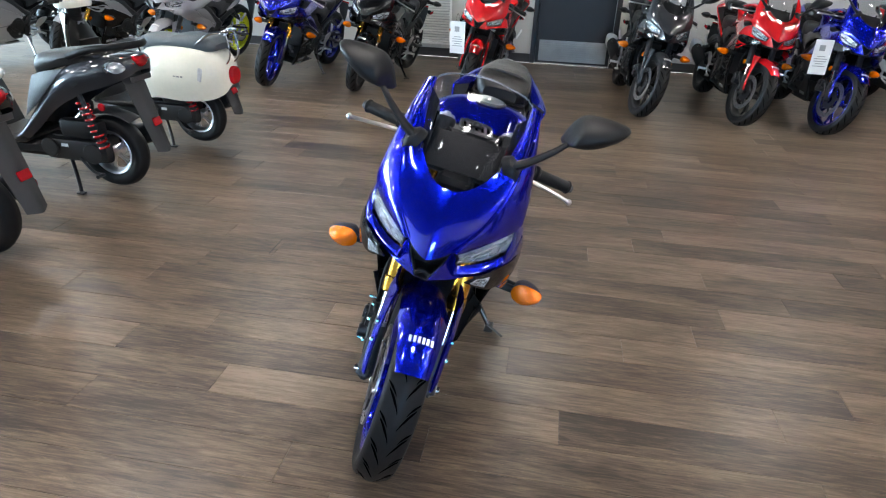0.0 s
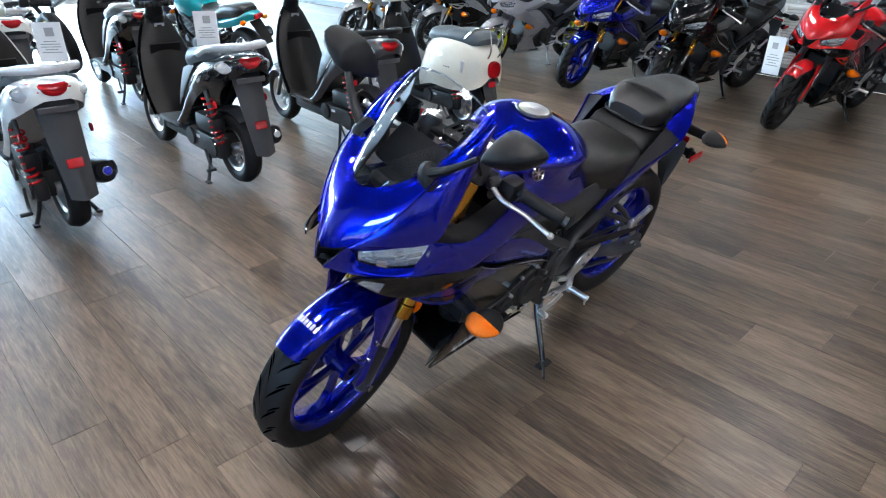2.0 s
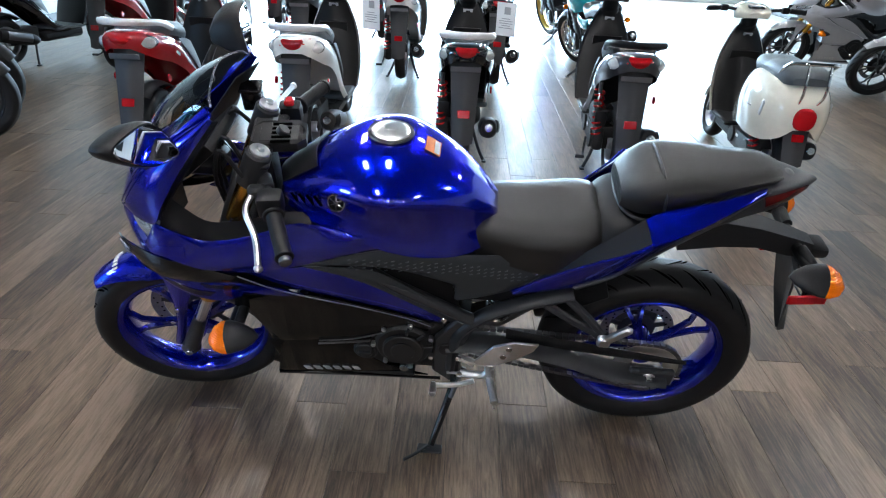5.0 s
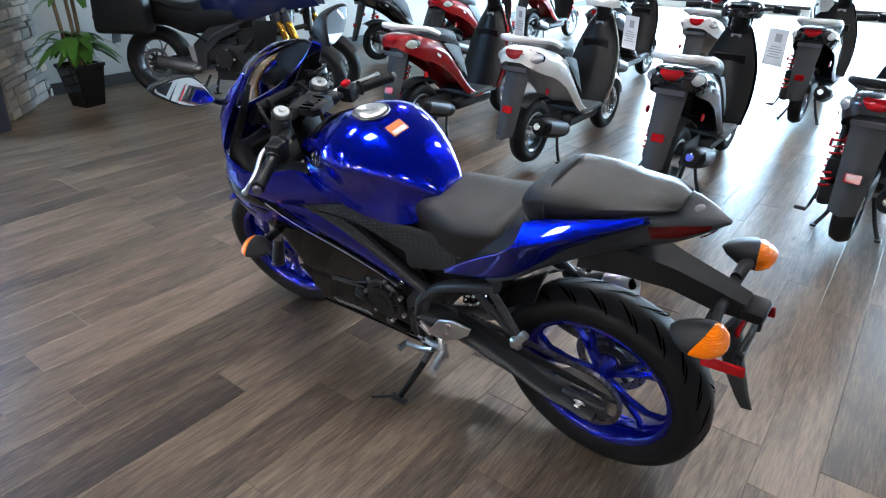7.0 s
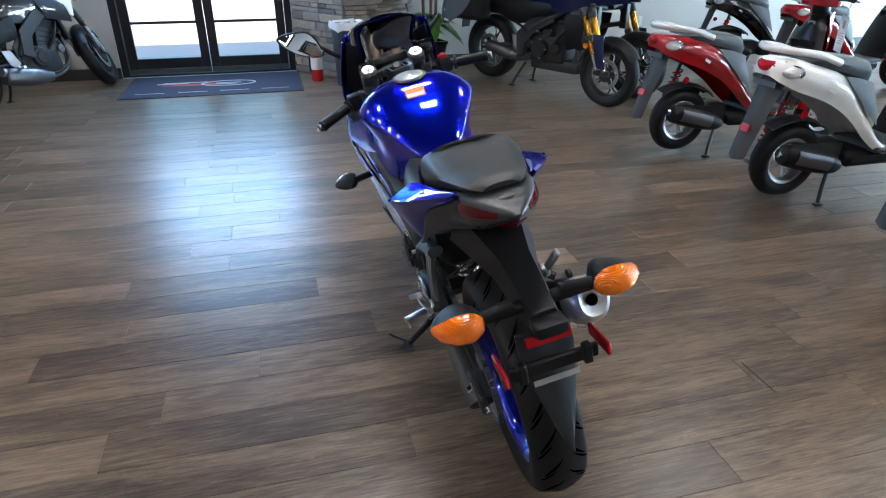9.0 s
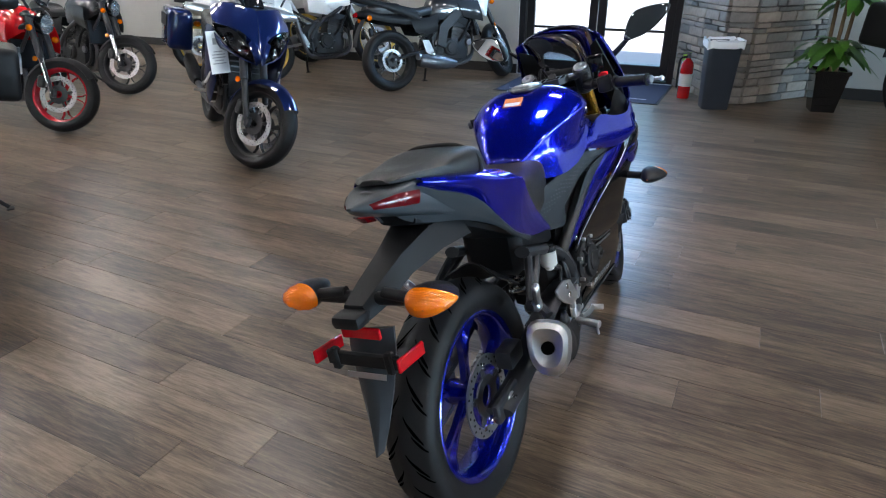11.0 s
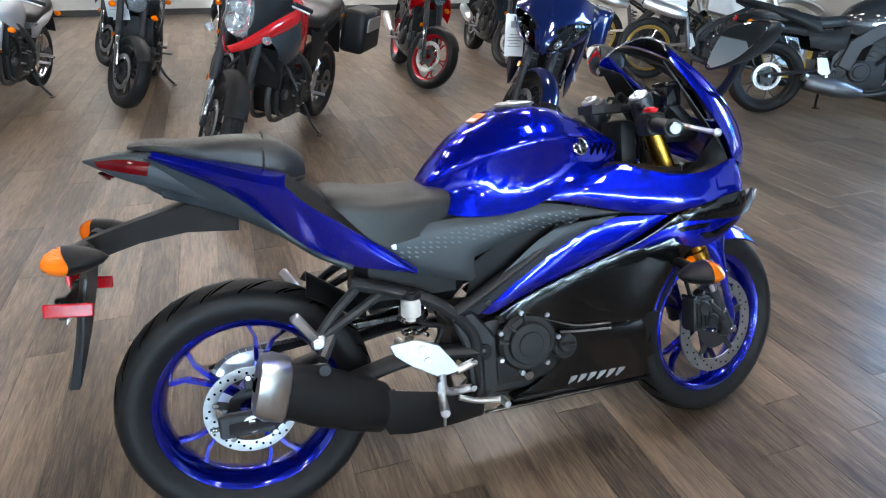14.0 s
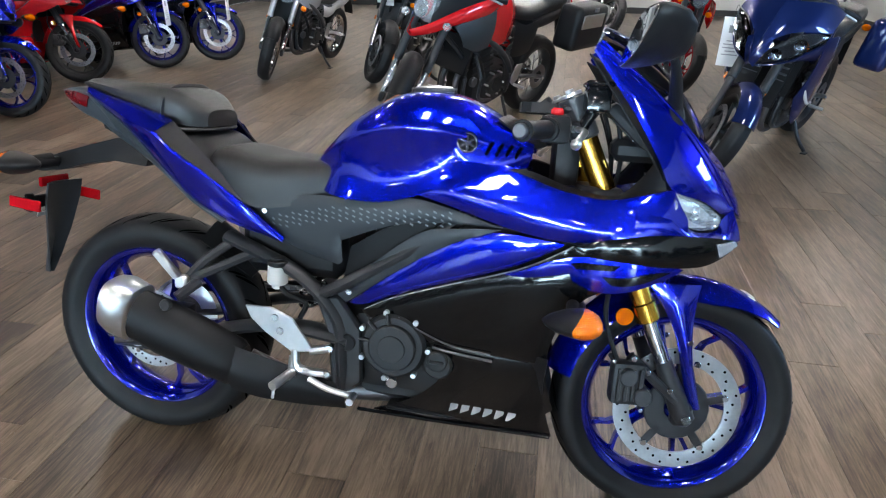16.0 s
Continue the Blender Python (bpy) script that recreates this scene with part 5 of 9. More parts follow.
        # flat black triangle painting the shade of a hole through the frame
        P("frame_recess", plate([(0.505, 0.515), (0.545, 0.502), (0.528, 0.482)], 0.1345 * s, 0.002 * s, 0.0), M_HOLLOW_SHADE)
    P("radiator", box((0.03, 0.28, 0.20), (0.985, 0, 0.47), 0.006, Matrix.Rotation(radians(-8), 4, "Y")), M_PLASTIC, "black radiator")
    P("airbox", box((0.34, 0.20, 0.14), (0.80, 0, 0.70), 0.04, seg=2), M_PLASTIC)
    P("battery_box", box((0.28, 0.19, 0.16), (0.42, 0, 0.60), 0.03), M_PLASTIC)
    P("belly_floor", box((0.36, 0.20, 0.012), (0.86, 0, 0.206), 0.004), M_PLASTIC)
    # shock and reservoir
    P("shock_spring", tube([(0.44 + 0.034 * math.cos(k * 0.9), 0.034 * math.sin(k * 0.9), 0.40 + 0.005 * k) for k in range(38)], 0.006, 6, 120), M_CHROME, "silver shock spring")
    P("fluid_reservoir", join(rod((0.40, -0.128, 0.512), (0.402, -0.128, 0.560), 0.025, 18), rod((0.40, -0.128, 0.500), (0.40, -0.128, 0.514), 0.014, 12)), M_CUP, "milky white fluid reservoir")
    P("reservoir_cap", join(rod((0.402, -0.128, 0.559), (0.403, -0.128, 0.574), 0.027, 18), rod((0.403, -0.128, 0.574), (0.403, -0.128, 0.580), 0.018, 14)), M_PLASTIC)
    P("rear_hose", tube([(0.40, -0.128, 0.515), (0.43, -0.135, 0.49), (0.475, -0.13, 0.47), (0.46, -0.13, 0.43)], 0.007, 8), M_PLASTIC)
    # exhaust on the right
    muf = []
    for t, rw, rh in ((0, 0.044, 0.050), (0.05, 0.050, 0.060), (0.35, 0.053, 0.066), (0.7, 0.054, 0.068), (1.0, 0.048, 0.060)):
        c = Vector((0.315, -0.162, 0.298)).lerp(Vector((0.075, -0.232, 0.432)), t)
        muf.append([c + Vector((0.35 * rh * math.sin(a) * 0.8, rw * math.cos(a), rh * math.sin(a))) for a in [2 * math.pi * k / 20 for k in range(20)]])
    mf = P("muffler", skin(bmesh.new(), muf, True, True), M_PLASTIC, "matt black muffler")
    cap = []
    sq = lambda w: math.copysign(abs(w) ** 0.75, w)
    for t, f in ((0.95, 1.06), (0.97, 1.20), (1.12, 1.24), (1.20, 1.10), (1.225, 0.84), (1.19, 0.42)):
        c = Vector((0.315, -0.162, 0.298)).lerp(Vector((0.075, -0.232, 0.432)), t)
        cap.append([c + Vector((0.28 * 0.056 * f * sq(math.sin(a)), 0.047 * f * sq(math.cos(a)) * (1 + 0.2 * math.sin(a)), 0.057 * f * sq(math.sin(a)))) for a in [2 * math.pi * k / 20 for k in range(20)]])
    P("muffler_tip", skin(bmesh.new(), cap, True, True), M_ALU, "brushed silver muffler tip", par=mf)
    d = (Vector((0.075, -0.232, 0.432)) - Vector((0.315, -0.162, 0.298))).normalized()
    e = Vector((0.315, -0.162, 0.298)).lerp(Vector((0.075, -0.232, 0.432)), 1.205)
    # the bore is closed; a black disc paints the dark inside it
    P("outlet", rod(e - d * 0.01, e + d * 0.004, 0.017, 18), M_HOLLOW_SHADE, par=mf)
    P("heat_shield", shell([(0.25, -0.205, 0.385), (0.34, -0.19, 0.35), (0.46, -0.165, 0.31), (0.58, -0.13, 0.26)], [(0.31, -0.20, 0.245), (0.38, -0.185, 0.225), (0.48, -0.15, 0.205), (0.58, -0.12, 0.195)], 14, 4, 0.012, 0.004, 0.004), M_PLASTIC, "black exhaust shield", par=mf)
    P("exhaust_pipe", tube([(0.33, -0.15, 0.31), (0.45, -0.11, 0.25), (0.60, -0.06, 0.225), (0.80, 0.0, 0.225), (0.92, 0.0, 0.27), (0.95, 0.0, 0.40), (0.90, 0, 0.52)], 0.028, 12), M_STEEL, "", par=mf)
    P("muffler_stay", join(tube([(0.20, -0.15, 0.50), (0.17, -0.20, 0.47)], 0.014, 8), rod((0.17, -0.235, 0.465), (0.17, -0.25, 0.465), 0.014, 12)), M_FRAME, par=mf)
    # rear caliper
    P("rear_caliper", box((0.085, 0.05, 0.055), (0.10, -0.098, 0.385), 0.012, seg=2), M_FRAME, "black rear caliper")
    # side stand on the left
    ss = P("side_stand", tube([(0.545, 0.095, 0.250), (0.575, 0.160, 0.165), (0.615, 0.250, 0.072)], 0.011, 10, taper=(1.3, 0.9)), M_BLACK_GLOSS, "extended side stand")
    P("stand_foot", box((0.075, 0.035, 0.008), (0.618, 0.258, 0.0625), 0.003, Matrix.Rotation(radians(12), 4, "X")), M_FRAME, par=ss)
    P("stand_lever", tube([(0.62, 0.25, 0.072), (0.66, 0.29, 0.080), (0.69, 0.315, 0.086)], 0.005, 8), M_FRAME, par=ss)
    P("stand_spring", tube([(0.53, 0.105, 0.27), (0.565, 0.155, 0.185)], 0.008, 8), M_STEEL, par=ss)
    P("shift_rod", tube([(0.47, 0.15, 0.30), (0.58, 0.145, 0.29)], 0.004, 8), M_ALU)
    return T


BIKE_YAW = -103.75


def stand_pose(x, y, yaw, lean=12.0):
    """Where a bike stands: rear contact, heading, and lean to its left."""
    return pose(x, y, 0.002, 0, 0, yaw) @ pose(0, 0, 0, -lean, 0, 0)


hero = sport_bike()
hero.matrix_world = stand_pose(0.087, 2.576, BIKE_YAW, 12.7)


# ---- scooters ----
M_SC_RED = paint("scooter_red", (0.32, 0.006, 0.010))
M_SC_BLACK = paint("scooter_black", (0.006, 0.006, 0.007))
M_SC_GREY = paint("scooter_grey", (0.035, 0.036, 0.042), metal=0.4, rough=0.35)
M_SC_IVORY = paint("scooter_ivory", (0.74, 0.71, 0.60))
M_RAIL = paint("silver_rail", (0.70, 0.70, 0.71), metal=0.2, rough=0.35)
M_FENDER = mat("grey_mudguard", (0.028, 0.029, 0.032), rough=0.6, vary=0.15, bump=0.2)


def half_loft(sections, top_flat=0.5, n=10):
    """A body of arched cross sections: x, half width, bottom, top."""
    rows = []
    for x, w, zb, zt in sections:
        half = cr([(x, 0, zt), (x, w * top_flat, zt - 0.006), (x, w * 0.88, zt - (zt - zb) * 0.22), (x, w, zt - (zt - zb) * 0.55), (x, w * 0.9, zb)], n)
        rows.append([Vector((p.x, -p.y, p.z)) for p in half[::-1]] + half[1:])
    bm = skin(bmesh.new(), rows)
    vv = list(bm.verts)
    k = len(rows[0])
    bm.faces.new(vv[:k][::-1])
    bm.faces.new(vv[-k:])
    return bm


def scooter(retro=False, rail=None):
    """A small step-through scooter on its centre stand; origin under the rear axle, x ahead."""
    T = thing("scooter", "white step-through scooter with grey seat on its centre stand", "scooter", "scooters in a row")
    P = lambda name, bm, material, label="", par=None, smooth=40: part(name, bm, material, par or T, label, smooth)
    R = 0.215
    body = M_WHITE_PAINT
    wheel("rear_wheel", T, Matrix.Translation((0, 0, R + 0.025)), R, 0.10, 0.135, M_ALU, 5, 0.0, -1, False)
    wheel("front_wheel", T, Matrix.Translation((1.21, 0, R)), R, 0.095, 0.135, M_ALU, 5, 0.085, -1, False)
    # engine, belt case, shock, muffler
    eng = P("engine", join(box((0.34, 0.16, 0.15), (0.17, 0.02, 0.27), 0.03, seg=2), box((0.42, 0.07, 0.13), (0.14, 0.12, 0.27), 0.03, seg=2), rod((0.02, 0.15, 0.265), (0.02, 0.165, 0.265), 0.06, 20), rod((0.30, 0.15, 0.28), (0.30, 0.168, 0.28), 0.055, 20)), M_CAST, "black scooter engine with belt case")
    P("air_filter", box((0.26, 0.08, 0.11), (0.08, 0.12, 0.40), 0.03, seg=2), M_PLASTIC, par=eng)
    P("case_plate", box((0.045, 0.002, 0.018), (0.20, 0.157, 0.30), 0), M_PAPER, "pale maker plate", eng, 0)
    P("shock", tube([(-0.05 + 0.09 * k / 70 + 0.027 * math.cos(k * 0.75), 0.135 + 0.027 * math.sin(k * 0.75), 0.30 + 0.26 * k / 70) for k in range(70)], 0.007, 6, 150), M_RED_SPRING, "red coil shock spring")
    P("shock_rod", rod((-0.055, 0.135, 0.27), (0.045, 0.135, 0.60), 0.013, 10), M_FRAME)
    mu = P("muffler", at(blob(smoothed([(-0.20, 0.030, -0.035, 0.035, 0.9), (-0.18, 0.052, -0.058, 0.058, 0.9), (0.0, 0.056, -0.064, 0.064, 0.9), (0.16, 0.048, -0.05, 0.05, 0.9), (0.22, 0.02, -0.02, 0.02, 0.9)], 14), 18), pose(0.02, -0.155, 0.285, 0, 14, 0)), M_PLASTIC, "black muffler")
    P("heat_shield", at(shell([(-0.15, -0.062, 0.045), (0.10, -0.058, 0.045)], [(-0.15, -0.064, -0.03), (0.10, -0.058, -0.03)], 8, 4, 0.01, 0.003, 0.003, direct=(0, -1, 0)), pose(0.02, -0.155, 0.285, 0, 14, 0)), M_STEEL, "", mu)
    P("muffler_tip", rod((-0.175, -0.155, 0.335), (-0.205, -0.155, 0.343), 0.024, 16), M_CHROME, "", mu)
    # centre stand
    for s in (1, -1):
        st = P("centre_stand", tube([(0.26, 0.07 * s, 0.20), (0.21, 0.11 * s, 0.09), (0.17, 0.15 * s, 0.012)], 0.011, 8), M_FRAME)
        P("stand_foot", box((0.05, 0.03, 0.012), (0.165, 0.155 * s, 0.008), 0.003), M_FRAME, "", st)
    P("kick_lever", join(tube([(0.10, 0.17, 0.24), (0.02, 0.185, 0.17), (-0.05, 0.19, 0.16)], 0.008, 8), rod((-0.05, 0.185, 0.16), (-0.05, 0.24, 0.16), 0.011, 8)), M_FRAME)
    if retro:
        shell_ = half_loft(smoothed([(-0.33, 0.05, 0.50, 0.60), (-0.30, 0.12, 0.44, 0.68), (-0.20, 0.19, 0.40, 0.75), (0.0, 0.215, 0.385, 0.775), (0.20, 0.20, 0.39, 0.765), (0.36, 0.16, 0.36, 0.70), (0.46, 0.13, 0.33, 0.50)], 22), 0.6, 14)
        P("body_shell", shell_, body, "rounded ivory body shell")
        P("seat", half_loft(smoothed([(-0.26, 0.10, 0.745, 0.79), (-0.20, 0.135, 0.74, 0.835), (0.02, 0.145, 0.745, 0.845), (0.12, 0.14, 0.745, 0.825), (0.30, 0.12, 0.73, 0.83), (0.40, 0.07, 0.72, 0.78)], 18), 0.7), M_SEAT_GREY, "grey vinyl bench seat")
        rk = P("grab_rail", join(tube([(-0.12, -0.13, 0.78), (-0.24, -0.13, 0.86), (-0.34, -0.07, 0.88), (-0.34, 0.07, 0.88), (-0.24, 0.13, 0.86), (-0.12, 0.13, 0.78)], 0.010, 8, 30), tube([(-0.33, -0.06, 0.87), (-0.35, -0.06, 0.72), (-0.30, -0.05, 0.64)], 0.008, 8), tube([(-0.33, 0.06, 0.87), (-0.35, 0.06, 0.72), (-0.30, 0.05, 0.64)], 0.008, 8)), M_CHROME, "chrome grab rail")
        tl = P("tail_light", at(blob(smoothed([(-0.03, 0.03, -0.035, 0.035, 0.8), (-0.02, 0.06, -0.062, 0.062, 0.8), (0.04, 0.062, -0.068, 0.068, 0.8)], 8), 18), pose(-0.325, 0, 0.565)), M_RED_LENS, "large red tail light")
        for s in (1, -1):
            P("turn_signal", box((0.035, 0.012, 0.10), (-0.17, 0.196 * s, 0.585), 0.008, Matrix.Rotation(radians(-14), 4, "Y")), M_SIGNAL, "clear side signal")
            for k in range(3):
                P("side_mark", box((0.018, 0.002, 0.010), (-0.03 + 0.028 * k, 0.2135 * s, 0.565), 0), M_STEEL, "dark side marking", None, 0)
    else:
        shell_ = half_loft(smoothed([(-0.285, 0.06, 0.735, 0.800), (-0.25, 0.118, 0.705, 0.820), (-0.15, 0.152, 0.660, 0.820), (0.0, 0.166, 0.612, 0.790), (0.14, 0.166, 0.545, 0.735), (0.26, 0.156, 0.465, 0.64), (0.38, 0.152, 0.36, 0.50), (0.50, 0.158, 0.285, 0.36), (0.62, 0.165, 0.272, 0.315)], 26), 0.6, 14)
        P("body_shell", shell_, body, "glossy body shell")
        P("seat", half_loft(smoothed([(-0.12, 0.095, 0.79, 0.822), (-0.08, 0.122, 0.78, 0.842), (0.02, 0.136, 0.765, 0.842), (0.14, 0.138, 0.74, 0.826), (0.28, 0.125, 0.70, 0.804), (0.345, 0.085, 0.68, 0.765), (0.365, 0.06, 0.67, 0.72)], 18), 0.7), M_SEAT_GREY, "grey vinyl seat")
        for s in (1, -1):
            P("seat_panel", shell([(0.10, 0.158 * s, 0.735), (0.22, 0.148 * s, 0.715), (0.34, 0.125 * s, 0.680)], [(0.32, 0.164 * s, 0.520), (0.37, 0.158 * s, 0.49), (0.42, 0.150 * s, 0.45)], 10, 5, 0.006, 0.004, 0.002), M_SEAT_GREY, "blue-grey under-seat panel")
            sg = P("turn_signal", revolve([(0.001, 0.030), (0.022, 0.026), (0.034, 0.012), (0.038, 0.0), (0.036, -0.02)], 18, axis_to((-0.215, 0.116 * s, 0.758), (-0.55, 0.8 * s, 0.05)) @ Matrix.Diagonal((1.5, 1, 0.85, 1))), M_SIGNAL, "clear signal lens in a chrome bezel")
            P("bezel", revolve([(0.038, 0.002), (0.046, 0.0), (0.044, -0.014)], 18, axis_to((-0.215, 0.116 * s, 0.758), (-0.55, 0.8 * s, 0.05)) @ Matrix.Diagonal((1.5, 1, 0.85, 1))), M_CHROME, "", sg)
            P("bulb", revolve([(0.001, 0.014), (0.010, 0.010), (0.012, 0.0)], 10, axis_to((-0.215, 0.116 * s, 0.758), (-0.55, 0.8 * s, 0.05))), M_AMBER, "", sg)
            P("side_mark", box((0.045, 0.002, 0.016), (0.02, 0.1785 * s, 0.665), 0, Matrix.Rotation(radians(30), 4, "Y")), M_RAIL, "silver side marking", None, 0)
        P("grab_rail", tube([(0.06, -0.140, 0.800), (-0.08, -0.150, 0.845), (-0.22, -0.122, 0.866), (-0.285, 0, 0.872), (-0.22, 0.122, 0.866), (-0.08, 0.150, 0.845), (0.06, 0.140, 0.800)], 0.016, 10, 36, flat=1.2), M_RAIL, "painted grab rail")
        tl = P("tail_light", shell([(-0.235, -0.098, 0.812), (-0.272, -0.05, 0.810), (-0.285, 0, 0.808), (-0.272, 0.05, 0.810), (-0.235, 0.098, 0.812)], [(-0.262, -0.060, 0.766), (-0.284, -0.03, 0.756), (-0.290, 0, 0.754), (-0.284, 0.03, 0.756), (-0.262, 0.060, 0.766)], 16, 5, 0.016, 0.006, 0.004, direct=(-1, 0, 0)), M_RED_LENS, "wide red tail light")
        facets = bmesh.new()
        for k in range(6):
            join(facets, box((0.006, 0.016, 0.007), (-0.296 + 0.10 * (0.025 * (k - 2.5)) ** 2 * 40, 0.025 * (k - 2.5), 0.788 - 0.012 * (k % 2)), 0.002))
        P("lamp_reflector", facets, M_RED, "", tl)["kind"] = "stuff"
        for s in (1, -1):
            P("signal_dish", revolve([(0.001, 0.002), (0.020, 0.006), (0.034, 0.016)], 16, axis_to((-0.215, 0.116 * s, 0.758), (-0.55, 0.8 * s, 0.05)) @ Matrix.Diagonal((1.5, 1, 0.85, 1))), M_CHROME, "")
    # mudguard with reflector and plate strip
    mg = P("mudguard", shell([(-0.20, -0.088, 0.715), (-0.22, 0, 0.725), (-0.20, 0.088, 0.715)], [(-0.335, -0.060, 0.285), (-0.362, 0, 0.275), (-0.335, 0.060, 0.285)], 10, 10, 0, 0.006, 0, direct=(-1, 0, 0)), M_FENDER, "dark grey rear mudguard")
    P("reflector", at(box((0.008, 0.072, 0.045), (0, 0, 0), 0.004), pose(-0.318, 0, 0.450, 0, 18, 0)), M_RED_LENS, "red rear reflector", mg)
    P("plate_strip", box((0.006, 0.17, 0.030), (-0.262, 0, 0.690), 0.003), M_STEEL, "metal plate bracket", mg)
    for s in (1, -1):
        P("reflector", rod((-0.10, 0.150 * s, 0.545), (-0.10, 0.160 * s, 0.545), 0.022, 14), M_RED_LENS, "small red side reflector", mg)
    P("inner_fender", shell([(0.21, -0.06, 0.40), (0.22, 0, 0.42), (0.21, 0.06, 0.40)], [(-0.18, -0.06, 0.44), (-0.20, 0, 0.46), (-0.18, 0.06, 0.44)], 8, 8, 0.06, 0.005, 0, direct=(0, 0, 1)), M_FENDER)
    # floor, leg shield, column, headset
    P("floorboard", box((0.36, 0.33, 0.035), (0.64, 0, 0.305), 0.012), M_SEAT_GREY if not retro else M_PLASTIC, "rubber footboard")
    P("lower_body", box((0.50, 0.24, 0.10), (0.58, 0, 0.245), 0.03), M_PLASTIC)
    inner = [(0.985, 0.052, 0.915), (0.965, 0.088, 0.865), (0.915, 0.158, 0.68), (0.845, 0.182, 0.48), (0.775, 0.172, 0.315)]
    outer = [(1.000, 0.056, 0.920), (0.985, 0.096, 0.870), (0.945, 0.170, 0.68), (0.880, 0.194, 0.48), (0.815, 0.178, 0.305)]
    P("leg_shield", shell([(x, -y, z) for x, y, z in inner], inner, 18, 10, -0.035, 0.006, 0, direct=(1, 0, 0)), M_SATIN, "black inner leg shield")
    P("front_shield", shell([(x, -y, z) for x, y, z in outer], outer, 18, 10, 0.10, 0.006, 0, direct=(1, 0, 0)), body, "painted front shield")
    P("glove_strip", box((0.004, 0.066, 0.022), (0.925, 0, 0.855), 0.001, Matrix.Rotation(radians(-14), 4, "Y")), M_PRINT, "grey sticker")
    P("warning_label", box((0.004, 0.072, 0.026), (0.885, 0, 0.625), 0.001, Matrix.Rotation(radians(-19), 4, "Y")), M_PRINT, "grey warning label")
    P("pocket_lid", box((0.016, 0.20, 0.09), (0.895, 0, 0.70), 0.006, Matrix.Rotation(radians(-17), 4, "Y"), seg=2), M_SATIN, "black storage lid")
    P("neck", revolve([(0.075, -0.06), (0.070, -0.02), (0.062, -0.015), (0.064, 0.015), (0.056, 0.02), (0.058, 0.05), (0.050, 0.09)], 18, axis_to((0.985, 0, 0.90), (-0.22, 0, 1))), M_SATIN, "black ribbed steering neck")
    cm = pose(0.955, 0, 1.005, 0, -6, 0)
    P("headset", at(half_loft(smoothed([(-0.105, 0.045, -0.020, 0.022), (-0.075, 0.105, -0.030, 0.040), (-0.01, 0.130, -0.042, 0.058), (0.06, 0.118, -0.050, 0.060), (0.12, 0.075, -0.045, 0.040), (0.14, 0.03, -0.02, 0.015)], 16), 0.6), cm), body, "painted headset cowl")
    P("gauge", at(box((0.075, 0.11, 0.012), (-0.045, 0, 0.046), 0.004), cm), M_DISPLAY, "dark gauge")
    P("head_lamp", revolve([(0.001, 0.03), (0.045, 0.022), (0.062, 0.0), (0.062, -0.02)], 20, axis_to((1.080, 0, 1.005), (1, 0, 0.05))), M_CLEAR, "clear headlamp")
    for s in (1, -1):
        bar = P("handlebar", tube([(0.95, 0.09 * s, 1.015), (0.925, 0.20 * s, 1.030), (0.875, 0.33 * s, 1.025)], 0.012, 8), M_FRAME)
        P("grip", rod((0.905, 0.245 * s, 1.030), (0.872, 0.345 * s, 1.025), 0.018, 12), M_PLASTIC, "black grip", bar)
        P("switch_box", box((0.05, 0.05, 0.045), (0.92, 0.215 * s, 1.03), 0.01, seg=2), M_PLASTIC, "", bar)
        P("lever", tube([(0.955, 0.19 * s, 1.025), (0.945, 0.26 * s, 1.02), (0.915, 0.35 * s, 1.012)], 0.006, 8), M_ALU, "silver brake lever", bar)
        P("fork_leg", tube([(1.05, 0.055 * s, 0.55), (1.21, 0.065 * s, 0.215)], 0.016, 8), M_STEEL)
    P("steering_tube", tube([(0.99, 0, 0.92), (1.07, 0, 0.5)], 0.03, 10), M_FRAME)
    rows = []
    for k in range(13):
        a = radians(18 + 150 * k / 12)
        rows.append([Vector((1.21, 0, R)) + Vector(((0.245 - 0.05 * abs(b) ** 2.4) * math.cos(a), 0.062 * b, (0.245 - 0.05 * abs(b) ** 2.4) * math.sin(a))) for b in [-1 + 0.25 * j for j in range(9)]])
    f = skin(bmesh.new(), rows)
    bmesh.ops.recalc_face_normals(f, faces=f.faces)
    bmesh.ops.solidify(f, geom=f.faces[:], thickness=0.004)
    P("front_fender", f, body, "painted front fender")
    return T


def price_tag(m, group="price tags", w=0.12, h=0.24):
    t = thing("price_tag", "white paper price card with grey print hanging from a vehicle", "price tag", group, m)
    part("card", box((0.0025, w, h), (0, 0, -h / 2), 0), M_PAPER, t, smooth=0)
    for k in range(5):
        part("print_line", box((0.004, w * (0.7 if k % 3 else 0.45), h * 0.022), (0, 0, -h * 0.5 + h * (0.02 - 0.07 * k)), 0), M_PRINT, t, smooth=0)
    part("code_square", box((0.004, w * 0.32, w * 0.32), (0, -w * 0.05, -h * 0.24), 0), M_PRINT, t, smooth=0)
    part("string", tube([(0, -0.02, 0), (0.01, 0, 0.07), (0, 0.02, 0)], 0.0015, 5), M_FRAME, t)
    return t


def uv(u, v, yaw=0.0, z=0.0):
    """A pose in the showroom's own axes."""
    return ROOM @ pose(u, v, z, 0, 0, yaw)


strip = thing("plastic_strip", "thin dark plastic strip lying on the plank floor", "strip", m=pose(-0.82, 2.64, 0.0022, 0, 0, 78))
part("strip_body", box((0.172, 0.004, 0.0024), (0, 0, 0), 0.0006), M_FRAME, strip)


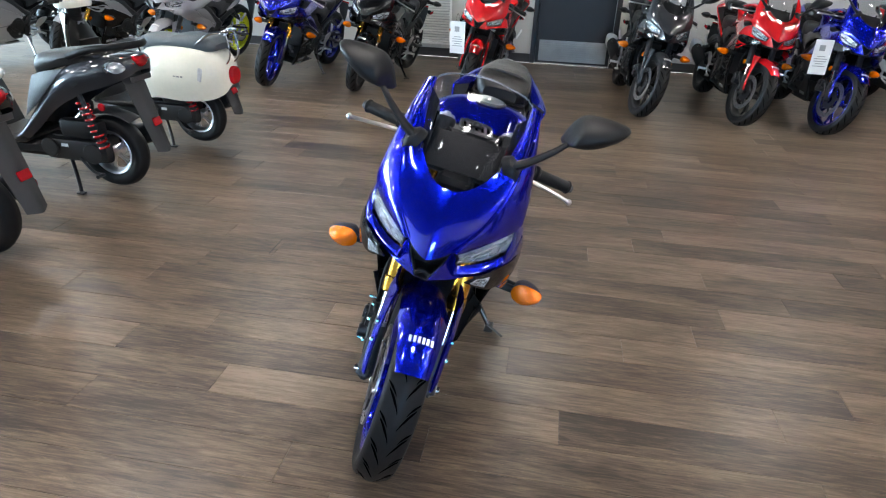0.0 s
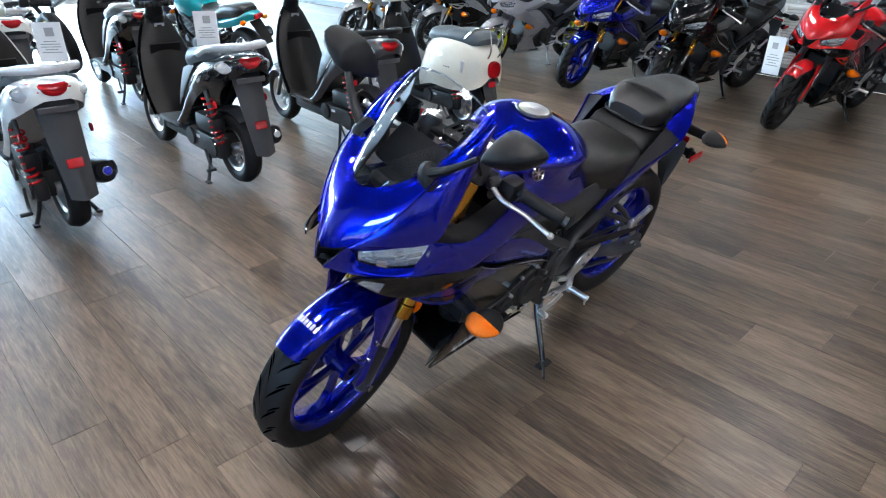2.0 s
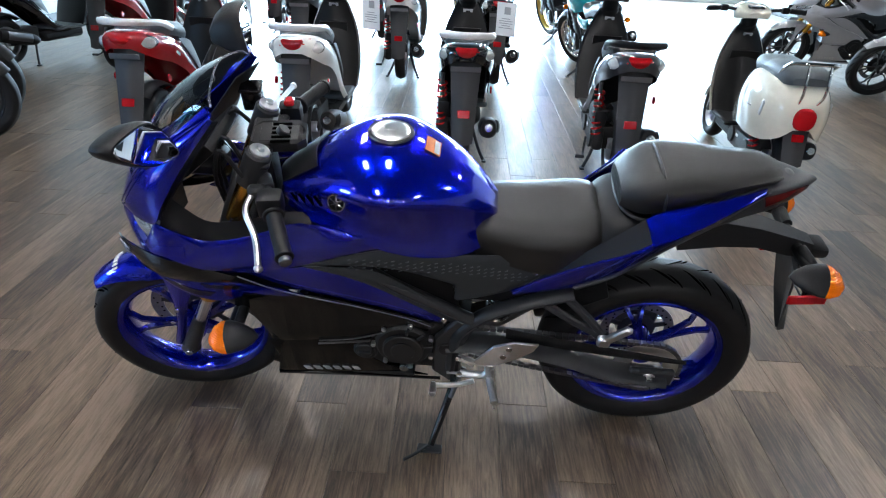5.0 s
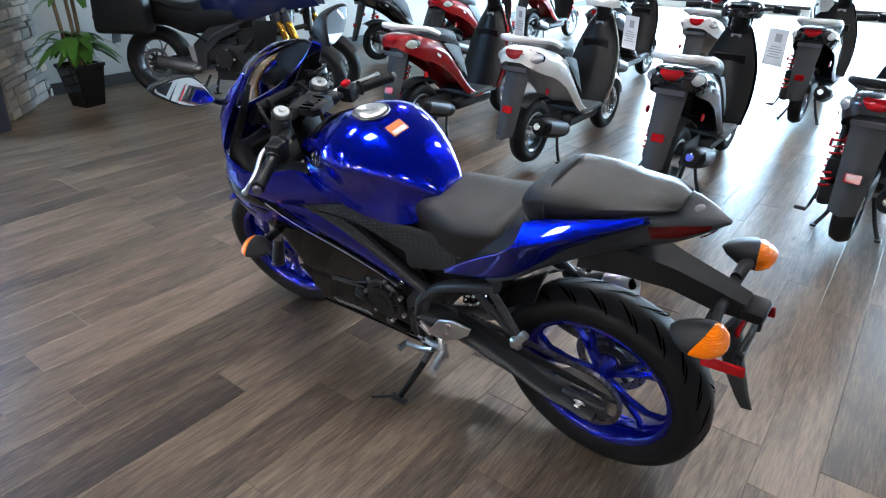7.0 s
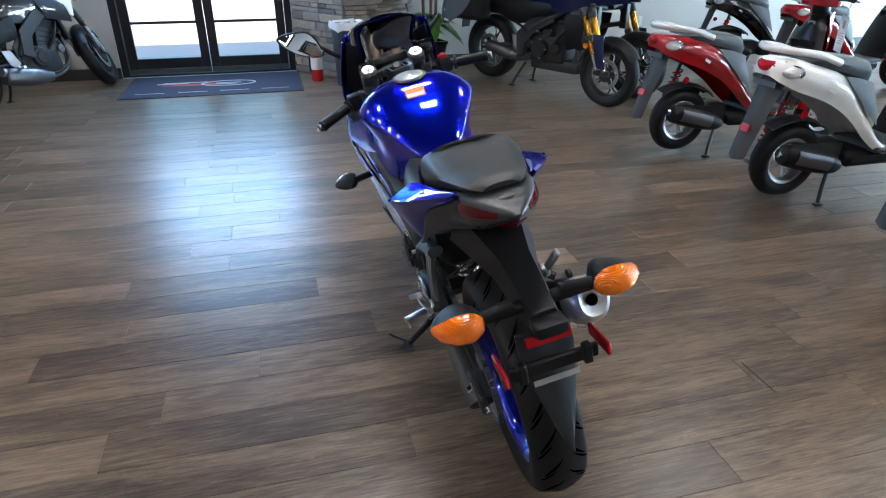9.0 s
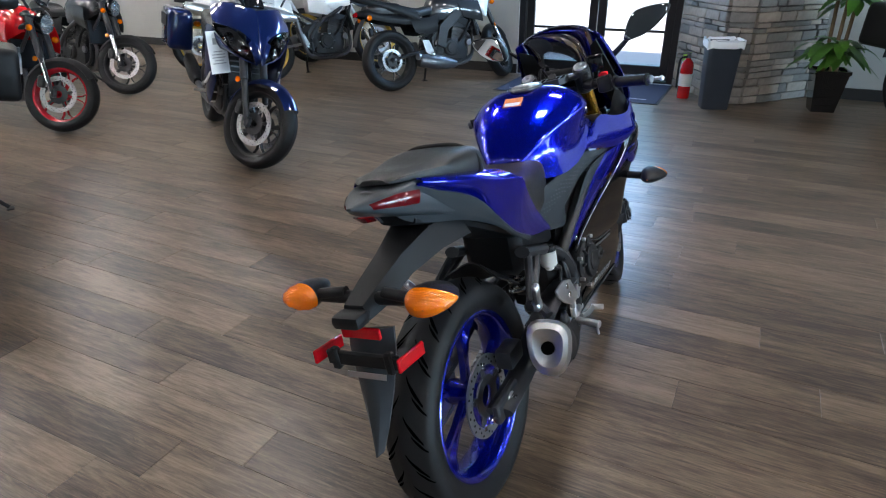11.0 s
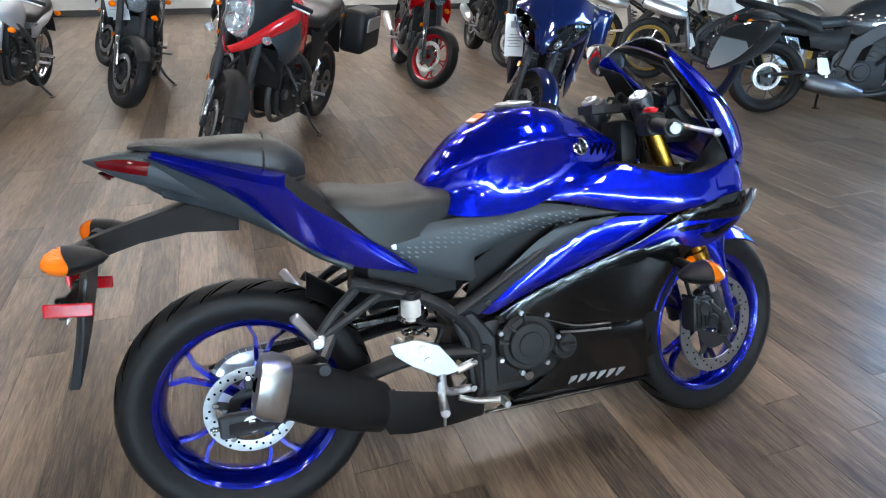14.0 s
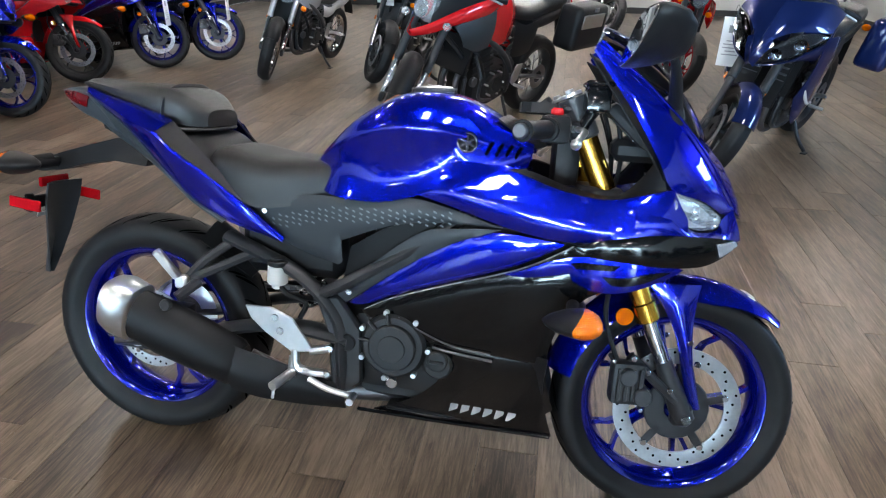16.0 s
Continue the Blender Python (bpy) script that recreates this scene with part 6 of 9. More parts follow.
first = scooter()
first.matrix_world = uv(-2.62, 1.01, 180)
ivory = scooter(True)
ivory.matrix_world = uv(-2.56, 3.86, 176) @ Matrix.Scale(0.94, 4)
recolour(ivory, {"white_paint": M_SC_IVORY})
tagged(ivory, "ivory retro scooter with grey bench seat and chrome rail", "scooter", "scooters in a row")
RED_SET = {"white_paint": M_SC_RED}
BLACK_SET = {"white_paint": M_SC_BLACK}
GREY_SET = {"white_paint": M_SC_GREY, "silver_rail": M_PLASTIC, "grey_seat_vinyl": M_SEAT}
for _u, _v, _yaw, _set, _lab in (
    (-2.53, 0.10, 180, RED_SET, "red step-through scooter with grey seat on its centre stand"),
    (-2.63, 1.97, 180, BLACK_SET, "black step-through scooter with red shock on its centre stand"),
    (-2.58, 2.92, 177, GREY_SET, "dark grey step-through scooter with black seat on its stand"),
    (-5.0, 0.45, 181, GREY_SET, "dark grey scooter in the second row"),
    (-5.0, 1.36, 180, {}, "white scooter in the second row"),
    (-4.95, 2.26, 179, BLACK_SET, "black scooter in the second row"),
    (-4.8, -1.30, 178, RED_SET, "red scooter in the second row"),
    (-4.75, -2.35, 165, BLACK_SET, "black scooter by the wall"),
    (-7.1, -1.6, 180, RED_SET, "red scooter in the third row"),
    (-7.2, -0.4, 182, GREY_SET, "dark grey scooter in the third row"),
    (-7.2, 0.9, 180, BLACK_SET, "black scooter in the third row"),
):
    _c = recolour(copy_thing(first, uv(_u, _v, _yaw)), _set)
    tagged(_c, _lab)
for _u, _v in ((-3.42, 0.13), (-3.45, 1.02), (-3.45, 1.97)):
    price_tag(uv(_u, _v + 0.27, 150, 0.93), w=0.15, h=0.22)


# ---- other motorcycles ----
M_DARK_BLUE = paint("dark_blue_paint", (0.005, 0.013, 0.07), metal=0.4, rough=0.35)
M_GOLD_RIM = mat("gold_rim", (0.62, 0.42, 0.10), rough=0.3, metal=0.8)
M_RED_RIM = paint("red_rim", (0.35, 0.012, 0.02))
M_DARK_RIM = mat("dark_rim", (0.02, 0.02, 0.021), rough=0.4, metal=0.3)
M_TEAL = paint("teal_paint", (0.01, 0.28, 0.33))
M_YELLOW_RIM = paint("yellow_rim", (0.62, 0.66, 0.02))
M_SILVER = paint("silver_paint", (0.42, 0.42, 0.44), metal=0.3, rough=0.35)
M_DARK_GREY = paint("grey_paint", (0.024, 0.025, 0.028), metal=0.3, rough=0.4)


def street_bike(style, colour, rim, label, front_r=0.30, wire=False, gold=False):
    """An upright motorcycle: naked, adventure, tourer, dirt or small; origin under the rear axle."""
    T = thing("motorcycle", label, "motorcycle", "motorcycles on the floor")
    P = lambda name, bm, material, lab="", par=None, smooth=40: part(name, bm, material, par or T, lab, smooth)
    tall = {"naked": 0.0, "adventure": 0.07, "tourer": 0.05, "dirt": 0.10, "small": -0.06}[style]
    WB = {"naked": 1.42, "adventure": 1.56, "tourer": 1.52, "dirt": 1.40, "small": 1.30}[style]
    rr, rw = (0.31, 0.15) if style != "small" else (0.295, 0.11)
    if style == "dirt":
        rr, rw = 0.32, 0.12
    wheel("rear_wheel", T, Matrix.Translation((0, 0, rr)), rr, rw, rr - 0.085, rim, 5, 0.115, -1, False, wire=wire)
    wheel("front_wheel", T, Matrix.Translation((WB, 0, front_r)), front_r, 0.115 if style != "dirt" else 0.09, front_r - 0.075, rim, 5, 0.15, -1, False, 0.15 if style in ("tourer", "adventure") else 0.0, wire)
    fm = M_GOLD if gold else (M_ALU if style in ("small", "dirt") else M_FRAME)
    rake = math.tan(radians(25))
    H = 0.92 + tall
    fx = lambda z: WB - 0.03 - (z - front_r) * rake
    for s in (1, -1):
        y = 0.10 * s
        leg = P("fork_leg", rod((fx(H), y, H), (fx(0.56), y, 0.56), 0.027, 14), fm, "fork tube")
        P("fork_slider", rod((fx(0.56), y, 0.56), (fx(front_r - 0.02), y, front_r - 0.02), 0.021, 14), M_CHROME if not gold and style != "tourer" else M_FRAME, "", leg)
        P("fork_foot", box((0.05, 0.035, 0.07), (fx(front_r) + 0.01, y, front_r), 0.01), M_FRAME, "", leg)
        P("brake_caliper", box((0.06, 0.04, 0.10), (WB - 0.13, 0.09 * s, front_r + 0.08), 0.012), M_FRAME, "", leg)
        bar = P("handlebar", tube([(fx(H) - 0.03, 0.03 * s, H + 0.05), (fx(H) - 0.04, 0.16 * s, H + 0.10), (fx(H) - 0.14, 0.38 * s, H + 0.09)], 0.012, 8), M_FRAME)
        P("grip", rod((fx(H) - 0.09, 0.27 * s, H + 0.098), (fx(H) - 0.145, 0.395 * s, H + 0.09), 0.018, 12), M_PLASTIC, "black grip", bar)
        P("lever", tube([(fx(H) - 0.03, 0.20 * s, H + 0.095), (fx(H) - 0.05, 0.28 * s, H + 0.09), (fx(H) - 0.09, 0.37 * s, H + 0.08)], 0.007, 8), M_ALU, "silver lever", bar)
        if style != "dirt":
            mr = P("mirror", tube([(fx(H) - 0.06, 0.22 * s, H + 0.10), (fx(H) - 0.05, 0.27 * s, H + 0.22), (fx(H) - 0.05, 0.30 * s, H + 0.26)], 0.007, 8), M_FRAME, "black mirror")
            P("mirror_shell", at(blob(smoothed([(-0.01, 0.07, -0.035, 0.04, 0.8), (0.0, 0.075, -0.04, 0.045, 0.8), (0.03, 0.03, -0.015, 0.02, 0.9)], 6), 16), pose(fx(H) - 0.05, 0.32 * s, H + 0.28)), M_PLASTIC, "", mr)
            sgn = P("turn_signal", revolve([(0.002, 0), (0.020, 0.012), (0.026, 0.035), (0.016, 0.055), (0.002, 0.062)], 14, axis_to((fx(0.80) + 0.03, 0.15 * s, 0.78 + tall), (0.3, s, 0))), M_AMBER if style != "adventure" else M_CLEAR, "turn signal")
            P("reflector", rod((fx(0.56) - 0.03, 0.125 * s, 0.55), (fx(0.56) - 0.03, 0.131 * s, 0.55), 0.02, 12), M_AMBER, "amber reflector", leg)
            P("turn_signal", revolve([(0.002, 0), (0.020, 0.012), (0.026, 0.035), (0.016, 0.055), (0.002, 0.062)], 14, axis_to((-0.22, 0.09 * s, 0.74 + tall), (-0.2, s, 0))), M_AMBER, "rear turn signal")
    P("triple_clamp", box((0.09, 0.26, 0.03), (fx(H - 0.03), 0, H - 0.03), 0.008), M_FRAME)
    P("gauge", at(box((0.03, 0.13, 0.08), (0, 0, 0), 0.01), pose(fx(H) + 0.06, 0, H + 0.10, 0, -50, 0)), M_DISPLAY, "dark instrument")
    # fender
    rows = []
    high = style == "dirt"
    rad_ = front_r + (0.018 if not high else 0.20)
    a0, a1 = (35, 160) if not high else (50, 125)
    for k in range(13):
        a = radians(a0 + (a1 - a0) * k / 12)
        rows.append([Vector((WB, 0, front_r)) + Vector(((rad_ - 0.045 * abs(b) ** 2.4) * math.cos(a), 0.068 * b, (rad_ - 0.045 * abs(b) ** 2.4) * math.sin(a))) for b in [-1 + 0.25 * j for j in range(9)]])
    f = skin(bmesh.new(), rows)
    bmesh.ops.recalc_face_normals(f, faces=f.faces)
    bmesh.ops.solidify(f, geom=f.faces[:], thickness=0.004)
    P("front_fender", f, M_PLASTIC if style in ("naked", "adventure", "small") else colour, "front fender")
    # engine and frame
    eng = P("engine", join(box((0.36, 0.26, 0.24), (0.72, 0, 0.36), 0.04, seg=2), at(box((0.20, 0.24, 0.26), (0, 0, 0), 0.02, seg=2), pose(0.84, 0, 0.56, 0, 16, 0)), box((0.22, 0.22, 0.16), (0.52, 0, 0.40), 0.03)), M_CAST, "dark engine block")
    for s in (1, -1):
        P("engine_cover", join(rod((0.68, 0.12 * s, 0.38), (0.68, 0.165 * s, 0.38), 0.085, 24), rod((0.68, 0.16 * s, 0.38), (0.68, 0.175 * s, 0.38), 0.055, 24), rod((0.54, 0.10 * s, 0.37), (0.54, 0.14 * s, 0.37), 0.05, 18)), M_CAST, "round engine cover", eng)
        for k in range(6):
            a = 2 * math.pi * k / 6
            P("bolt", rod((0.68 + 0.092 * math.cos(a), 0.125 * s, 0.38 + 0.092 * math.sin(a)), (0.68 + 0.092 * math.cos(a), 0.168 * s, 0.38 + 0.092 * math.sin(a)), 0.007, 6), M_ALU, "", eng)
        P("throttle_body", box((0.07, 0.04, 0.05), (0.70, 0.135 * s, 0.62), 0.008), M_STEEL, "", eng)
        P("water_pump", rod((0.92, 0.12 * s, 0.42), (0.92, 0.15 * s, 0.42), 0.035, 16), M_STEEL, "", eng)
        P("coolant_hose", tube([(1.00, 0.10 * s, 0.66), (0.93, 0.15 * s, 0.60), (0.86, 0.15 * s, 0.50), (0.80, 0.13 * s, 0.44)], 0.014, 8), M_PLASTIC, "", eng)
        P("engine_bracket", plate([(0.46, 0.50), (0.56, 0.60), (0.70, 0.60), (0.60, 0.52), (0.56, 0.40), (0.52, 0.30), (0.46, 0.30)], 0.128 * s, 0.012 * s, 0.003), M_FRAME, "", eng)
        for k in range(4):
            P("cooling_fin", at(box((0.22, 0.012, 0.006), (0, 0.125 * s, -0.07 + 0.045 * k), 0), pose(0.84, 0, 0.56, 0, 16, 0)), M_STEEL if style == "small" else M_CAST, "", eng, 0)
        P("frame_tube", tube([(fx(0.82 + tall) - 0.06, 0.05 * s, 0.84 + tall * 0.6), (0.92, 0.14 * s, 0.74), (0.66, 0.15 * s, 0.60), (0.50, 0.14 * s, 0.44), (0.50, 0.12 * s, 0.28)], 0.022, 10), M_FRAME, "black frame tube")
        P("down_tube", tube([(fx(0.82) - 0.05, 0.04 * s, 0.80), (1.00, 0.10 * s, 0.55), (0.97, 0.11 * s, 0.30), (0.70, 0.10 * s, 0.22), (0.50, 0.10 * s, 0.26)], 0.016, 8), M_FRAME)
        P("subframe", tube([(0.56, 0.12 * s, 0.60), (0.20, 0.11 * s, 0.70 + tall), (-0.16, 0.08 * s, 0.76 + tall)], 0.015, 8), M_FRAME)
        P("swingarm", tube([(0.50, 0.11 * s, 0.38), (0.25, 0.115 * s, 0.36), (-0.03, 0.115 * s, rr)], 0.026, 10, flat=0.6), M_ALU if style in ("dirt", "small") else M_FRAME, "swingarm")
        P("axle_nut", rod((0, 0.115 * s, rr), (0, 0.145 * s, rr), 0.014, 6), M_CHROME)
        pg = P("footpeg", rod((0.42, 0.15 * s, 0.33), (0.41, 0.24 * s, 0.33), 0.012, 8), M_ALU, "footpeg")
        P("heel_plate", plate([(0.34, 0.48), (0.42, 0.48), (0.47, 0.36), (0.42, 0.32), (0.37, 0.36)], 0.135 * s, 0.008 * s, 0.002), M_DISC if style != "tourer" else M_STEEL, "", pg)
        P("header_pipe", tube([(0.92, 0.05 * s, 0.55), (1.02, 0.06 * s, 0.42), (0.96, 0.06 * s, 0.24), (0.72, 0.05 * s, 0.20), (0.50, -0.06, 0.22)], 0.02, 10), M_STEEL, "steel header pipe")
    P("radiator", box((0.035, 0.30, 0.24), (1.02, 0, 0.60), 0.006, Matrix.Rotation(radians(-14), 4, "Y")), M_PLASTIC, "black radiator")
    mu = P("muffler", at(blob(smoothed([(-0.24, 0.040, -0.045, 0.045, 0.8), (-0.20, 0.048, -0.056, 0.056, 0.8), (0.08, 0.052, -0.060, 0.060, 0.8), (0.22, 0.030, -0.032, 0.032, 0.9)], 12), 18), pose(0.12, -0.20, 0.44 if style != "dirt" else 0.70, 0, 16, 0)), M_PLASTIC if style not in ("dirt", "naked") else M_ALU, "muffler")
    P("muffler_tip", rod((-0.105, -0.20, 0.505 if style != "dirt" else 0.765), (-0.13, -0.20, 0.512 if style != "dirt" else 0.772), 0.026, 14), M_CHROME, "", mu)
    P("link_pipe", tube([(0.33, -0.20, 0.38 if style != "dirt" else 0.64), (0.42, -0.15, 0.28), (0.55, -0.08, 0.22)], 0.022, 10), M_STEEL, "", mu)
    P("sprocket", revolve([(0.05, 0.088), (0.098, 0.089), (0.098, 0.094), (0.05, 0.095), (0.05, 0.088)], 30, Matrix.Translation((0, 0, rr))), M_STEEL, "sprocket")
    P("shock", tube([(0.42 + 0.03 * math.cos(k * 0.9), 0.03 * math.sin(k * 0.9), 0.38 + 0.006 * k) for k in range(40)], 0.007, 6, 110), M_RED_SPRING if style == "adventure" else M_STEEL, "shock spring")
    # tank, seat, tail
    t = tall
    if style == "dirt":
        P("fuel_tank", half_loft(smoothed([(0.55, 0.07, 0.72, 0.86 + t), (0.70, 0.12, 0.68, 0.92 + t), (0.86, 0.13, 0.66, 0.93 + t), (0.98, 0.09, 0.74, 0.88 + t)], 14), 0.5, 12), colour, "slim fuel tank")
        P("seat", half_loft(smoothed([(-0.20, 0.06, 0.84 + t, 0.88 + t), (-0.10, 0.08, 0.80 + t, 0.90 + t), (0.25, 0.085, 0.77 + t, 0.875 + t), (0.55, 0.075, 0.78 + t, 0.89 + t)], 14), 0.6), M_SEAT, "slim black seat")
        P("rear_fender", shell([(0.15, -0.09, 0.80 + t), (-0.15, -0.085, 0.84 + t), (-0.45, -0.06, 0.90 + t)], [(0.15, 0.09, 0.80 + t), (-0.15, 0.085, 0.84 + t), (-0.45, 0.06, 0.90 + t)], 12, 6, 0.03, 0.005, 0, direct=(0, 0, 1)), colour, "rear fender")
        for s in (1, -1):
            P("side_plate", shell([(0.0, 0.10 * s, 0.80 + t), (0.30, 0.12 * s, 0.82 + t)], [(0.05, 0.11 * s, 0.58 + t), (0.34, 0.13 * s, 0.60 + t)], 8, 4, 0.01, 0.004, 0.003), colour, "side number plate")
            P("shroud", shell([(0.66, 0.13 * s, 0.82 + t), (0.98, 0.17 * s, 0.90 + t)], [(0.80, 0.14 * s, 0.62 + t), (1.04, 0.17 * s, 0.66 + t)], 8, 4, 0.015, 0.004, 0.003), colour, "radiator shroud")
        P("front_plate", shell([(fx(H) + 0.10, -0.09, H + 0.12), (fx(H) + 0.10, 0.09, H + 0.12)], [(fx(0.78) + 0.08, -0.07, 0.80 + t), (fx(0.78) + 0.08, 0.07, 0.80 + t)], 8, 5, 0.03, 0.004, 0, direct=(1, 0, 0)), colour, "front mask")
        P("head_lamp", revolve([(0.001, 0.02), (0.06, 0.012), (0.07, 0.0), (0.06, -0.03)], 18, axis_to((fx(0.9) + 0.10, 0, 0.96 + t), (1, 0, 0.0))), M_CLEAR, "headlamp")
    else:
        P("fuel_tank", half_loft(smoothed([(0.50, 0.09, 0.70, 0.82 + t), (0.58, 0.13, 0.68, 0.92 + t), (0.74, 0.17, 0.66, 0.99 + t), (0.90, 0.175, 0.68, 0.99 + t), (1.02, 0.13, 0.74, 0.93 + t), (1.06, 0.08, 0.78, 0.88 + t)], 20), 0.5, 14), colour, "painted fuel tank")
        P("filler_cap", rod((0.84, 0, 0.99 + t), (0.84, 0, 1.002 + t), 0.04, 20), M_ALU, "filler cap")
        P("seat", half_loft(smoothed([(-0.22, 0.07, 0.80 + t, 0.86 + t), (-0.12, 0.11, 0.78 + t, 0.885 + t), (0.10, 0.125, 0.76 + t, 0.875 + t), (0.18, 0.13, 0.75 + t, 0.84 + t), (0.34, 0.13, 0.72 + t, 0.815 + t), (0.52, 0.10, 0.74 + t, 0.835 + t)], 20), 0.65), M_SEAT, "stepped black seat")
        P("tail", half_loft(smoothed([(-0.32, 0.04, 0.77 + t, 0.81 + t), (-0.22, 0.09, 0.74 + t, 0.83 + t), (0.0, 0.12, 0.68 + t, 0.78 + t), (0.30, 0.13, 0.64 + t, 0.73 + t)], 12), 0.6), M_PLASTIC if style != "small" else colour, "tail cover")
        P("tail_light", box((0.02, 0.10, 0.045), (-0.325, 0, 0.785 + t), 0.01), M_RED_LENS, "red tail light")
        P("plate_holder", shell([(-0.24, -0.06, 0.74 + t), (-0.24, 0.06, 0.74 + t)], [(-0.38, -0.05, 0.48), (-0.38, 0.05, 0.48)], 6, 6, 0.02, 0.006, 0, direct=(-1, 0, 0)), M_PLASTIC, "black plate holder")
        for s in (1, -1):
            P("side_cover", shell([(0.22, 0.125 * s, 0.72 + t), (0.40, 0.14 * s, 0.70 + t), (0.56, 0.145 * s, 0.74 + t)], [(0.28, 0.13 * s, 0.56), (0.42, 0.14 * s, 0.54), (0.54, 0.145 * s, 0.56)], 8, 4, 0.012, 0.004, 0.003), M_PLASTIC if style != "small" else colour, "side cover")
    if style in ("naked", "small"):
        P("head_lamp", revolve([(0.001, 0.045), (0.06, 0.035), (0.082, 0.010)], 24, axis_to((fx(0.84) + 0.07, 0, 0.86 + t), (1, 0, -0.06))), M_CLEAR, "round headlamp lens")
        P("lamp_shell", revolve([(0.082, 0.012), (0.088, 0.0), (0.080, -0.05), (0.03, -0.09)], 24, axis_to((fx(0.84) + 0.07, 0, 0.86 + t), (1, 0, -0.06))), M_CHROME if style == "small" else M_BLACK_GLOSS, "lamp shell")
        if style == "naked":
            for s in (1, -1):
                P("shroud", shell([(0.78, 0.18 * s, 0.86 + t), (1.05, 0.20 * s, 0.84 + t)], [(0.86, 0.18 * s, 0.68), (1.10, 0.20 * s, 0.62)], 8, 4, 0.02, 0.004, 0.004), colour, "tank shroud")
    if style == "adventure":
        for s in (1, -1):
            P("beak_side", shell([(1.50, 0.012 * s, 0.80), (1.39, 0.075 * s, 0.845), (1.22, 0.155 * s, 0.935), (1.02, 0.205 * s, 0.995), (0.88, 0.19 * s, 1.00)], [(1.47, 0.008 * s, 0.755), (1.37, 0.085 * s, 0.785), (1.20, 0.17 * s, 0.855), (1.00, 0.21 * s, 0.90), (0.88, 0.195 * s, 0.92)], 20, 5, 0.012, 0.005, 0.004), colour, "red front side panel")
            P("lower_side", shell([(0.88, 0.195 * s, 0.915), (1.05, 0.205 * s, 0.89), (1.24, 0.15 * s, 0.835)], [(0.90, 0.19 * s, 0.68), (1.02, 0.185 * s, 0.66), (1.14, 0.17 * s, 0.70)], 10, 4, 0.02, 0.004, 0.003), M_GREY_PLASTIC, "grey side panel")
            P("mask_side", shell([(1.08, 0.15 * s, 1.18), (1.20, 0.11 * s, 1.15), (1.28, 0.03 * s, 1.12)], [(1.02, 0.205 * s, 0.998), (1.22, 0.155 * s, 0.938), (1.39, 0.075 * s, 0.848)], 12, 5, 0.012, 0.004, 0.003, direct=(0.7, 0.6 * s, 0.2)), M_PLASTIC, "black nose mask")
        hl = P("head_lamp", at(blob(smoothed([(0.035, 0.04, -0.07, 0.07, 0.8), (0.022, 0.075, -0.115, 0.115, 0.8), (-0.05, 0.085, -0.125, 0.13, 0.8)], 8), 20), pose(1.352, 0, 0.965, 0, -24, 0)), M_CLEAR, "tall clear twin headlamp")
        for dz in (0.055, -0.05):
            P("reflector", revolve([(0.001, -0.01), (0.034, 0.0), (0.056, 0.026)], 18, axis_to((1.36 - dz * 0.42, 0, 0.965 + dz), (1, 0, 0.25))), M_CHROME, "", hl)
        P("screen_base", shell([(1.20, -0.11, 1.15), (1.285, 0, 1.125), (1.20, 0.11, 1.15)], [(1.33, -0.06, 1.06), (1.345, 0, 1.06), (1.33, 0.06, 1.06)], 10, 3, 0, 0.004, 0, direct=(1, 0, 0)), M_PLASTIC, "black screen base")
        P("windscreen", shell([(1.04, -0.13, 1.36 + t), (1.06, 0, 1.39 + t), (1.04, 0.13, 1.36 + t)], [(1.20, -0.12, 1.14), (1.28, 0, 1.12), (1.20, 0.12, 1.14)], 12, 6, 0.02, 0, 0, direct=(1, 0, 0)), M_SCREEN, "tall tinted windscreen").visible_shadow = False
    if style == "tourer":
        t = tall - 0.13
        for s in (1, -1):
            P("fairing_side", shell([(1.22, 0.262 * s, 0.97 + t), (1.04, 0.275 * s, 0.97 + t), (0.86, 0.235 * s, 0.93 + t), (0.70, 0.19 * s, 0.88 + t)], [(1.14, 0.215 * s, 0.52), (1.02, 0.225 * s, 0.36), (0.88, 0.22 * s, 0.33), (0.74, 0.18 * s, 0.50)], 18, 10, 0.02, 0.005, 0.006), colour, "large painted fairing side")
            P("side_vent", shell([(1.17, 0.268 * s, 0.80), (1.02, 0.280 * s, 0.84)], [(1.13, 0.258 * s, 0.66), (1.04, 0.268 * s, 0.66)], 8, 4, 0.004, 0.004, 0.002), M_PLASTIC, "black side vent")
            P("fairing_trim", tube([(1.15, 0.228 * s, 0.62), (1.04, 0.258 * s, 0.50), (0.90, 0.250 * s, 0.47)], 0.010, 8), M_RAIL, "silver trim strip")
            P("nose_side", shell([(1.33, 0.0, 1.11 + t), (1.27, 0.10 * s, 1.125 + t), (1.17, 0.19 * s, 1.13 + t), (1.06, 0.25 * s, 1.09 + t)], [(1.52, 0.0, 0.80 + t), (1.44, 0.055 * s, 0.925 + t), (1.36, 0.145 * s, 0.985 + t), (1.21, 0.262 * s, 1.00 + t)], 18, 8, 0.010, 0.005, 0.003, direct=(0.8, 0.3 * s, 0.5)), colour, "painted nose cowl")
            P("nose_keel", shell([(1.445, 0.05 * s, 0.925 + t), (1.49, 0.022 * s, 0.86 + t), (1.515, 0.0, 0.80 + t)], [(1.455, 0.075 * s, 0.905 + t), (1.49, 0.045 * s, 0.83 + t), (1.47, 0.02 * s, 0.765 + t)], 8, 3, 0, 0.004, 0, direct=(1, 0, 0)), colour, "")
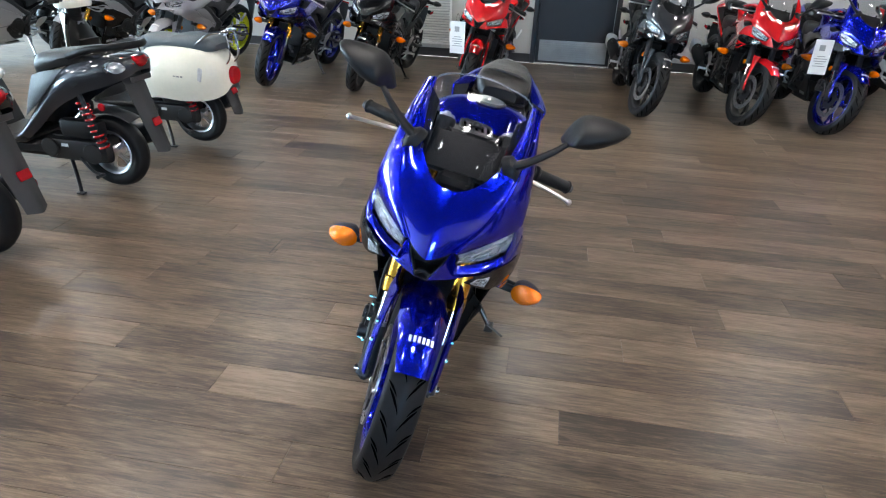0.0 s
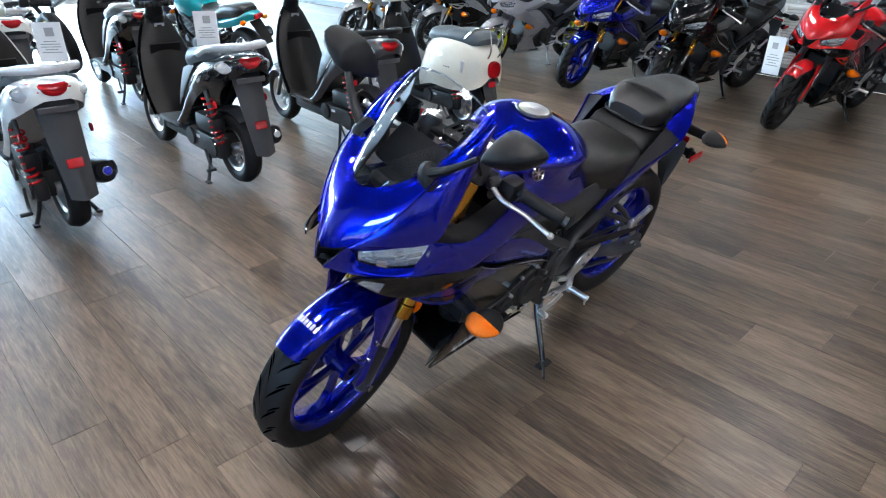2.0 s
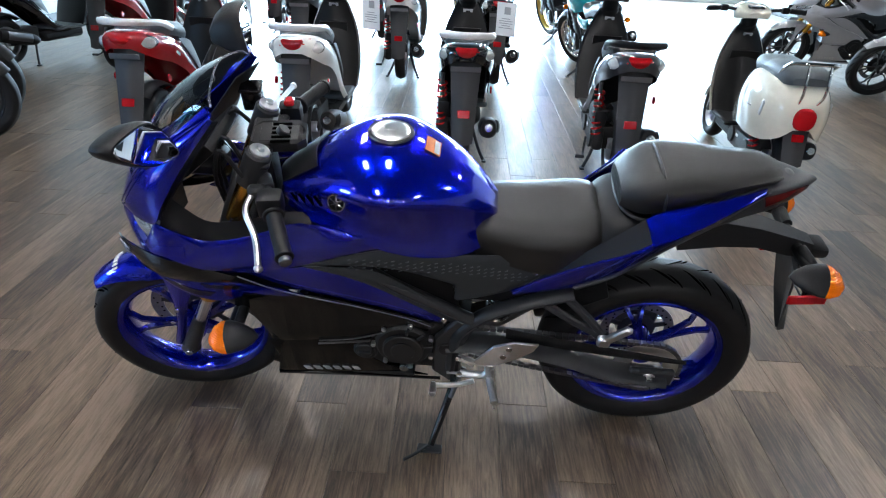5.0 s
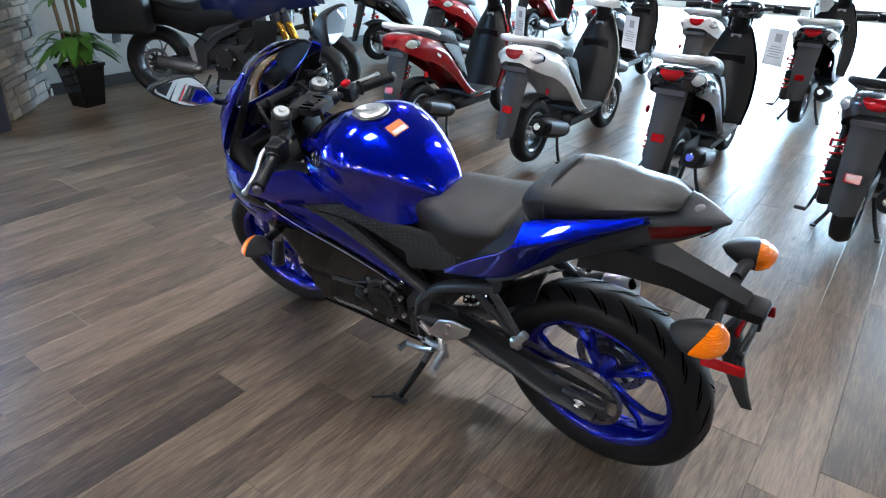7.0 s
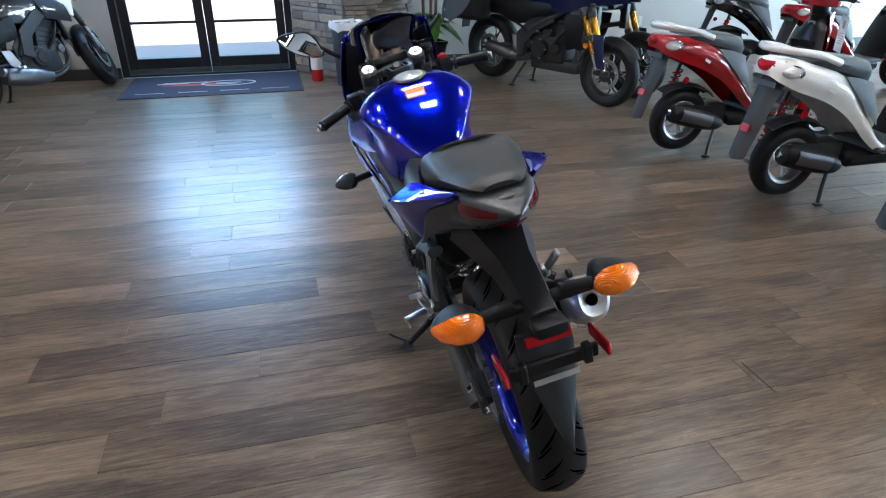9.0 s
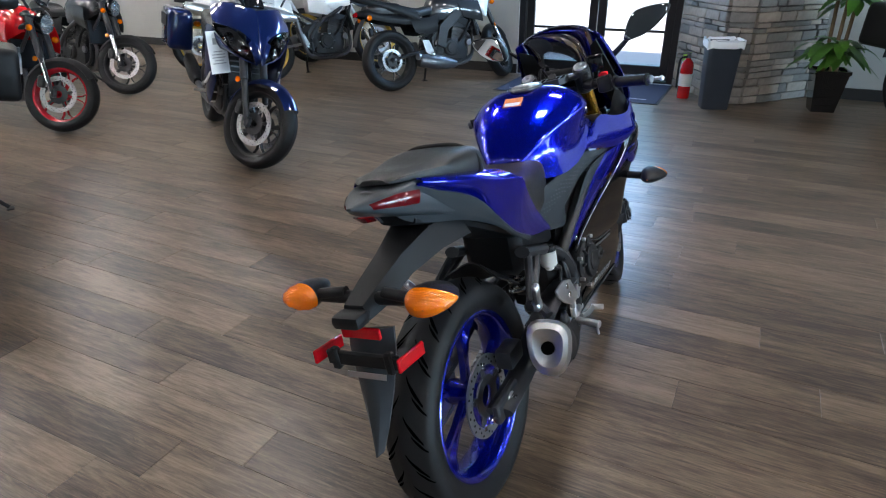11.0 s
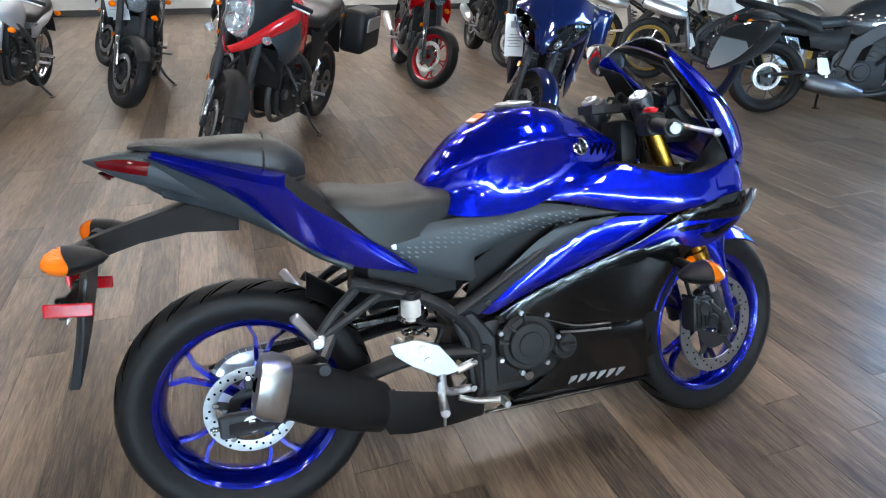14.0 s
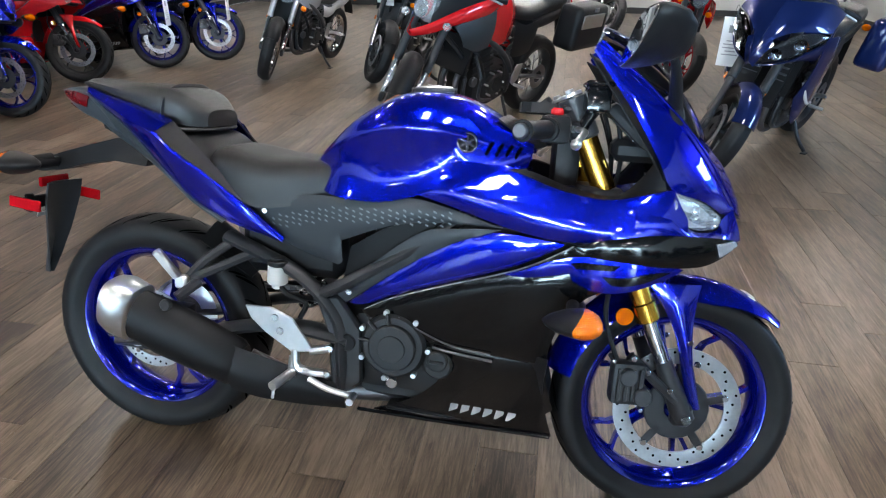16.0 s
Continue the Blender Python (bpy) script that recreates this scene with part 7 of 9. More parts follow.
            hl = P("head_lamp", shell([(1.485, 0.042 * s, 0.865 + t), (1.435, 0.075 * s, 0.92 + t), (1.355, 0.155 * s, 0.978 + t), (1.215, 0.262 * s, 0.992 + t)], [(1.465, 0.045 * s, 0.785 + t), (1.425, 0.11 * s, 0.81 + t), (1.36, 0.175 * s, 0.855 + t), (1.235, 0.258 * s, 0.95 + t)], 16, 6, 0.006, 0.004, 0.003, direct=(0.8, 0.6 * s, 0)), M_SCREEN, "slanted clear headlamp lens")
            P("reflector", shell([(1.455, 0.045 * s, 0.86 + t), (1.33, 0.145 * s, 0.965 + t), (1.20, 0.245 * s, 0.985 + t)], [(1.44, 0.045 * s, 0.79 + t), (1.33, 0.16 * s, 0.86 + t), (1.215, 0.245 * s, 0.95 + t)], 8, 3, 0, 0.003, 0), M_STEEL, "", hl)
            for bx, by, bz in ((1.425, 0.085, 0.855), (1.335, 0.165, 0.92)):
                P("lamp", revolve([(0.001, 0.0), (0.022, 0.006), (0.034, 0.026)], 16, axis_to((bx, by * s, bz + t), (0.85, 0.5 * s, 0))), M_CHROME, "", hl)
            P("chin_side", shell([(1.47, 0.02 * s, 0.775 + t), (1.425, 0.11 * s, 0.805 + t), (1.36, 0.178 * s, 0.85 + t), (1.225, 0.262 * s, 0.945 + t)], [(1.36, 0.05 * s, 0.74), (1.33, 0.13 * s, 0.74), (1.27, 0.185 * s, 0.75), (1.16, 0.235 * s, 0.76)], 14, 5, 0.006, 0.005, 0.003, direct=(0.6, 0.6 * s, -0.3)), colour, "painted chin panel")
            P("grille", box((0.016, 0.11, 0.30), (1.17, 0.08 * s, 0.58), 0.004, Matrix.Rotation(radians(-12), 4, "Y")), M_PLASTIC, "black grille")
            for k in range(7):
                P("grille_bar", box((0.014, 0.10, 0.010), (1.192 - 0.008 * k, 0.08 * s, 0.71 - 0.038 * k), 0.002), M_STEEL)
        P("windscreen", shell([(1.04, -0.15, 1.42 + t), (1.06, 0, 1.45 + t), (1.04, 0.15, 1.42 + t)], [(1.22, -0.15, 1.12 + t), (1.32, 0, 1.10 + t), (1.22, 0.15, 1.12 + t)], 12, 6, 0.02, 0, 0, direct=(1, 0, 0)), M_SCREEN, "tall clear windscreen").visible_shadow = False
    t = tall
    if style in ("adventure", "tourer"):
        for s in (1, -1):
            pn = P("pannier", box((0.46, 0.20, 0.32), (-0.10, 0.30 * s, 0.70 + t), 0.05, seg=3, taper=0.94), M_PLASTIC if style == "adventure" else colour, "hard side case")
            P("pannier_trim", box((0.30, 0.012, 0.10), (-0.08, 0.402 * s, 0.76 + t), 0.004), M_ALU if style == "adventure" else M_PLASTIC, "trim panel", pn)
            P("latch", box((0.05, 0.014, 0.03), (-0.10, 0.40 * s, 0.84 + t), 0.004), M_STEEL, "", pn)
            if style == "adventure":
                P("guard", tube([(0.98, 0.16 * s, 0.62), (1.00, 0.25 * s, 0.50), (0.94, 0.22 * s, 0.34), (0.70, 0.16 * s, 0.26)], 0.012, 8), M_FRAME, "black crash bar")
    ss = P("side_stand", tube([(0.50, 0.12, 0.24), (0.52, 0.20, 0.13), (0.55, 0.285, 0.068)], 0.012, 8), M_FRAME, "extended side stand")
    P("stand_foot", box((0.06, 0.04, 0.008), (0.555, 0.29, 0.062), 0.003, Matrix.Rotation(radians(12), 4, "X")), M_FRAME, "", ss)
    # front end turned to the left, as on a side stand
    top = Vector((fx(H), 0, H))
    axis = (top - Vector((fx(0.3), 0, 0.3))).normalized()
    turn = Matrix.Translation(top) @ Matrix.Rotation(radians(STREET_STEER[style]), 4, axis) @ Matrix.Translation(-top)
    moving = {"front_wheel", "fork_leg", "handlebar", "triple_clamp", "front_fender"} | ({"mirror", "gauge", "head_lamp", "lamp_shell", "front_plate", "turn_signal"} if style in ("naked", "small", "dirt") else set())
    for c in T.children:
        n = c.name.split(".")[0]
        if n in moving and not (n == "turn_signal" and "rear" in c.get("label", "")):
            c.matrix_basis = turn @ c.matrix_basis
    return T


STREET_STEER = {"naked": 34, "adventure": 38, "tourer": 35, "dirt": 12, "small": 24}


def place(ob, fx_, fy_, yaw, wheelbase=1.40, lean=11.0):
    """Stands a bike with its front wheel on a spot, heading yaw."""
    a = radians(yaw)
    ob.matrix_world = stand_pose(fx_ - wheelbase * math.cos(a), fy_ - wheelbase * math.sin(a), yaw, lean)
    return ob


def again(ob, fx_, fy_, yaw, wheelbase=1.40, lean=11.0, table=None, label=""):
    a = radians(yaw)
    c = copy_thing(ob, stand_pose(fx_ - wheelbase * math.cos(a), fy_ - wheelbase * math.sin(a), yaw, lean))
    for o in list(c.children_recursive):
        if o.name.split(".")[0] in ("bolt", "caliper_rib", "pad_pin", "cover_rib", "clamp_slot", "frame_recess", "texture_dash", "chain_adjuster", "fairing_edge"):
            bpy.data.objects.remove(o)
    recolour(c, table or {})
    return tagged(c, label)


def on_uv(u, v):
    p = ROOM @ Vector((u, v, 0))
    return p.x, p.y


# the row of sport bikes along the north wall
SPORTS = "sport bikes along the wall"
for _u, _v, _turn, _table, _lab in (
    (-4.16, 5.85, -6, {"blue_paint": M_SILVER, "blue_rim_paint": M_YELLOW_RIM, "gold_anodised": M_FRAME, "black_gloss_paint": M_SILVER}, "silver sport motorcycle with yellow wheels by the wall"),
    (-2.93, 5.78, -6, {}, "glossy blue sport motorcycle with gold forks by the wall"),
    (-2.02, 5.86, -8, {"blue_paint": M_BLACK_GLOSS, "blue_rim_paint": M_DARK_RIM}, "gloss black sport motorcycle with gold forks by the wall"),
    (-0.92, 5.86, -8, {"blue_paint": M_RED, "blue_rim_paint": M_DARK_RIM, "gold_anodised": M_FRAME}, "red sport motorcycle with a price card by the wall"),
    (0.76, 5.71, 3, {"blue_paint": M_DARK_GREY, "blue_rim_paint": M_DARK_RIM, "gold_anodised": M_FRAME}, "matt grey sport motorcycle with dark wheels by the wall"),
    (1.64, 5.67, 3, {"blue_paint": M_RED, "blue_rim_paint": M_DARK_RIM, "gold_anodised": M_FRAME}, "red sport motorcycle with silver exhaust by the wall"),
    (2.32, 5.59, 0, {"black_gloss_paint": M_PLASTIC, "gold_anodised": M_FRAME}, "blue and black sport motorcycle with a price card"),
    (3.55, 5.95, 14, {"blue_paint": M_RED, "blue_rim_paint": M_DARK_RIM, "gold_anodised": M_FRAME, "black_gloss_paint": M_RED}, "red fully faired sport motorcycle in the row"),
    (4.40, 5.66, 16, {"gold_anodised": M_FRAME}, "dark blue sport motorcycle with a price card"),
    (4.95, 5.3, 18, {"gold_anodised": M_FRAME}, "blue sport motorcycle with blue wheels and price card"),
):
    _x, _y = on_uv(_u, _v)
    tagged(again(hero, _x, _y, -102.5 + _turn, 1.39, 11.0, _table, _lab), group=SPORTS)
for _u, _v, _z, _turn in ((-0.95, 5.62, 0.76, -100), (2.12, 5.52, 0.80, -90), (4.35, 5.50, 0.72, -75), (4.95, 5.15, 0.72, -75)):
    price_tag(uv(_u, _v, _turn, _z), w=0.14, h=0.28)

adventure = street_bike("adventure", M_RED, M_DARK_RIM, "black and red adventure motorcycle with side cases on its stand", 0.335, True)
place(adventure, 2.70, 2.07, 137, 1.56)
tourer = street_bike("tourer", M_DARK_BLUE, M_DARK_RIM, "dark blue touring motorcycle with side cases and a price card")
place(tourer, 2.19, 0.14, 133, 1.52)
roadster = street_bike("naked", M_DARK_GREY, M_DARK_RIM, "black naked motorcycle with round headlamp and price card")
place(roadster, 4.83, 2.30, 163, 1.42)
small = street_bike("small", M_SILVER, M_CHROME, "small silver motorcycle with wire wheels and round headlamp", 0.30, True)
place(small, 4.95, 3.36, 160, 1.30)
dirt = street_bike("dirt", M_WHITE_PAINT, M_GOLD_RIM, "white off-road motorcycle with gold rims by the wall", 0.345, True)
place(dirt, 2.62, -3.75, -133, 1.40)
again(dirt, 3.70, -4.05, -133, 1.40, 11, {}, "white off-road motorcycle with gold rims in the corner")
red_naked = again(roadster, 4.27, -0.36, 163, 1.42, 11, {"dark_rim": M_RED_RIM, "grey_paint": M_RED}, "red naked motorcycle with red wheels and price card")
by_door = again(roadster, 1.045, -3.52, -134, 1.42, 11, {}, "black naked motorcycle with white front cowl beside the glass door")
for _o in list(by_door.children):
    if _o.name.split(".")[0] == "muffler":
        for _k in list(_o.children) + [_o]:
            bpy.data.objects.remove(_k)
_mu = part("muffler", at(blob(smoothed([(-0.16, 0.055, -0.055, 0.055, 0.8), (-0.12, 0.070, -0.070, 0.070, 0.8), (0.12, 0.085, -0.075, 0.070, 0.7), (0.30, 0.05, -0.04, 0.04, 0.9)], 12), 18), pose(0.44, -0.11, 0.26, 0, 10, 0)), M_STEEL, by_door, "short steel muffler under the engine", 40)
part("muffler_tip", rod((0.30, -0.13, 0.315), (0.26, -0.14, 0.325), 0.035, 16), M_DISC, _mu)
for _s in (1, -1):
    part("tail_side", shell([(0.30, 0.135 * _s, 0.80), (0.05, 0.125 * _s, 0.86), (-0.20, 0.09 * _s, 0.92), (-0.34, 0.03 * _s, 0.95)], [(0.36, 0.14 * _s, 0.66), (0.10, 0.13 * _s, 0.76), (-0.18, 0.08 * _s, 0.85), (-0.34, 0.025 * _s, 0.91)], 16, 5, 0.012, 0.004, 0.003), M_PLASTIC, by_door, "black tail side", 40)
    part("frame_spar", plate([(0.50, 0.42), (0.56, 0.62), (0.78, 0.78), (1.02, 0.86), (1.06, 0.80), (0.86, 0.70), (0.66, 0.56), (0.60, 0.38)], 0.152 * _s, 0.020 * _s, 0.006), M_FRAME, by_door, "black frame spar", 40)
part("front_cowl", shell([(1.16, -0.13, 1.12), (1.24, 0, 1.13), (1.16, 0.13, 1.12)], [(1.22, -0.12, 0.86), (1.32, 0, 0.84), (1.22, 0.12, 0.86)], 14, 8, 0.03, 0.005, 0.003, direct=(1, 0, 0)), M_WHITE_PAINT, by_door, "white front cowl", 40)
for _s in (1, -1):
    part("shroud", shell([(0.92, 0.165 * _s, 0.96), (1.08, 0.19 * _s, 0.99), (1.22, 0.15 * _s, 0.98)], [(1.12, 0.185 * _s, 0.68), (1.15, 0.188 * _s, 0.67), (1.18, 0.17 * _s, 0.70)], 12, 8, 0.015, 0.005, 0.003), M_WHITE_PAINT, by_door, "white side shroud", 40)
second = again(roadster, 4.62, 1.50, 160, 1.42, 11, {}, "black naked motorcycle with silver forks and price card")
again(roadster, 4.75, -1.75, 163, 1.42, 11, {}, "black naked motorcycle behind the touring bike")
again(roadster, 6.6, 0.9, 165, 1.42, 11, {}, "black naked motorcycle in the second row")
again(small, 6.7, 3.6, 165, 1.30, 11, {"silver_paint": M_BLACK_GLOSS}, "small black motorcycle in the second row")
again(roadster, 6.9, 2.2, 165, 1.42, 11, {}, "black naked motorcycle in the second row")
again(adventure, 7.6, -0.6, 165, 1.56, 11, {"red_paint": M_WHITE_PAINT}, "white adventure motorcycle in the second row")
again(small, *on_uv(-6.3, 3.3), 172, 1.30, 11, {"silver_paint": M_TEAL}, "small teal motorcycle in the second row")
again(dirt, *on_uv(-8.2, 2.0), 175, 1.40, 11, {}, "white off-road motorcycle in the third row")
again(dirt, *on_uv(-8.3, 3.2), 175, 1.40, 11, {"white_paint": M_BLUE}, "blue off-road motorcycle in the third row")
again(hero, *on_uv(-6.4, 5.6), -110, 1.39, 11, {"blue_paint": M_SILVER, "black_gloss_paint": M_SILVER, "blue_rim_paint": M_DARK_RIM}, "silver sport motorcycle near the windows")
again(hero, *on_uv(-5.4, 6.1), -112, 1.39, 11, {"blue_paint": M_SILVER, "blue_rim_paint": M_DARK_RIM}, "silver and black sport motorcycle near the windows")


def hang(bike, x, y, z, turn, w, h):
    """A price card on a string round a handlebar point of a bike."""
    p = bike.matrix_world @ Vector((x, y, z))
    yaw = math.degrees(bike.matrix_world.to_euler().z)
    return price_tag(pose(p.x, p.y, p.z - 0.07, 0, 0, yaw + turn), w=w, h=h)


hang(tourer, 1.24, -0.262, 0.93, 10, 0.13, 0.28)
hang(roadster, 1.09, -0.18, 1.02, -8, 0.18, 0.26)
hang(second, 1.09, -0.18, 1.02, -8, 0.18, 0.26)
hang(red_naked, 1.09, -0.16, 1.02, -8, 0.14, 0.28)


def three_wheeler():
    """A leaning touring bike with two front wheels on double gold forks."""
    T = thing("three_wheeler", "dark blue three-wheeled touring motorcycle with gold forks on its stand", "motorcycle", m=pose(-2.67, -2.16, 0, 0, 0, 107))
    P = lambda name, bm, material, label="", par=None, smooth=40: part(name, bm, material, par or T, label, smooth)
    wheel("rear_wheel", T, Matrix.Translation((0, 0, 0.325)), 0.32, 0.18, 0.225, M_DARK_RIM, 5, 0.13, -1, False)
    WB, fr = 1.56, 0.29
    rake = math.tan(radians(22))
    for s in (1, -1):
        y = 0.235 * s
        wheel("front_wheel", T, Matrix.Translation((WB, y, fr)), fr, 0.11, 0.205, M_DARK_RIM, 5, 0.13, s, False)
        for dx in (0.0, -0.085):
            fx = lambda z: WB + 0.02 + dx - (z - fr) * rake
            leg = P("fork_tube", join(rod((fx(0.76), y + 0.085 * s, 0.76), (fx(0.59), y + 0.085 * s, 0.59), 0.028, 16), rod((fx(0.565), y + 0.085 * s, 0.565), (fx(0.45), y + 0.085 * s, 0.45), 0.027, 16)), M_GOLD, "gold anodised fork tube")
            P("fork_bridge", rod((fx(0.60), y + 0.085 * s, 0.60), (fx(0.56), y + 0.085 * s, 0.56), 0.034, 14), M_FRAME, "", leg)
            P("fork_head", rod((fx(0.82), y + 0.085 * s, 0.82), (fx(0.75), y + 0.085 * s, 0.75), 0.038, 14), M_FRAME, "", leg)
            P("fork_slider", rod((fx(0.46), y + 0.085 * s, 0.46), (fx(0.30), y + 0.085 * s, 0.30), 0.02, 14), M_CHROME, "", leg)
            P("fork_clamp", box((0.07, 0.05, 0.05), (fx(0.30), y + 0.085 * s, 0.30), 0.012), M_FRAME, "", leg)
        rows = []
        for k in range(13):
            a = radians(30 + 130 * k / 12)
            rows.append([Vector((WB, y, fr)) + Vector(((0.315 - 0.05 * abs(b) ** 2.4) * math.cos(a), 0.075 * b, (0.315 - 0.05 * abs(b) ** 2.4) * math.sin(a))) for b in [-1 + 0.25 * j for j in range(9)]])
        f = skin(bmesh.new(), rows)
        bmesh.ops.recalc_face_normals(f, faces=f.faces)
        bmesh.ops.solidify(f, geom=f.faces[:], thickness=0.004)
        P("front_fender", f, M_PLASTIC, "black front fender")
        P("fork_guard", shell([(WB - 0.13, y + 0.12 * s, 0.62), (WB - 0.02, y + 0.12 * s, 0.62)], [(WB - 0.06, y + 0.12 * s, 0.34), (WB + 0.02, y + 0.12 * s, 0.34)], 6, 4, 0.01, 0.004, 0), M_DARK_BLUE, "blue fork guard")
        P("steer_link", tube([(WB - 0.22, 0.05 * s, 0.80), (WB - 0.22, y + 0.05 * s, 0.84)], 0.02, 8), M_FRAME)
        P("fairing_side", shell([(0.80, 0.19 * s, 0.98), (1.05, 0.24 * s, 1.04), (1.34, 0.22 * s, 1.06), (1.52, 0.10 * s, 0.98)], [(0.88, 0.20 * s, 0.74), (1.08, 0.24 * s, 0.76), (1.34, 0.24 * s, 0.83), (1.60, 0.08 * s, 0.86)], 16, 6, 0.03, 0.005, 0.004), M_DARK_BLUE, "dark blue fairing side")
        P("nose_side", shell([(1.25, 0.14 * s, 1.22), (1.40, 0.08 * s, 1.16), (1.46, 0.0, 1.14)], [(1.34, 0.22 * s, 1.06), (1.52, 0.11 * s, 0.98), (1.60, 0, 0.92)], 12, 5, 0.012, 0.005, 0.003), M_DARK_BLUE, "dark blue nose cowl")
        P("head_lamp", shell([(1.53, 0.10 * s, 0.975), (1.60, 0.03 * s, 0.935)], [(1.54, 0.10 * s, 0.93), (1.60, 0.035 * s, 0.90)], 6, 3, 0.006, 0.004, 0), M_CLEAR, "slim headlamp")
        pn = P("pannier", box((0.50, 0.20, 0.34), (-0.10, 0.30 * s, 0.78), 0.06, seg=3, taper=0.92), M_PLASTIC, "black hard side case")
        P("pannier_reflector", rod((-0.33, 0.33 * s, 0.74), (-0.355, 0.33 * s, 0.74), 0.03, 16), M_RED_LENS, "red reflector", pn)
        P("frame_tube", tube([(1.20, 0.06 * s, 0.90), (0.95, 0.15 * s, 0.74), (0.60, 0.16 * s, 0.56), (0.52, 0.13 * s, 0.32)], 0.026, 10), M_FRAME, "black frame tube")
        P("swingarm", tube([(0.52, 0.12 * s, 0.40), (0.25, 0.13 * s, 0.38), (-0.03, 0.13 * s, 0.325)], 0.03, 10, flat=0.6), M_FRAME, "swingarm")
        P("side_panel", shell([(0.10, 0.15 * s, 0.84), (0.40, 0.17 * s, 0.80), (0.72, 0.19 * s, 0.82), (0.90, 0.20 * s, 0.80)], [(0.22, 0.14 * s, 0.66), (0.42, 0.15 * s, 0.60), (0.64, 0.17 * s, 0.66), (0.88, 0.19 * s, 0.72)], 12, 5, 0.012, 0.005, 0.003), M_PLASTIC, "black side panel")
        P("radiator_cover", shell([(1.02, 0.20 * s, 0.74), (1.26, 0.20 * s, 0.74)], [(1.04, 0.17 * s, 0.42), (1.20, 0.17 * s, 0.46)], 8, 6, 0.02, 0.005, 0.003), M_PLASTIC, "black radiator cover")
        P("engine_hose", join(tube([(1.10, 0.12 * s, 0.66), (0.98, 0.17 * s, 0.56), (0.90, 0.17 * s, 0.46)], 0.016, 8), tube([(0.62, 0.16 * s, 0.50), (0.52, 0.18 * s, 0.58), (0.40, 0.16 * s, 0.62)], 0.012, 8)), M_PLASTIC)
        P("frame_plate", plate([(0.46, 0.30), (0.44, 0.52), (0.60, 0.66), (0.86, 0.72), (0.90, 0.66), (0.68, 0.56), (0.56, 0.44), (0.54, 0.30)], 0.165 * s, 0.016 * s, 0.004), M_FRAME, "black frame plate")
        P("lower_link", join(tube([(1.18, 0.06 * s, 0.62), (1.38, y, 0.66)], 0.022, 8), tube([(1.20, 0.06 * s, 0.78), (1.36, y, 0.80)], 0.022, 8), box((0.07, 0.06, 0.22), (1.37, y, 0.72), 0.015, seg=2)), M_CAST, "cast steering link")
        for k in range(5):
            P("bolt", rod((0.72 + 0.09 * math.cos(k * 1.2566), 0.17 * s, 0.40 + 0.09 * math.sin(k * 1.2566)), (0.72 + 0.09 * math.cos(k * 1.2566), 0.196 * s, 0.40 + 0.09 * math.sin(k * 1.2566)), 0.008, 6), M_ALU)
        P("fork_reflector", rod((WB - 0.19, y + 0.12 * s, 0.52), (WB - 0.19, y + 0.128 * s, 0.52), 0.026, 16), M_AMBER, "round amber reflector")
        P("engine_case", join(rod((0.90, 0.12 * s, 0.42), (0.90, 0.165 * s, 0.42), 0.06, 20), rod((0.58, 0.11 * s, 0.44), (0.58, 0.16 * s, 0.44), 0.055, 18), box((0.10, 0.03, 0.07), (0.80, 0.15 * s, 0.55), 0.01), box((0.16, 0.025, 0.03), (0.92, 0.14 * s, 0.66), 0.008), tube([(0.62, 0.15 * s, 0.56), (0.72, 0.17 * s, 0.64), (0.90, 0.16 * s, 0.70)], 0.014, 8)), M_CAST, "round engine cover")
        P("heel_plate", plate([(0.38, 0.50), (0.46, 0.50), (0.52, 0.36), (0.45, 0.33), (0.40, 0.38)], 0.16 * s, 0.01 * s, 0.002), M_ALU, "silver heel plate")
        P("footpeg", rod((0.46, 0.16 * s, 0.34), (0.45, 0.26 * s, 0.34), 0.013, 8), M_ALU, "footpeg")
        P("mirror", tube([(1.28, 0.12 * s, 1.16), (1.25, 0.26 * s, 1.24), (1.22, 0.36 * s, 1.28)], 0.012, 8), M_FRAME, "mirror stalk")
        P("handlebar", tube([(1.10, 0.05 * s, 1.08), (1.06, 0.20 * s, 1.12), (0.96, 0.38 * s, 1.10)], 0.014, 8), M_FRAME, "black handlebar")
        P("centre_stand", tube([(0.52, 0.10 * s, 0.24), (0.45, 0.14 * s, 0.10), (0.42, 0.17 * s, 0.012)], 0.013, 8), M_FRAME, "centre stand leg")
        P("stand_foot", box((0.07, 0.04, 0.014), (0.42, 0.172 * s, 0.008), 0.004), M_FRAME)
    P("stand_bar", tube([(0.44, -0.145, 0.085), (0.44, 0.145, 0.085)], 0.012, 8), M_FRAME)
    P("engine", join(box((0.40, 0.28, 0.26), (0.78, 0, 0.40), 0.04, seg=2), at(box((0.22, 0.26, 0.26), (0, 0, 0), 0.03, seg=2), pose(0.92, 0, 0.60, 0, 16, 0)), box((0.24, 0.24, 0.18), (0.55, 0, 0.42), 0.03), rod((0.72, 0.13, 0.40), (0.72, 0.19, 0.40), 0.09, 24), rod((0.72, -0.13, 0.40), (0.72, -0.19, 0.40), 0.09, 24)), M_CAST, "dark engine block")
    for k in range(3):
        P("header_pipe", tube([(1.00, -0.08 + 0.08 * k, 0.58), (1.10, -0.08 + 0.08 * k, 0.44), (1.04, -0.08 + 0.08 * k, 0.26), (0.70, -0.04, 0.22)], 0.02, 10), M_STEEL, "steel header pipe")
    P("airbox", box((0.62, 0.26, 0.24), (0.72, 0, 0.72), 0.05, seg=2), M_PLASTIC, "black airbox")
    P("under_cowl", box((0.56, 0.22, 0.12), (0.86, 0, 0.25), 0.04, seg=2), M_FRAME, "black exhaust cover")
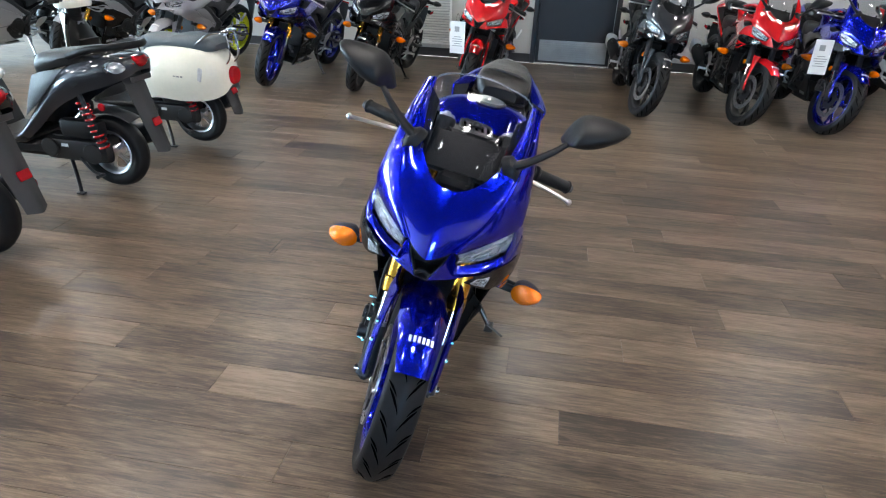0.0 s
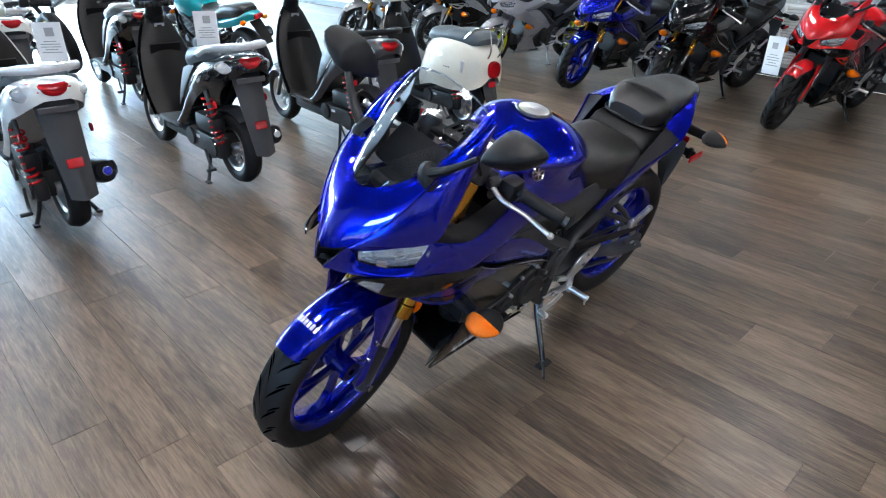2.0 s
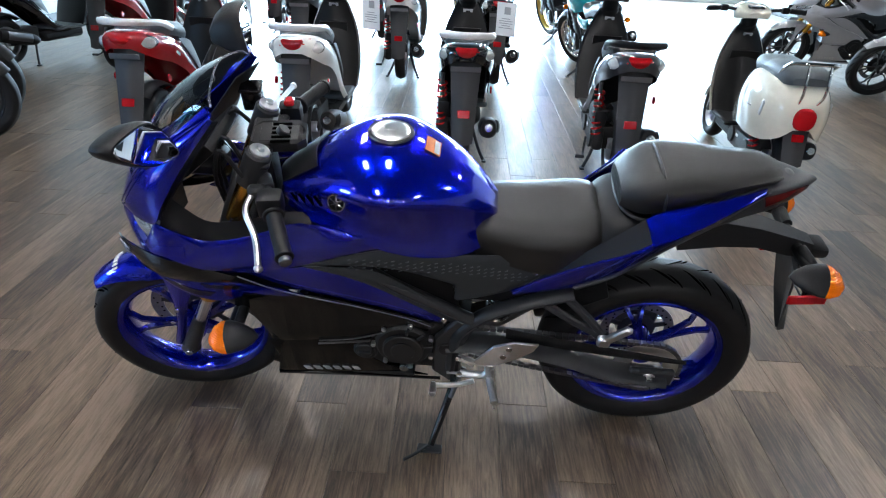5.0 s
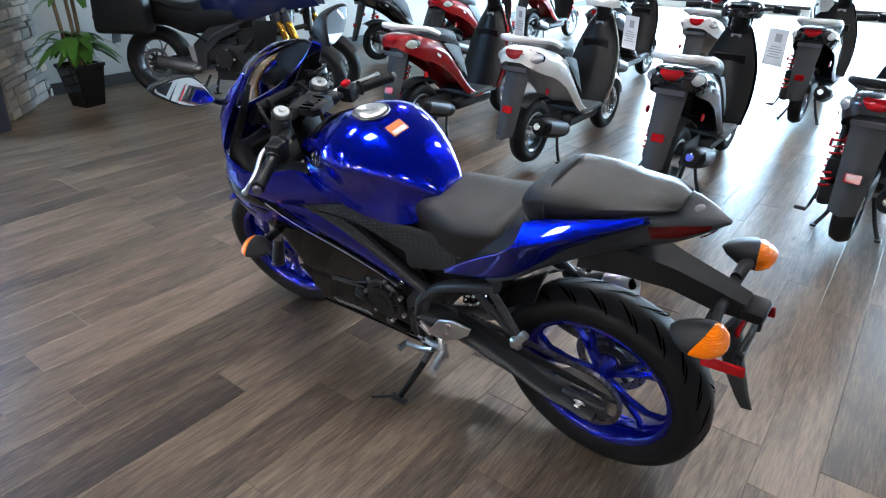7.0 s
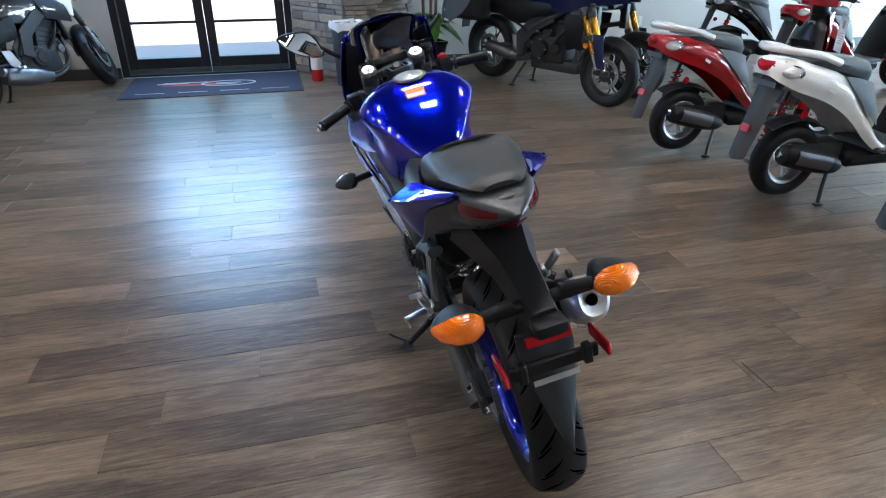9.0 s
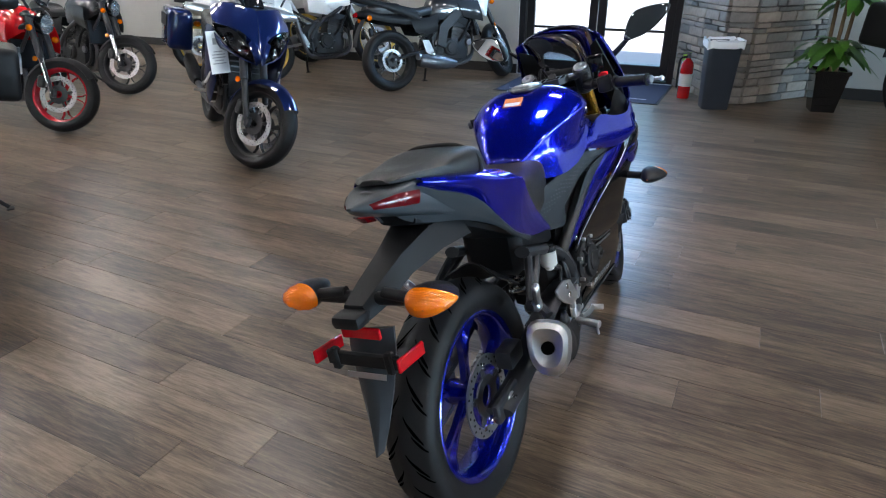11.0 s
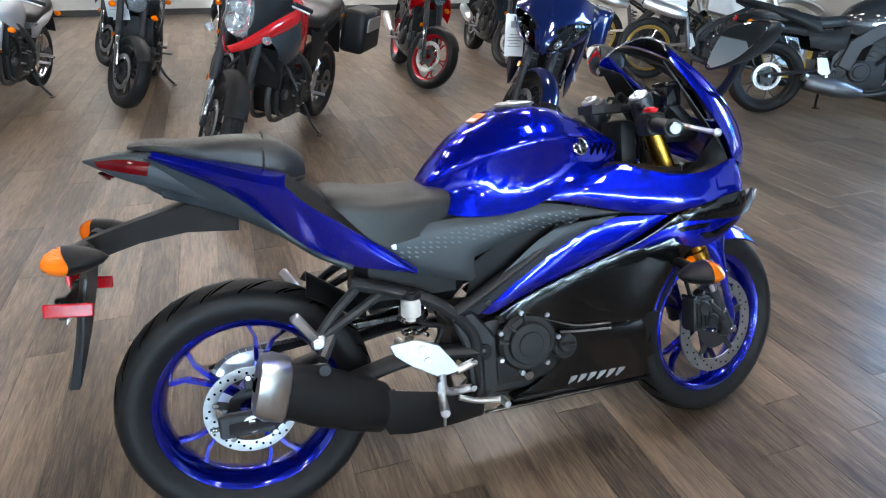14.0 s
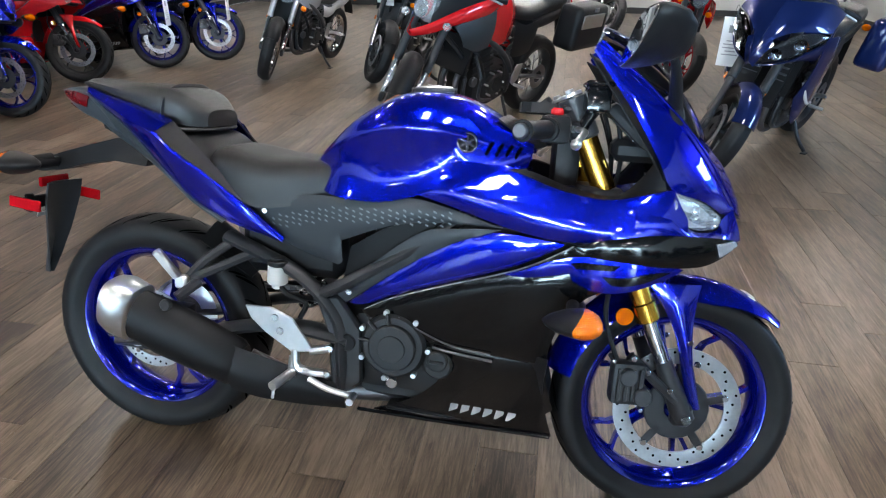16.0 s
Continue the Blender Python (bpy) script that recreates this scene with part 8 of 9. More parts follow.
    P("radiator", box((0.05, 0.34, 0.30), (1.16, 0, 0.58), 0.01), M_PLASTIC, "black radiator")
    P("muffler", at(blob(smoothed([(-0.18, 0.045, -0.05, 0.05, 0.8), (0.10, 0.055, -0.06, 0.06, 0.8), (0.22, 0.03, -0.03, 0.03, 0.9)], 8), 16), pose(0.28, -0.20, 0.34, 0, 10, 0)), M_STEEL, "steel muffler")
    P("fuel_tank", half_loft(smoothed([(0.50, 0.10, 0.74, 0.92), (0.62, 0.15, 0.72, 1.02), (0.82, 0.19, 0.74, 1.10), (1.02, 0.17, 0.80, 1.08), (1.16, 0.10, 0.88, 1.02)], 18), 0.5, 14), M_DARK_BLUE, "dark blue fuel tank")
    P("seat", half_loft(smoothed([(-0.26, 0.09, 0.88, 0.95), (-0.12, 0.14, 0.86, 0.97), (0.12, 0.15, 0.84, 0.95), (0.22, 0.15, 0.80, 0.89), (0.40, 0.14, 0.78, 0.87), (0.54, 0.11, 0.80, 0.90)], 18), 0.65), M_SEAT, "stepped black seat")
    P("tail", half_loft(smoothed([(-0.36, 0.05, 0.84, 0.88), (-0.24, 0.10, 0.78, 0.88), (0.0, 0.13, 0.70, 0.86), (0.30, 0.14, 0.64, 0.80)], 12), 0.6), M_PLASTIC, "black tail")
    P("windscreen", shell([(1.14, -0.13, 1.42), (1.16, 0, 1.45), (1.14, 0.13, 1.42)], [(1.32, -0.13, 1.18), (1.42, 0, 1.16), (1.32, 0.13, 1.18)], 10, 5, 0.02, 0, 0, direct=(1, 0, 0)), M_SCREEN, "tinted windscreen").visible_shadow = False
    P("rear_fender", shell([(-0.30, -0.07, 0.80), (-0.30, 0.07, 0.80)], [(-0.42, -0.06, 0.48), (-0.42, 0.06, 0.48)], 6, 6, 0.02, 0.006, 0, direct=(-1, 0, 0)), M_PLASTIC, "black rear fender")
    return T


three_wheeler()


# ---- doors, windows, mat, stone column, plant and small fittings ----
def glass_door():
    d = thing("door_1", "black metal double door with glass panes and thin bars", "door", m=ROOM @ pose(0, V0 - 0.1, 0), kind="structure")
    a, b, _, top = DOOR
    fr = part("door_frame", join(box((0.07, 0.16, top), (a + 0.035, 0, top / 2), 0.006), box((0.07, 0.16, top), (b - 0.035, 0, top / 2), 0.006), box((b - a - 0.14, 0.16, 0.07), ((a + b) / 2, 0, top - 0.035), 0.006), box((b - a - 0.14, 0.16, 0.02), ((a + b) / 2, 0, 0.01), 0.004)), M_DOOR_FRAME, d)
    mid = (a + b) / 2
    for s, x0, x1 in ((-1, a + 0.074, mid - 0.004), (1, mid + 0.004, b - 0.074)):
        w = x1 - x0
        c = (x0 + x1) / 2
        leaf = part("door_leaf", join(box((0.09, 0.045, top - 0.10), (x0 + 0.045, 0, 0.025 + (top - 0.10) / 2), 0.004), box((0.09, 0.045, top - 0.10), (x1 - 0.045, 0, 0.025 + (top - 0.10) / 2), 0.004), box((w - 0.18, 0.045, 0.15), (c, 0, 0.10), 0.004), box((w - 0.18, 0.045, 0.09), (c, 0, top - 0.12), 0.004)), M_DOOR_FRAME, d, "black metal door leaf")
        n = 5
        z0, z1 = 0.175, top - 0.165
        for k in range(n):
            za, zb = z0 + (z1 - z0) * k / n, z0 + (z1 - z0) * (k + 1) / n
            g = part("pane", box((w - 0.18, 0.008, zb - za - 0.026), (c, 0, (za + zb) / 2), 0), M_PANE, leaf, "clear glass pane", smooth=0)
            g.visible_shadow = False
            if k:
                part("glazing_bar", box((w - 0.18, 0.03, 0.026), (c, 0, za), 0.003), M_DOOR_FRAME, leaf)
        hx = mid + s * 0.05
        part("door_handle", join(tube([(hx, 0.03, 0.95), (hx, 0.075, 0.97), (hx, 0.075, 1.20), (hx, 0.03, 1.22)], 0.011, 10)), M_DOOR_FRAME, leaf, "black pull handle")
        part("door_sweep", box((w - 0.02, 0.012, 0.05), (c, 0.03, 0.048), 0.003), M_STEEL, leaf, "metal door sweep")


glass_door()


M_KICK = mat("worn_aluminium", (0.36, 0.36, 0.35), rough=0.45, metal=0.8, vary=0.2)
# unseen slab added behind the side door to block daylight from its gaps
slab("wall_corridor", (-0.6, V1 + 0.21, 0), (0.95, V1 + 0.26, 2.4), M_WALL, "plain wall closing the space behind the side door")


def side_door():
    d = thing("door_2", "black door with a ribbed metal kick plate", "door", m=ROOM @ pose(0, V1 + 0.06, 0), kind="structure")
    part("door_leaf", box((0.948, 0.05, 2.086), (0.175, 0, 1.047), 0.004), M_DOOR_BLACK, d)
    part("threshold", box((0.948, 0.19, 0.006), (0.175, 0.03, 0.001), 0.001), M_STEEL, d)
    kick = part("kick_plate", box((0.86, 0.006, 0.26), (0.175, -0.029, 0.16), 0.001), M_KICK, d, "ribbed aluminium kick plate")
    for k in range(9):
        part("rib", box((0.86, 0.005, 0.010), (0.175, -0.0325, 0.052 + 0.027 * k), 0.002), M_KICK, kick)
    part("door_frame", join(box((0.06, 0.16, 2.14), (-0.33, -0.03, 1.07), 0.004), box((0.06, 0.16, 2.14), (0.68, -0.03, 1.07), 0.004), box((0.95, 0.16, 0.05), (0.175, -0.03, 2.115), 0.004)), M_DOOR_BLACK, d)
    part("door_handle", rod((0.55, -0.03, 1.0), (0.55, -0.09, 1.0), 0.022, 14), M_STEEL, d, "round door knob")


side_door()


def wall_grille():
    g = thing("wall_vent", "white louvred return-air grille low on the wall", "vent", m=ROOM @ pose(-1.62, V1 - 0.012, 0.47))
    part("frame", join(box((0.42, 0.02, 0.03), (0, 0, 0.30), 0.004), box((0.42, 0.02, 0.03), (0, 0, -0.30), 0.004), box((0.03, 0.02, 0.57), (-0.195, 0, 0), 0.004), box((0.03, 0.02, 0.57), (0.195, 0, 0), 0.004)), M_WHITE_PAINT, g)
    for k in range(18):
        part("slat", box((0.36, 0.003, 0.026), (0, 0, -0.272 + 0.032 * k), 0, Matrix.Rotation(radians(35), 4, "X")), M_WHITE_PAINT, g)


wall_grille()
for _u in (-4.35, -3.2):
    _o = thing("wall_outlet", "white wall socket plate", "outlet", "wall sockets", ROOM @ pose(_u, V0 + 0.004, 0.42))
    part("plate", box((0.075, 0.008, 0.12), (0, 0, 0), 0.003), M_WHITE_PAINT, _o)
    part("socket", join(box((0.03, 0.004, 0.035), (0, 0.005, 0.026), 0.002), box((0.03, 0.004, 0.035), (0, 0.005, -0.026), 0.002)), M_PAPER, _o)


def bay(k, a, b, z0, z1):
    w = thing("window_%d" % (k + 1), "tall shop window with thin dark frame", "window", m=ROOM @ pose(U0 - 0.1, (a + b) / 2, 0), kind="structure")
    L = b - a
    part("window_frame", join(box((0.08, 0.06, z1 - z0), (0, -L / 2 + 0.03, (z0 + z1) / 2), 0.004), box((0.08, 0.06, z1 - z0), (0, L / 2 - 0.03, (z0 + z1) / 2), 0.004), box((0.08, L - 0.12, 0.06), (0, 0, z0 + 0.03), 0.004), box((0.08, L - 0.12, 0.06), (0, 0, z1 - 0.03), 0.004)), M_DOOR_FRAME, w)
    part("mullion", box((0.07, 0.05, z1 - z0 - 0.12), (0, 0, (z0 + z1) / 2), 0.004), M_DOOR_FRAME, w)
    for s in (1, -1):
        g = part("pane", box((0.008, L / 2 - 0.085, z1 - z0 - 0.12), (0, s * (L / 4 - 0.0175), (z0 + z1) / 2), 0), M_PANE, w, smooth=0)
        g.visible_shadow = False


for _k, (_a, _b, _z0, _z1) in enumerate(WIN):
    bay(_k, _a, _b, _z0, _z1)

# outside: pale paving and a turquoise wall across the yard
M_CYAN = mat("turquoise_wall", (0.05, 0.42, 0.55), rough=0.7, vary=0.1, scale=1.0)
slab("backdrop", (-25, -19, -0.1), (25, -18.5, 3.4), M_CYAN, "turquoise painted wall across the sunlit yard", "backdrop")


def entrance_mat():
    m = thing("entrance_mat", "dark blue entrance mat with oval emblem and pale lines", "mat", m=ROOM @ pose(0.73, -2.98, 0.001))
    part("mat_surface", box((1.66, 0.94, 0.009), (0, 0, 0.0045), 0.003), M_MAT, m)
    part("border", join(box((1.70, 0.02, 0.007), (0, 0.48, 0.0035), 0.002), box((1.70, 0.02, 0.007), (0, -0.48, 0.0035), 0.002), box((0.02, 0.94, 0.007), (0.84, 0, 0.0035), 0.002), box((0.02, 0.94, 0.007), (-0.84, 0, 0.0035), 0.002)), M_BASE, m, "black rubber border")
    M_PALE = mat("pale_mat_print", (0.55, 0.55, 0.58), rough=0.95, vary=0.3, scale=150, bump=0.5)
    M_REDP = mat("red_mat_print", (0.50, 0.09, 0.05), rough=0.95, vary=0.3, scale=150, bump=0.5)
    part("emblem_ring", at(tube([(0.26 * math.cos(a), 0.115 * math.sin(a), 0) for a in [2 * math.pi * k / 24 for k in range(25)]], 0.012, 6, 60, flat=0.15), pose(-0.12, -0.02, 0.0095)), M_PALE, m, "pale oval outline")
    part("emblem_wing", shell([(-0.02, -0.055, 0.0098), (0.30, -0.035, 0.0098), (0.52, 0.005, 0.0098)], [(-0.02, 0.055, 0.0098), (0.25, 0.035, 0.0098), (0.52, 0.01, 0.0098)], 10, 3, 0, 0.001, 0, direct=(0, 0, 1)), M_REDP, m, "faded red emblem")
    for x0, y0, w in ((0.30, -0.11, 0.42), (0.42, -0.075, 0.30), (-0.12, -0.03, 0.25), (-0.10, 0.02, 0.20)):
        part("print_bar", box((w, 0.024, 0.0015), (x0, y0, 0.0098), 0), M_PALE, m, smooth=0)
    for k in range(4):
        part("print_line", box((0.27, 0.014, 0.0015), (-0.58 + 0.39 * k, 0.33, 0.0098), 0), M_PALE, m, smooth=0)


entrance_mat()


def extinguisher():
    e = thing("fire_extinguisher", "red fire extinguisher with green tag standing by the column", "extinguisher", m=uv(-0.29, -2.94, 20))
    part("cylinder", revolve([(0.001, 0.0), (0.056, 0.0), (0.060, 0.008), (0.060, 0.31), (0.052, 0.345), (0.030, 0.37), (0.022, 0.385)], 26, Matrix.Rotation(radians(90), 4, "X"), True), M_RED, e, "red cylinder")
    part("label", revolve([(0.0608, 0.12), (0.0608, 0.24)], 26, Matrix.Rotation(radians(90), 4, "X")), M_PAPER, e, "pale printed label")
    part("valve", join(rod((0, 0, 0.38), (0, 0, 0.42), 0.02, 12), box((0.10, 0.02, 0.015), (0.03, 0, 0.43), 0.004), box((0.11, 0.02, 0.012), (0.035, 0, 0.46), 0.004, Matrix.Rotation(radians(-8), 4, "Y"))), M_STEEL, e, "metal valve and lever")
    part("hose", tube([(0.02, 0.02, 0.40), (0.08, 0.03, 0.38), (0.085, 0.02, 0.22), (0.075, 0.0, 0.10)], 0.010, 8), M_PLASTIC, e, "black hose")
    part("tag", box((0.075, 0.003, 0.12), (0.0, -0.065, 0.37), 0.001, Matrix.Rotation(radians(8), 4, "X")), mat("green_tag", (0.32, 0.62, 0.08), rough=0.6), e, "bright green tag")


extinguisher()


def trash_can():
    c = thing("trash_can", "dark blue-grey plastic trash can with white liner", "trash can", m=uv(-0.60, -2.62, 18))
    M_CAN = mat("can_plastic", (0.025, 0.032, 0.045), rough=0.5, vary=0.15, bump=0.2)
    M_BAG = mat("bag_film", (0.75, 0.76, 0.78), rough=0.35, vary=0.08, bump=0.4, bscale=60)
    def ring(w, d, z, n=28, r=0.3):
        return [(w * math.copysign(abs(math.cos(a)) ** r, math.cos(a)), d * math.copysign(abs(math.sin(a)) ** r, math.sin(a)), z) for a in [2 * math.pi * (k + 0.5) / n for k in range(n)]]
    part("body", skin(bmesh.new(), [ring(0.115, 0.095, 0.0), ring(0.118, 0.098, 0.005), ring(0.145, 0.120, 0.56), ring(0.155, 0.128, 0.57), ring(0.155, 0.128, 0.60), ring(0.140, 0.115, 0.60), ring(0.110, 0.090, 0.05)], True, True), M_CAN, c, "tapered plastic body")
    rng = random.Random(3)
    rows = []
    for i, (w, d, z) in enumerate(((0.158, 0.131, 0.545), (0.164, 0.137, 0.58), (0.163, 0.136, 0.612), (0.145, 0.120, 0.618), (0.132, 0.108, 0.56))):
        rows.append([(x * (1 + rng.uniform(-0.02, 0.02)), y * (1 + rng.uniform(-0.02, 0.02)), zz + rng.uniform(-0.014, 0.014)) for x, y, zz in ring(w, d, z)])
    part("liner", skin(bmesh.new(), rows, True), M_BAG, c, "crumpled white liner")


trash_can()


def potted_plant():
    p = thing("potted_plant", "green broad-leaved plant in a dark square pot", "plant", m=uv(-1.50, -2.92, 10))
    rng = random.Random(11)
    part("pot", skin(bmesh.new(), [[(x * w, y * w, z) for x, y in ((-1, -1), (1, -1), (1, 1), (-1, 1))] for w, z in ((0.095, 0), (0.135, 0.34), (0.145, 0.34), (0.145, 0.37), (0.125, 0.37), (0.12, 0.33))], True, True), M_BLACK_GLOSS, p, "dark tapered pot", smooth=20)
    part("soil", box((0.22, 0.22, 0.02), (0, 0, 0.335), 0.004), mat("soil", (0.03, 0.02, 0.015), rough=0.95, vary=0.4, scale=60), p)
    M_LEAF = mat("leaf", (0.06, 0.17, 0.018), rough=0.4, vary=0.45, scale=9)
    M_STEM = mat("cane", (0.20, 0.13, 0.07), rough=0.8, vary=0.3, scale=30)
    tops = []
    for x, y, h in ((0.0, 0.02, 1.25), (0.04, -0.05, 0.85), (-0.05, 0.0, 0.60)):
        part("cane", tube([(x, y, 0.33), (x * 1.3, y * 1.2, 0.33 + h * 0.5), (x * 1.5, y * 1.6, 0.33 + h)], 0.016, 8), M_STEM, p, "woody cane")
        tops.append((x * 1.4, y * 1.4, 0.33 + h))
        tops.append((x * 1.2, y * 1.2, 0.40 + h * 0.15))
    for tx, ty, tz in tops:
        for k in range(13):
            a = 2 * math.pi * k / 13 + rng.uniform(-0.3, 0.3)
            L = rng.uniform(0.22, 0.36)
            up = rng.uniform(-0.1, 0.9)
            left, mid, right = [], [], []
            for i in range(6):
                t = i / 5
                r = L * t
                z = tz + rng.uniform(-0.002, 0.002) + L * (up * t - (0.55 + up * 0.5) * t * t)
                w = 0.048 * math.sin(math.pi * min(1, t * 0.92 + 0.06)) ** 0.8
                c, s = math.cos(a), math.sin(a)
                left.append((tx + r * c - w * s, ty + r * s + w * c, z + 0.012 * (1 - t)))
                mid.append((tx + r * c, ty + r * s, z))
                right.append((tx + r * c + w * s, ty + r * s - w * c, z + 0.012 * (1 - t)))
            part("leaf", skin(bmesh.new(), [left, mid, right]), M_LEAF, p)


potted_plant()


def stone_column():
    """A column of stacked ledger stone beside the door."""
    c = thing("stone_column", "column of stacked grey-brown ledger stone beside the door", "column", m=ROOM, kind="structure")
    rng = random.Random(5)
    base = [(-0.13, V0 + 0.004), (-0.60, -2.84), (-0.82, -2.84), (-1.42, V0 + 0.004)]
    core = skin(bmesh.new(), [[(x * 1.0, y - 0.03, z) for x, y in base] for z in (0.0, CEIL - 0.004)], True, True)
    part("core", core, mat("stone_joint", (0.05, 0.045, 0.04), rough=0.95), c, smooth=0)
    M_STONE = bpy.data.materials.new("ledger_stone")
    M_STONE.use_nodes = True
    nt = M_STONE.node_tree
    b = nt.nodes["Principled BSDF"]
    b.inputs["Roughness"].default_value = 0.85
    oi = nt.nodes.new("ShaderNodeObjectInfo")
    ramp = nt.nodes.new("ShaderNodeValToRGB")
    ramp.color_ramp.elements[0].color = (0.14, 0.135, 0.13, 1)
    ramp.color_ramp.elements[1].color = (0.36, 0.30, 0.24, 1)
    ramp.color_ramp.elements.new(0.45).color = (0.24, 0.22, 0.20, 1)
    nt.links.new(oi.outputs["Random"], ramp.inputs["Fac"])
    tc = nt.nodes.new("ShaderNodeTexCoord")
    nz = nt.nodes.new("ShaderNodeTexNoise")
    nz.inputs["Scale"].default_value, nz.inputs["Detail"].default_value = 22.0, 8
    nt.links.new(tc.outputs["Object"], nz.inputs["Vector"])
    mx = nt.nodes.new("ShaderNodeMix")
    mx.data_type, mx.blend_type = "RGBA", "MULTIPLY"
    mx.inputs[0].default_value = 0.75
    rp = nt.nodes.new("ShaderNodeMapRange")
    rp.inputs["To Min"].default_value, rp.inputs["To Max"].default_value = 0.45, 1.35
    nt.links.new(nz.outputs["Fac"], rp.inputs["Value"])
    nt.links.new(ramp.outputs[0], mx.inputs[6])
    nt.links.new(rp.outputs[0], mx.inputs[7])
    nt.links.new(mx.outputs[2], b.inputs["Base Color"])
    bp = nt.nodes.new("ShaderNodeBump")
    bp.inputs["Strength"].default_value, bp.inputs["Distance"].default_value = 0.9, 0.006
    nt.links.new(nz.outputs["Fac"], bp.inputs["Height"])
    nt.links.new(bp.outputs[0], b.inputs["Normal"])
    count, rest = 0, bmesh.new()
    z = 0.005
    while z < CEIL - 0.09:
        h = rng.choice((0.045, 0.06, 0.075, 0.09))
        for (x0, y0), (x1, y1) in zip(base, base[1:]):
            L = math.hypot(x1 - x0, y1 - y0)
            ang = math.atan2(y1 - y0, x1 - x0)
            s = 0.0
            while s < L - 0.01:
                w = min(rng.uniform(0.10, 0.34), L - s)
                if L - s - w < 0.06:
                    w = L - s
                d = rng.uniform(0.045, 0.085)
                bm = box((w - 0.006, d, h - 0.006), (0, 0, 0), 0.006)
                for v in bm.verts:
                    v.co += Vector((rng.uniform(-0.003, 0.003), rng.uniform(-0.005, 0.005), rng.uniform(-0.002, 0.002)))
                m = Matrix.Translation((x0 + (s + w / 2) * math.cos(ang), y0 + (s + w / 2) * math.sin(ang), z + h / 2)) @ Matrix.Rotation(ang, 4, "Z")
                if z < 1.75 and count < 295:
                    count += 1
                    st = part("stone", bm, M_STONE, c, smooth=0)
                    st.matrix_local = m
                else:
                    join(rest, at(bm, m))
                s += w
        z += h
    part("upper_stones", rest, M_STONE, c, smooth=0)["kind"] = "stuff"


stone_column()


# ---- plank floor ----
def plank_material(name, per_island):
    """Grey-brown wood print: long grain, broad tone from plank to plank, knots."""
    m = bpy.data.materials.new(name)
    m.use_nodes = True
    nt = m.node_tree
    N, K = nt.nodes, nt.links
    b = N["Principled BSDF"]
    tc = N.new("ShaderNodeTexCoord")
    if per_island:
        rnd = N.new("ShaderNodeNewGeometry").outputs["Random Per Island"]
    else:
        rnd = N.new("ShaderNodeObjectInfo").outputs["Random"]
    off = N.new("ShaderNodeVectorMath")
    off.operation = "MULTIPLY_ADD"
    comb = N.new("ShaderNodeCombineXYZ")
    for i in range(3):
        K.new(rnd, comb.inputs[i])
    off.inputs[1].default_value = (37.0, 91.0, 0.0)
    K.new(comb.outputs[0], off.inputs[0])
    K.new(tc.outputs["Object"], off.inputs[2])
    def grain(scale, sx, sy, detail, dist=0.0):
        mp = N.new("ShaderNodeMapping")
        mp.inputs["Scale"].default_value = (sx, sy, 1)
        K.new(off.outputs[0], mp.inputs["Vector"])
        nz = N.new("ShaderNodeTexNoise")
        nz.inputs["Scale"].default_value = scale
        nz.inputs["Detail"].default_value = detail
        nz.inputs["Distortion"].default_value = dist
        K.new(mp.outputs[0], nz.inputs["Vector"])
        return nz.outputs["Fac"]
    broad = grain(1.0, 1.5, 6.5, 2, 0.6)
    streak = grain(1.0, 4.5, 42.0, 4, 1.0)
    fine = grain(1.0, 12.0, 170.0, 4, 0.4)
    arcs = grain(1.0, 1.6, 16.0, 2, 3.2)
    vm = N.new("ShaderNodeMapping")
    vm.inputs["Scale"].default_value = (1.5, 4.6, 1)
    K.new(off.outputs[0], vm.inputs["Vector"])
    knots = N.new("ShaderNodeTexVoronoi")
    knots.inputs["Scale"].default_value = 1.0
    K.new(vm.outputs[0], knots.inputs["Vector"])
    ramp = N.new("ShaderNodeValToRGB")
    e = ramp.color_ramp.elements
    e[0].position, e[0].color = 0.34, (0.040, 0.030, 0.024, 1)
    e[1].position, e[1].color = 0.68, (0.236, 0.174, 0.124, 1)
    mid = ramp.color_ramp.elements.new(0.50)
    mid.color = (0.124, 0.088, 0.059, 1)
    def mth(op, a, c):
        x = N.new("ShaderNodeMath")
        x.operation = op
        for i, v in enumerate((a, c)):
            if isinstance(v, (int, float)):
                x.inputs[i].default_value = v
            else:
                K.new(v, x.inputs[i])
        return x.outputs[0]
    # thin pale lines where the figured grain crosses a level
    line = N.new("ShaderNodeMapRange")
    line.inputs["From Min"].default_value, line.inputs["From Max"].default_value = 0.0, 0.012
    line.inputs["To Min"].default_value, line.inputs["To Max"].default_value = 0.055, 0.0
    K.new(mth("ABSOLUTE", mth("SUBTRACT", arcs, 0.56), 0.0), line.inputs["Value"])
    # growth rings that bend along the figured grain
    rings = mth("MULTIPLY", mth("SINE", mth("MULTIPLY", arcs, 150.0), 0.0), 0.022)
    tone = mth("ADD", mth("MULTIPLY", broad, 0.44), mth("MULTIPLY", streak, 0.40))
    tone = mth("ADD", mth("SUBTRACT", tone, 0.13), mth("MULTIPLY", fine, 0.42))
    tone = mth("ADD", tone, rings)
    tone = mth("ADD", tone, line.outputs[0])
    tone = mth("ADD", tone, mth("MULTIPLY", mth("SUBTRACT", rnd, 0.5), 0.15))
    K.new(tone, ramp.inputs["Fac"])
    kr = N.new("ShaderNodeMapRange")
    kr.inputs["From Min"].default_value, kr.inputs["From Max"].default_value = 0.02, 0.075
    kr.inputs["To Min"].default_value, kr.inputs["To Max"].default_value = 0.75, 0.0
    K.new(knots.outputs["Distance"], kr.inputs["Value"])
    mx = N.new("ShaderNodeMix")
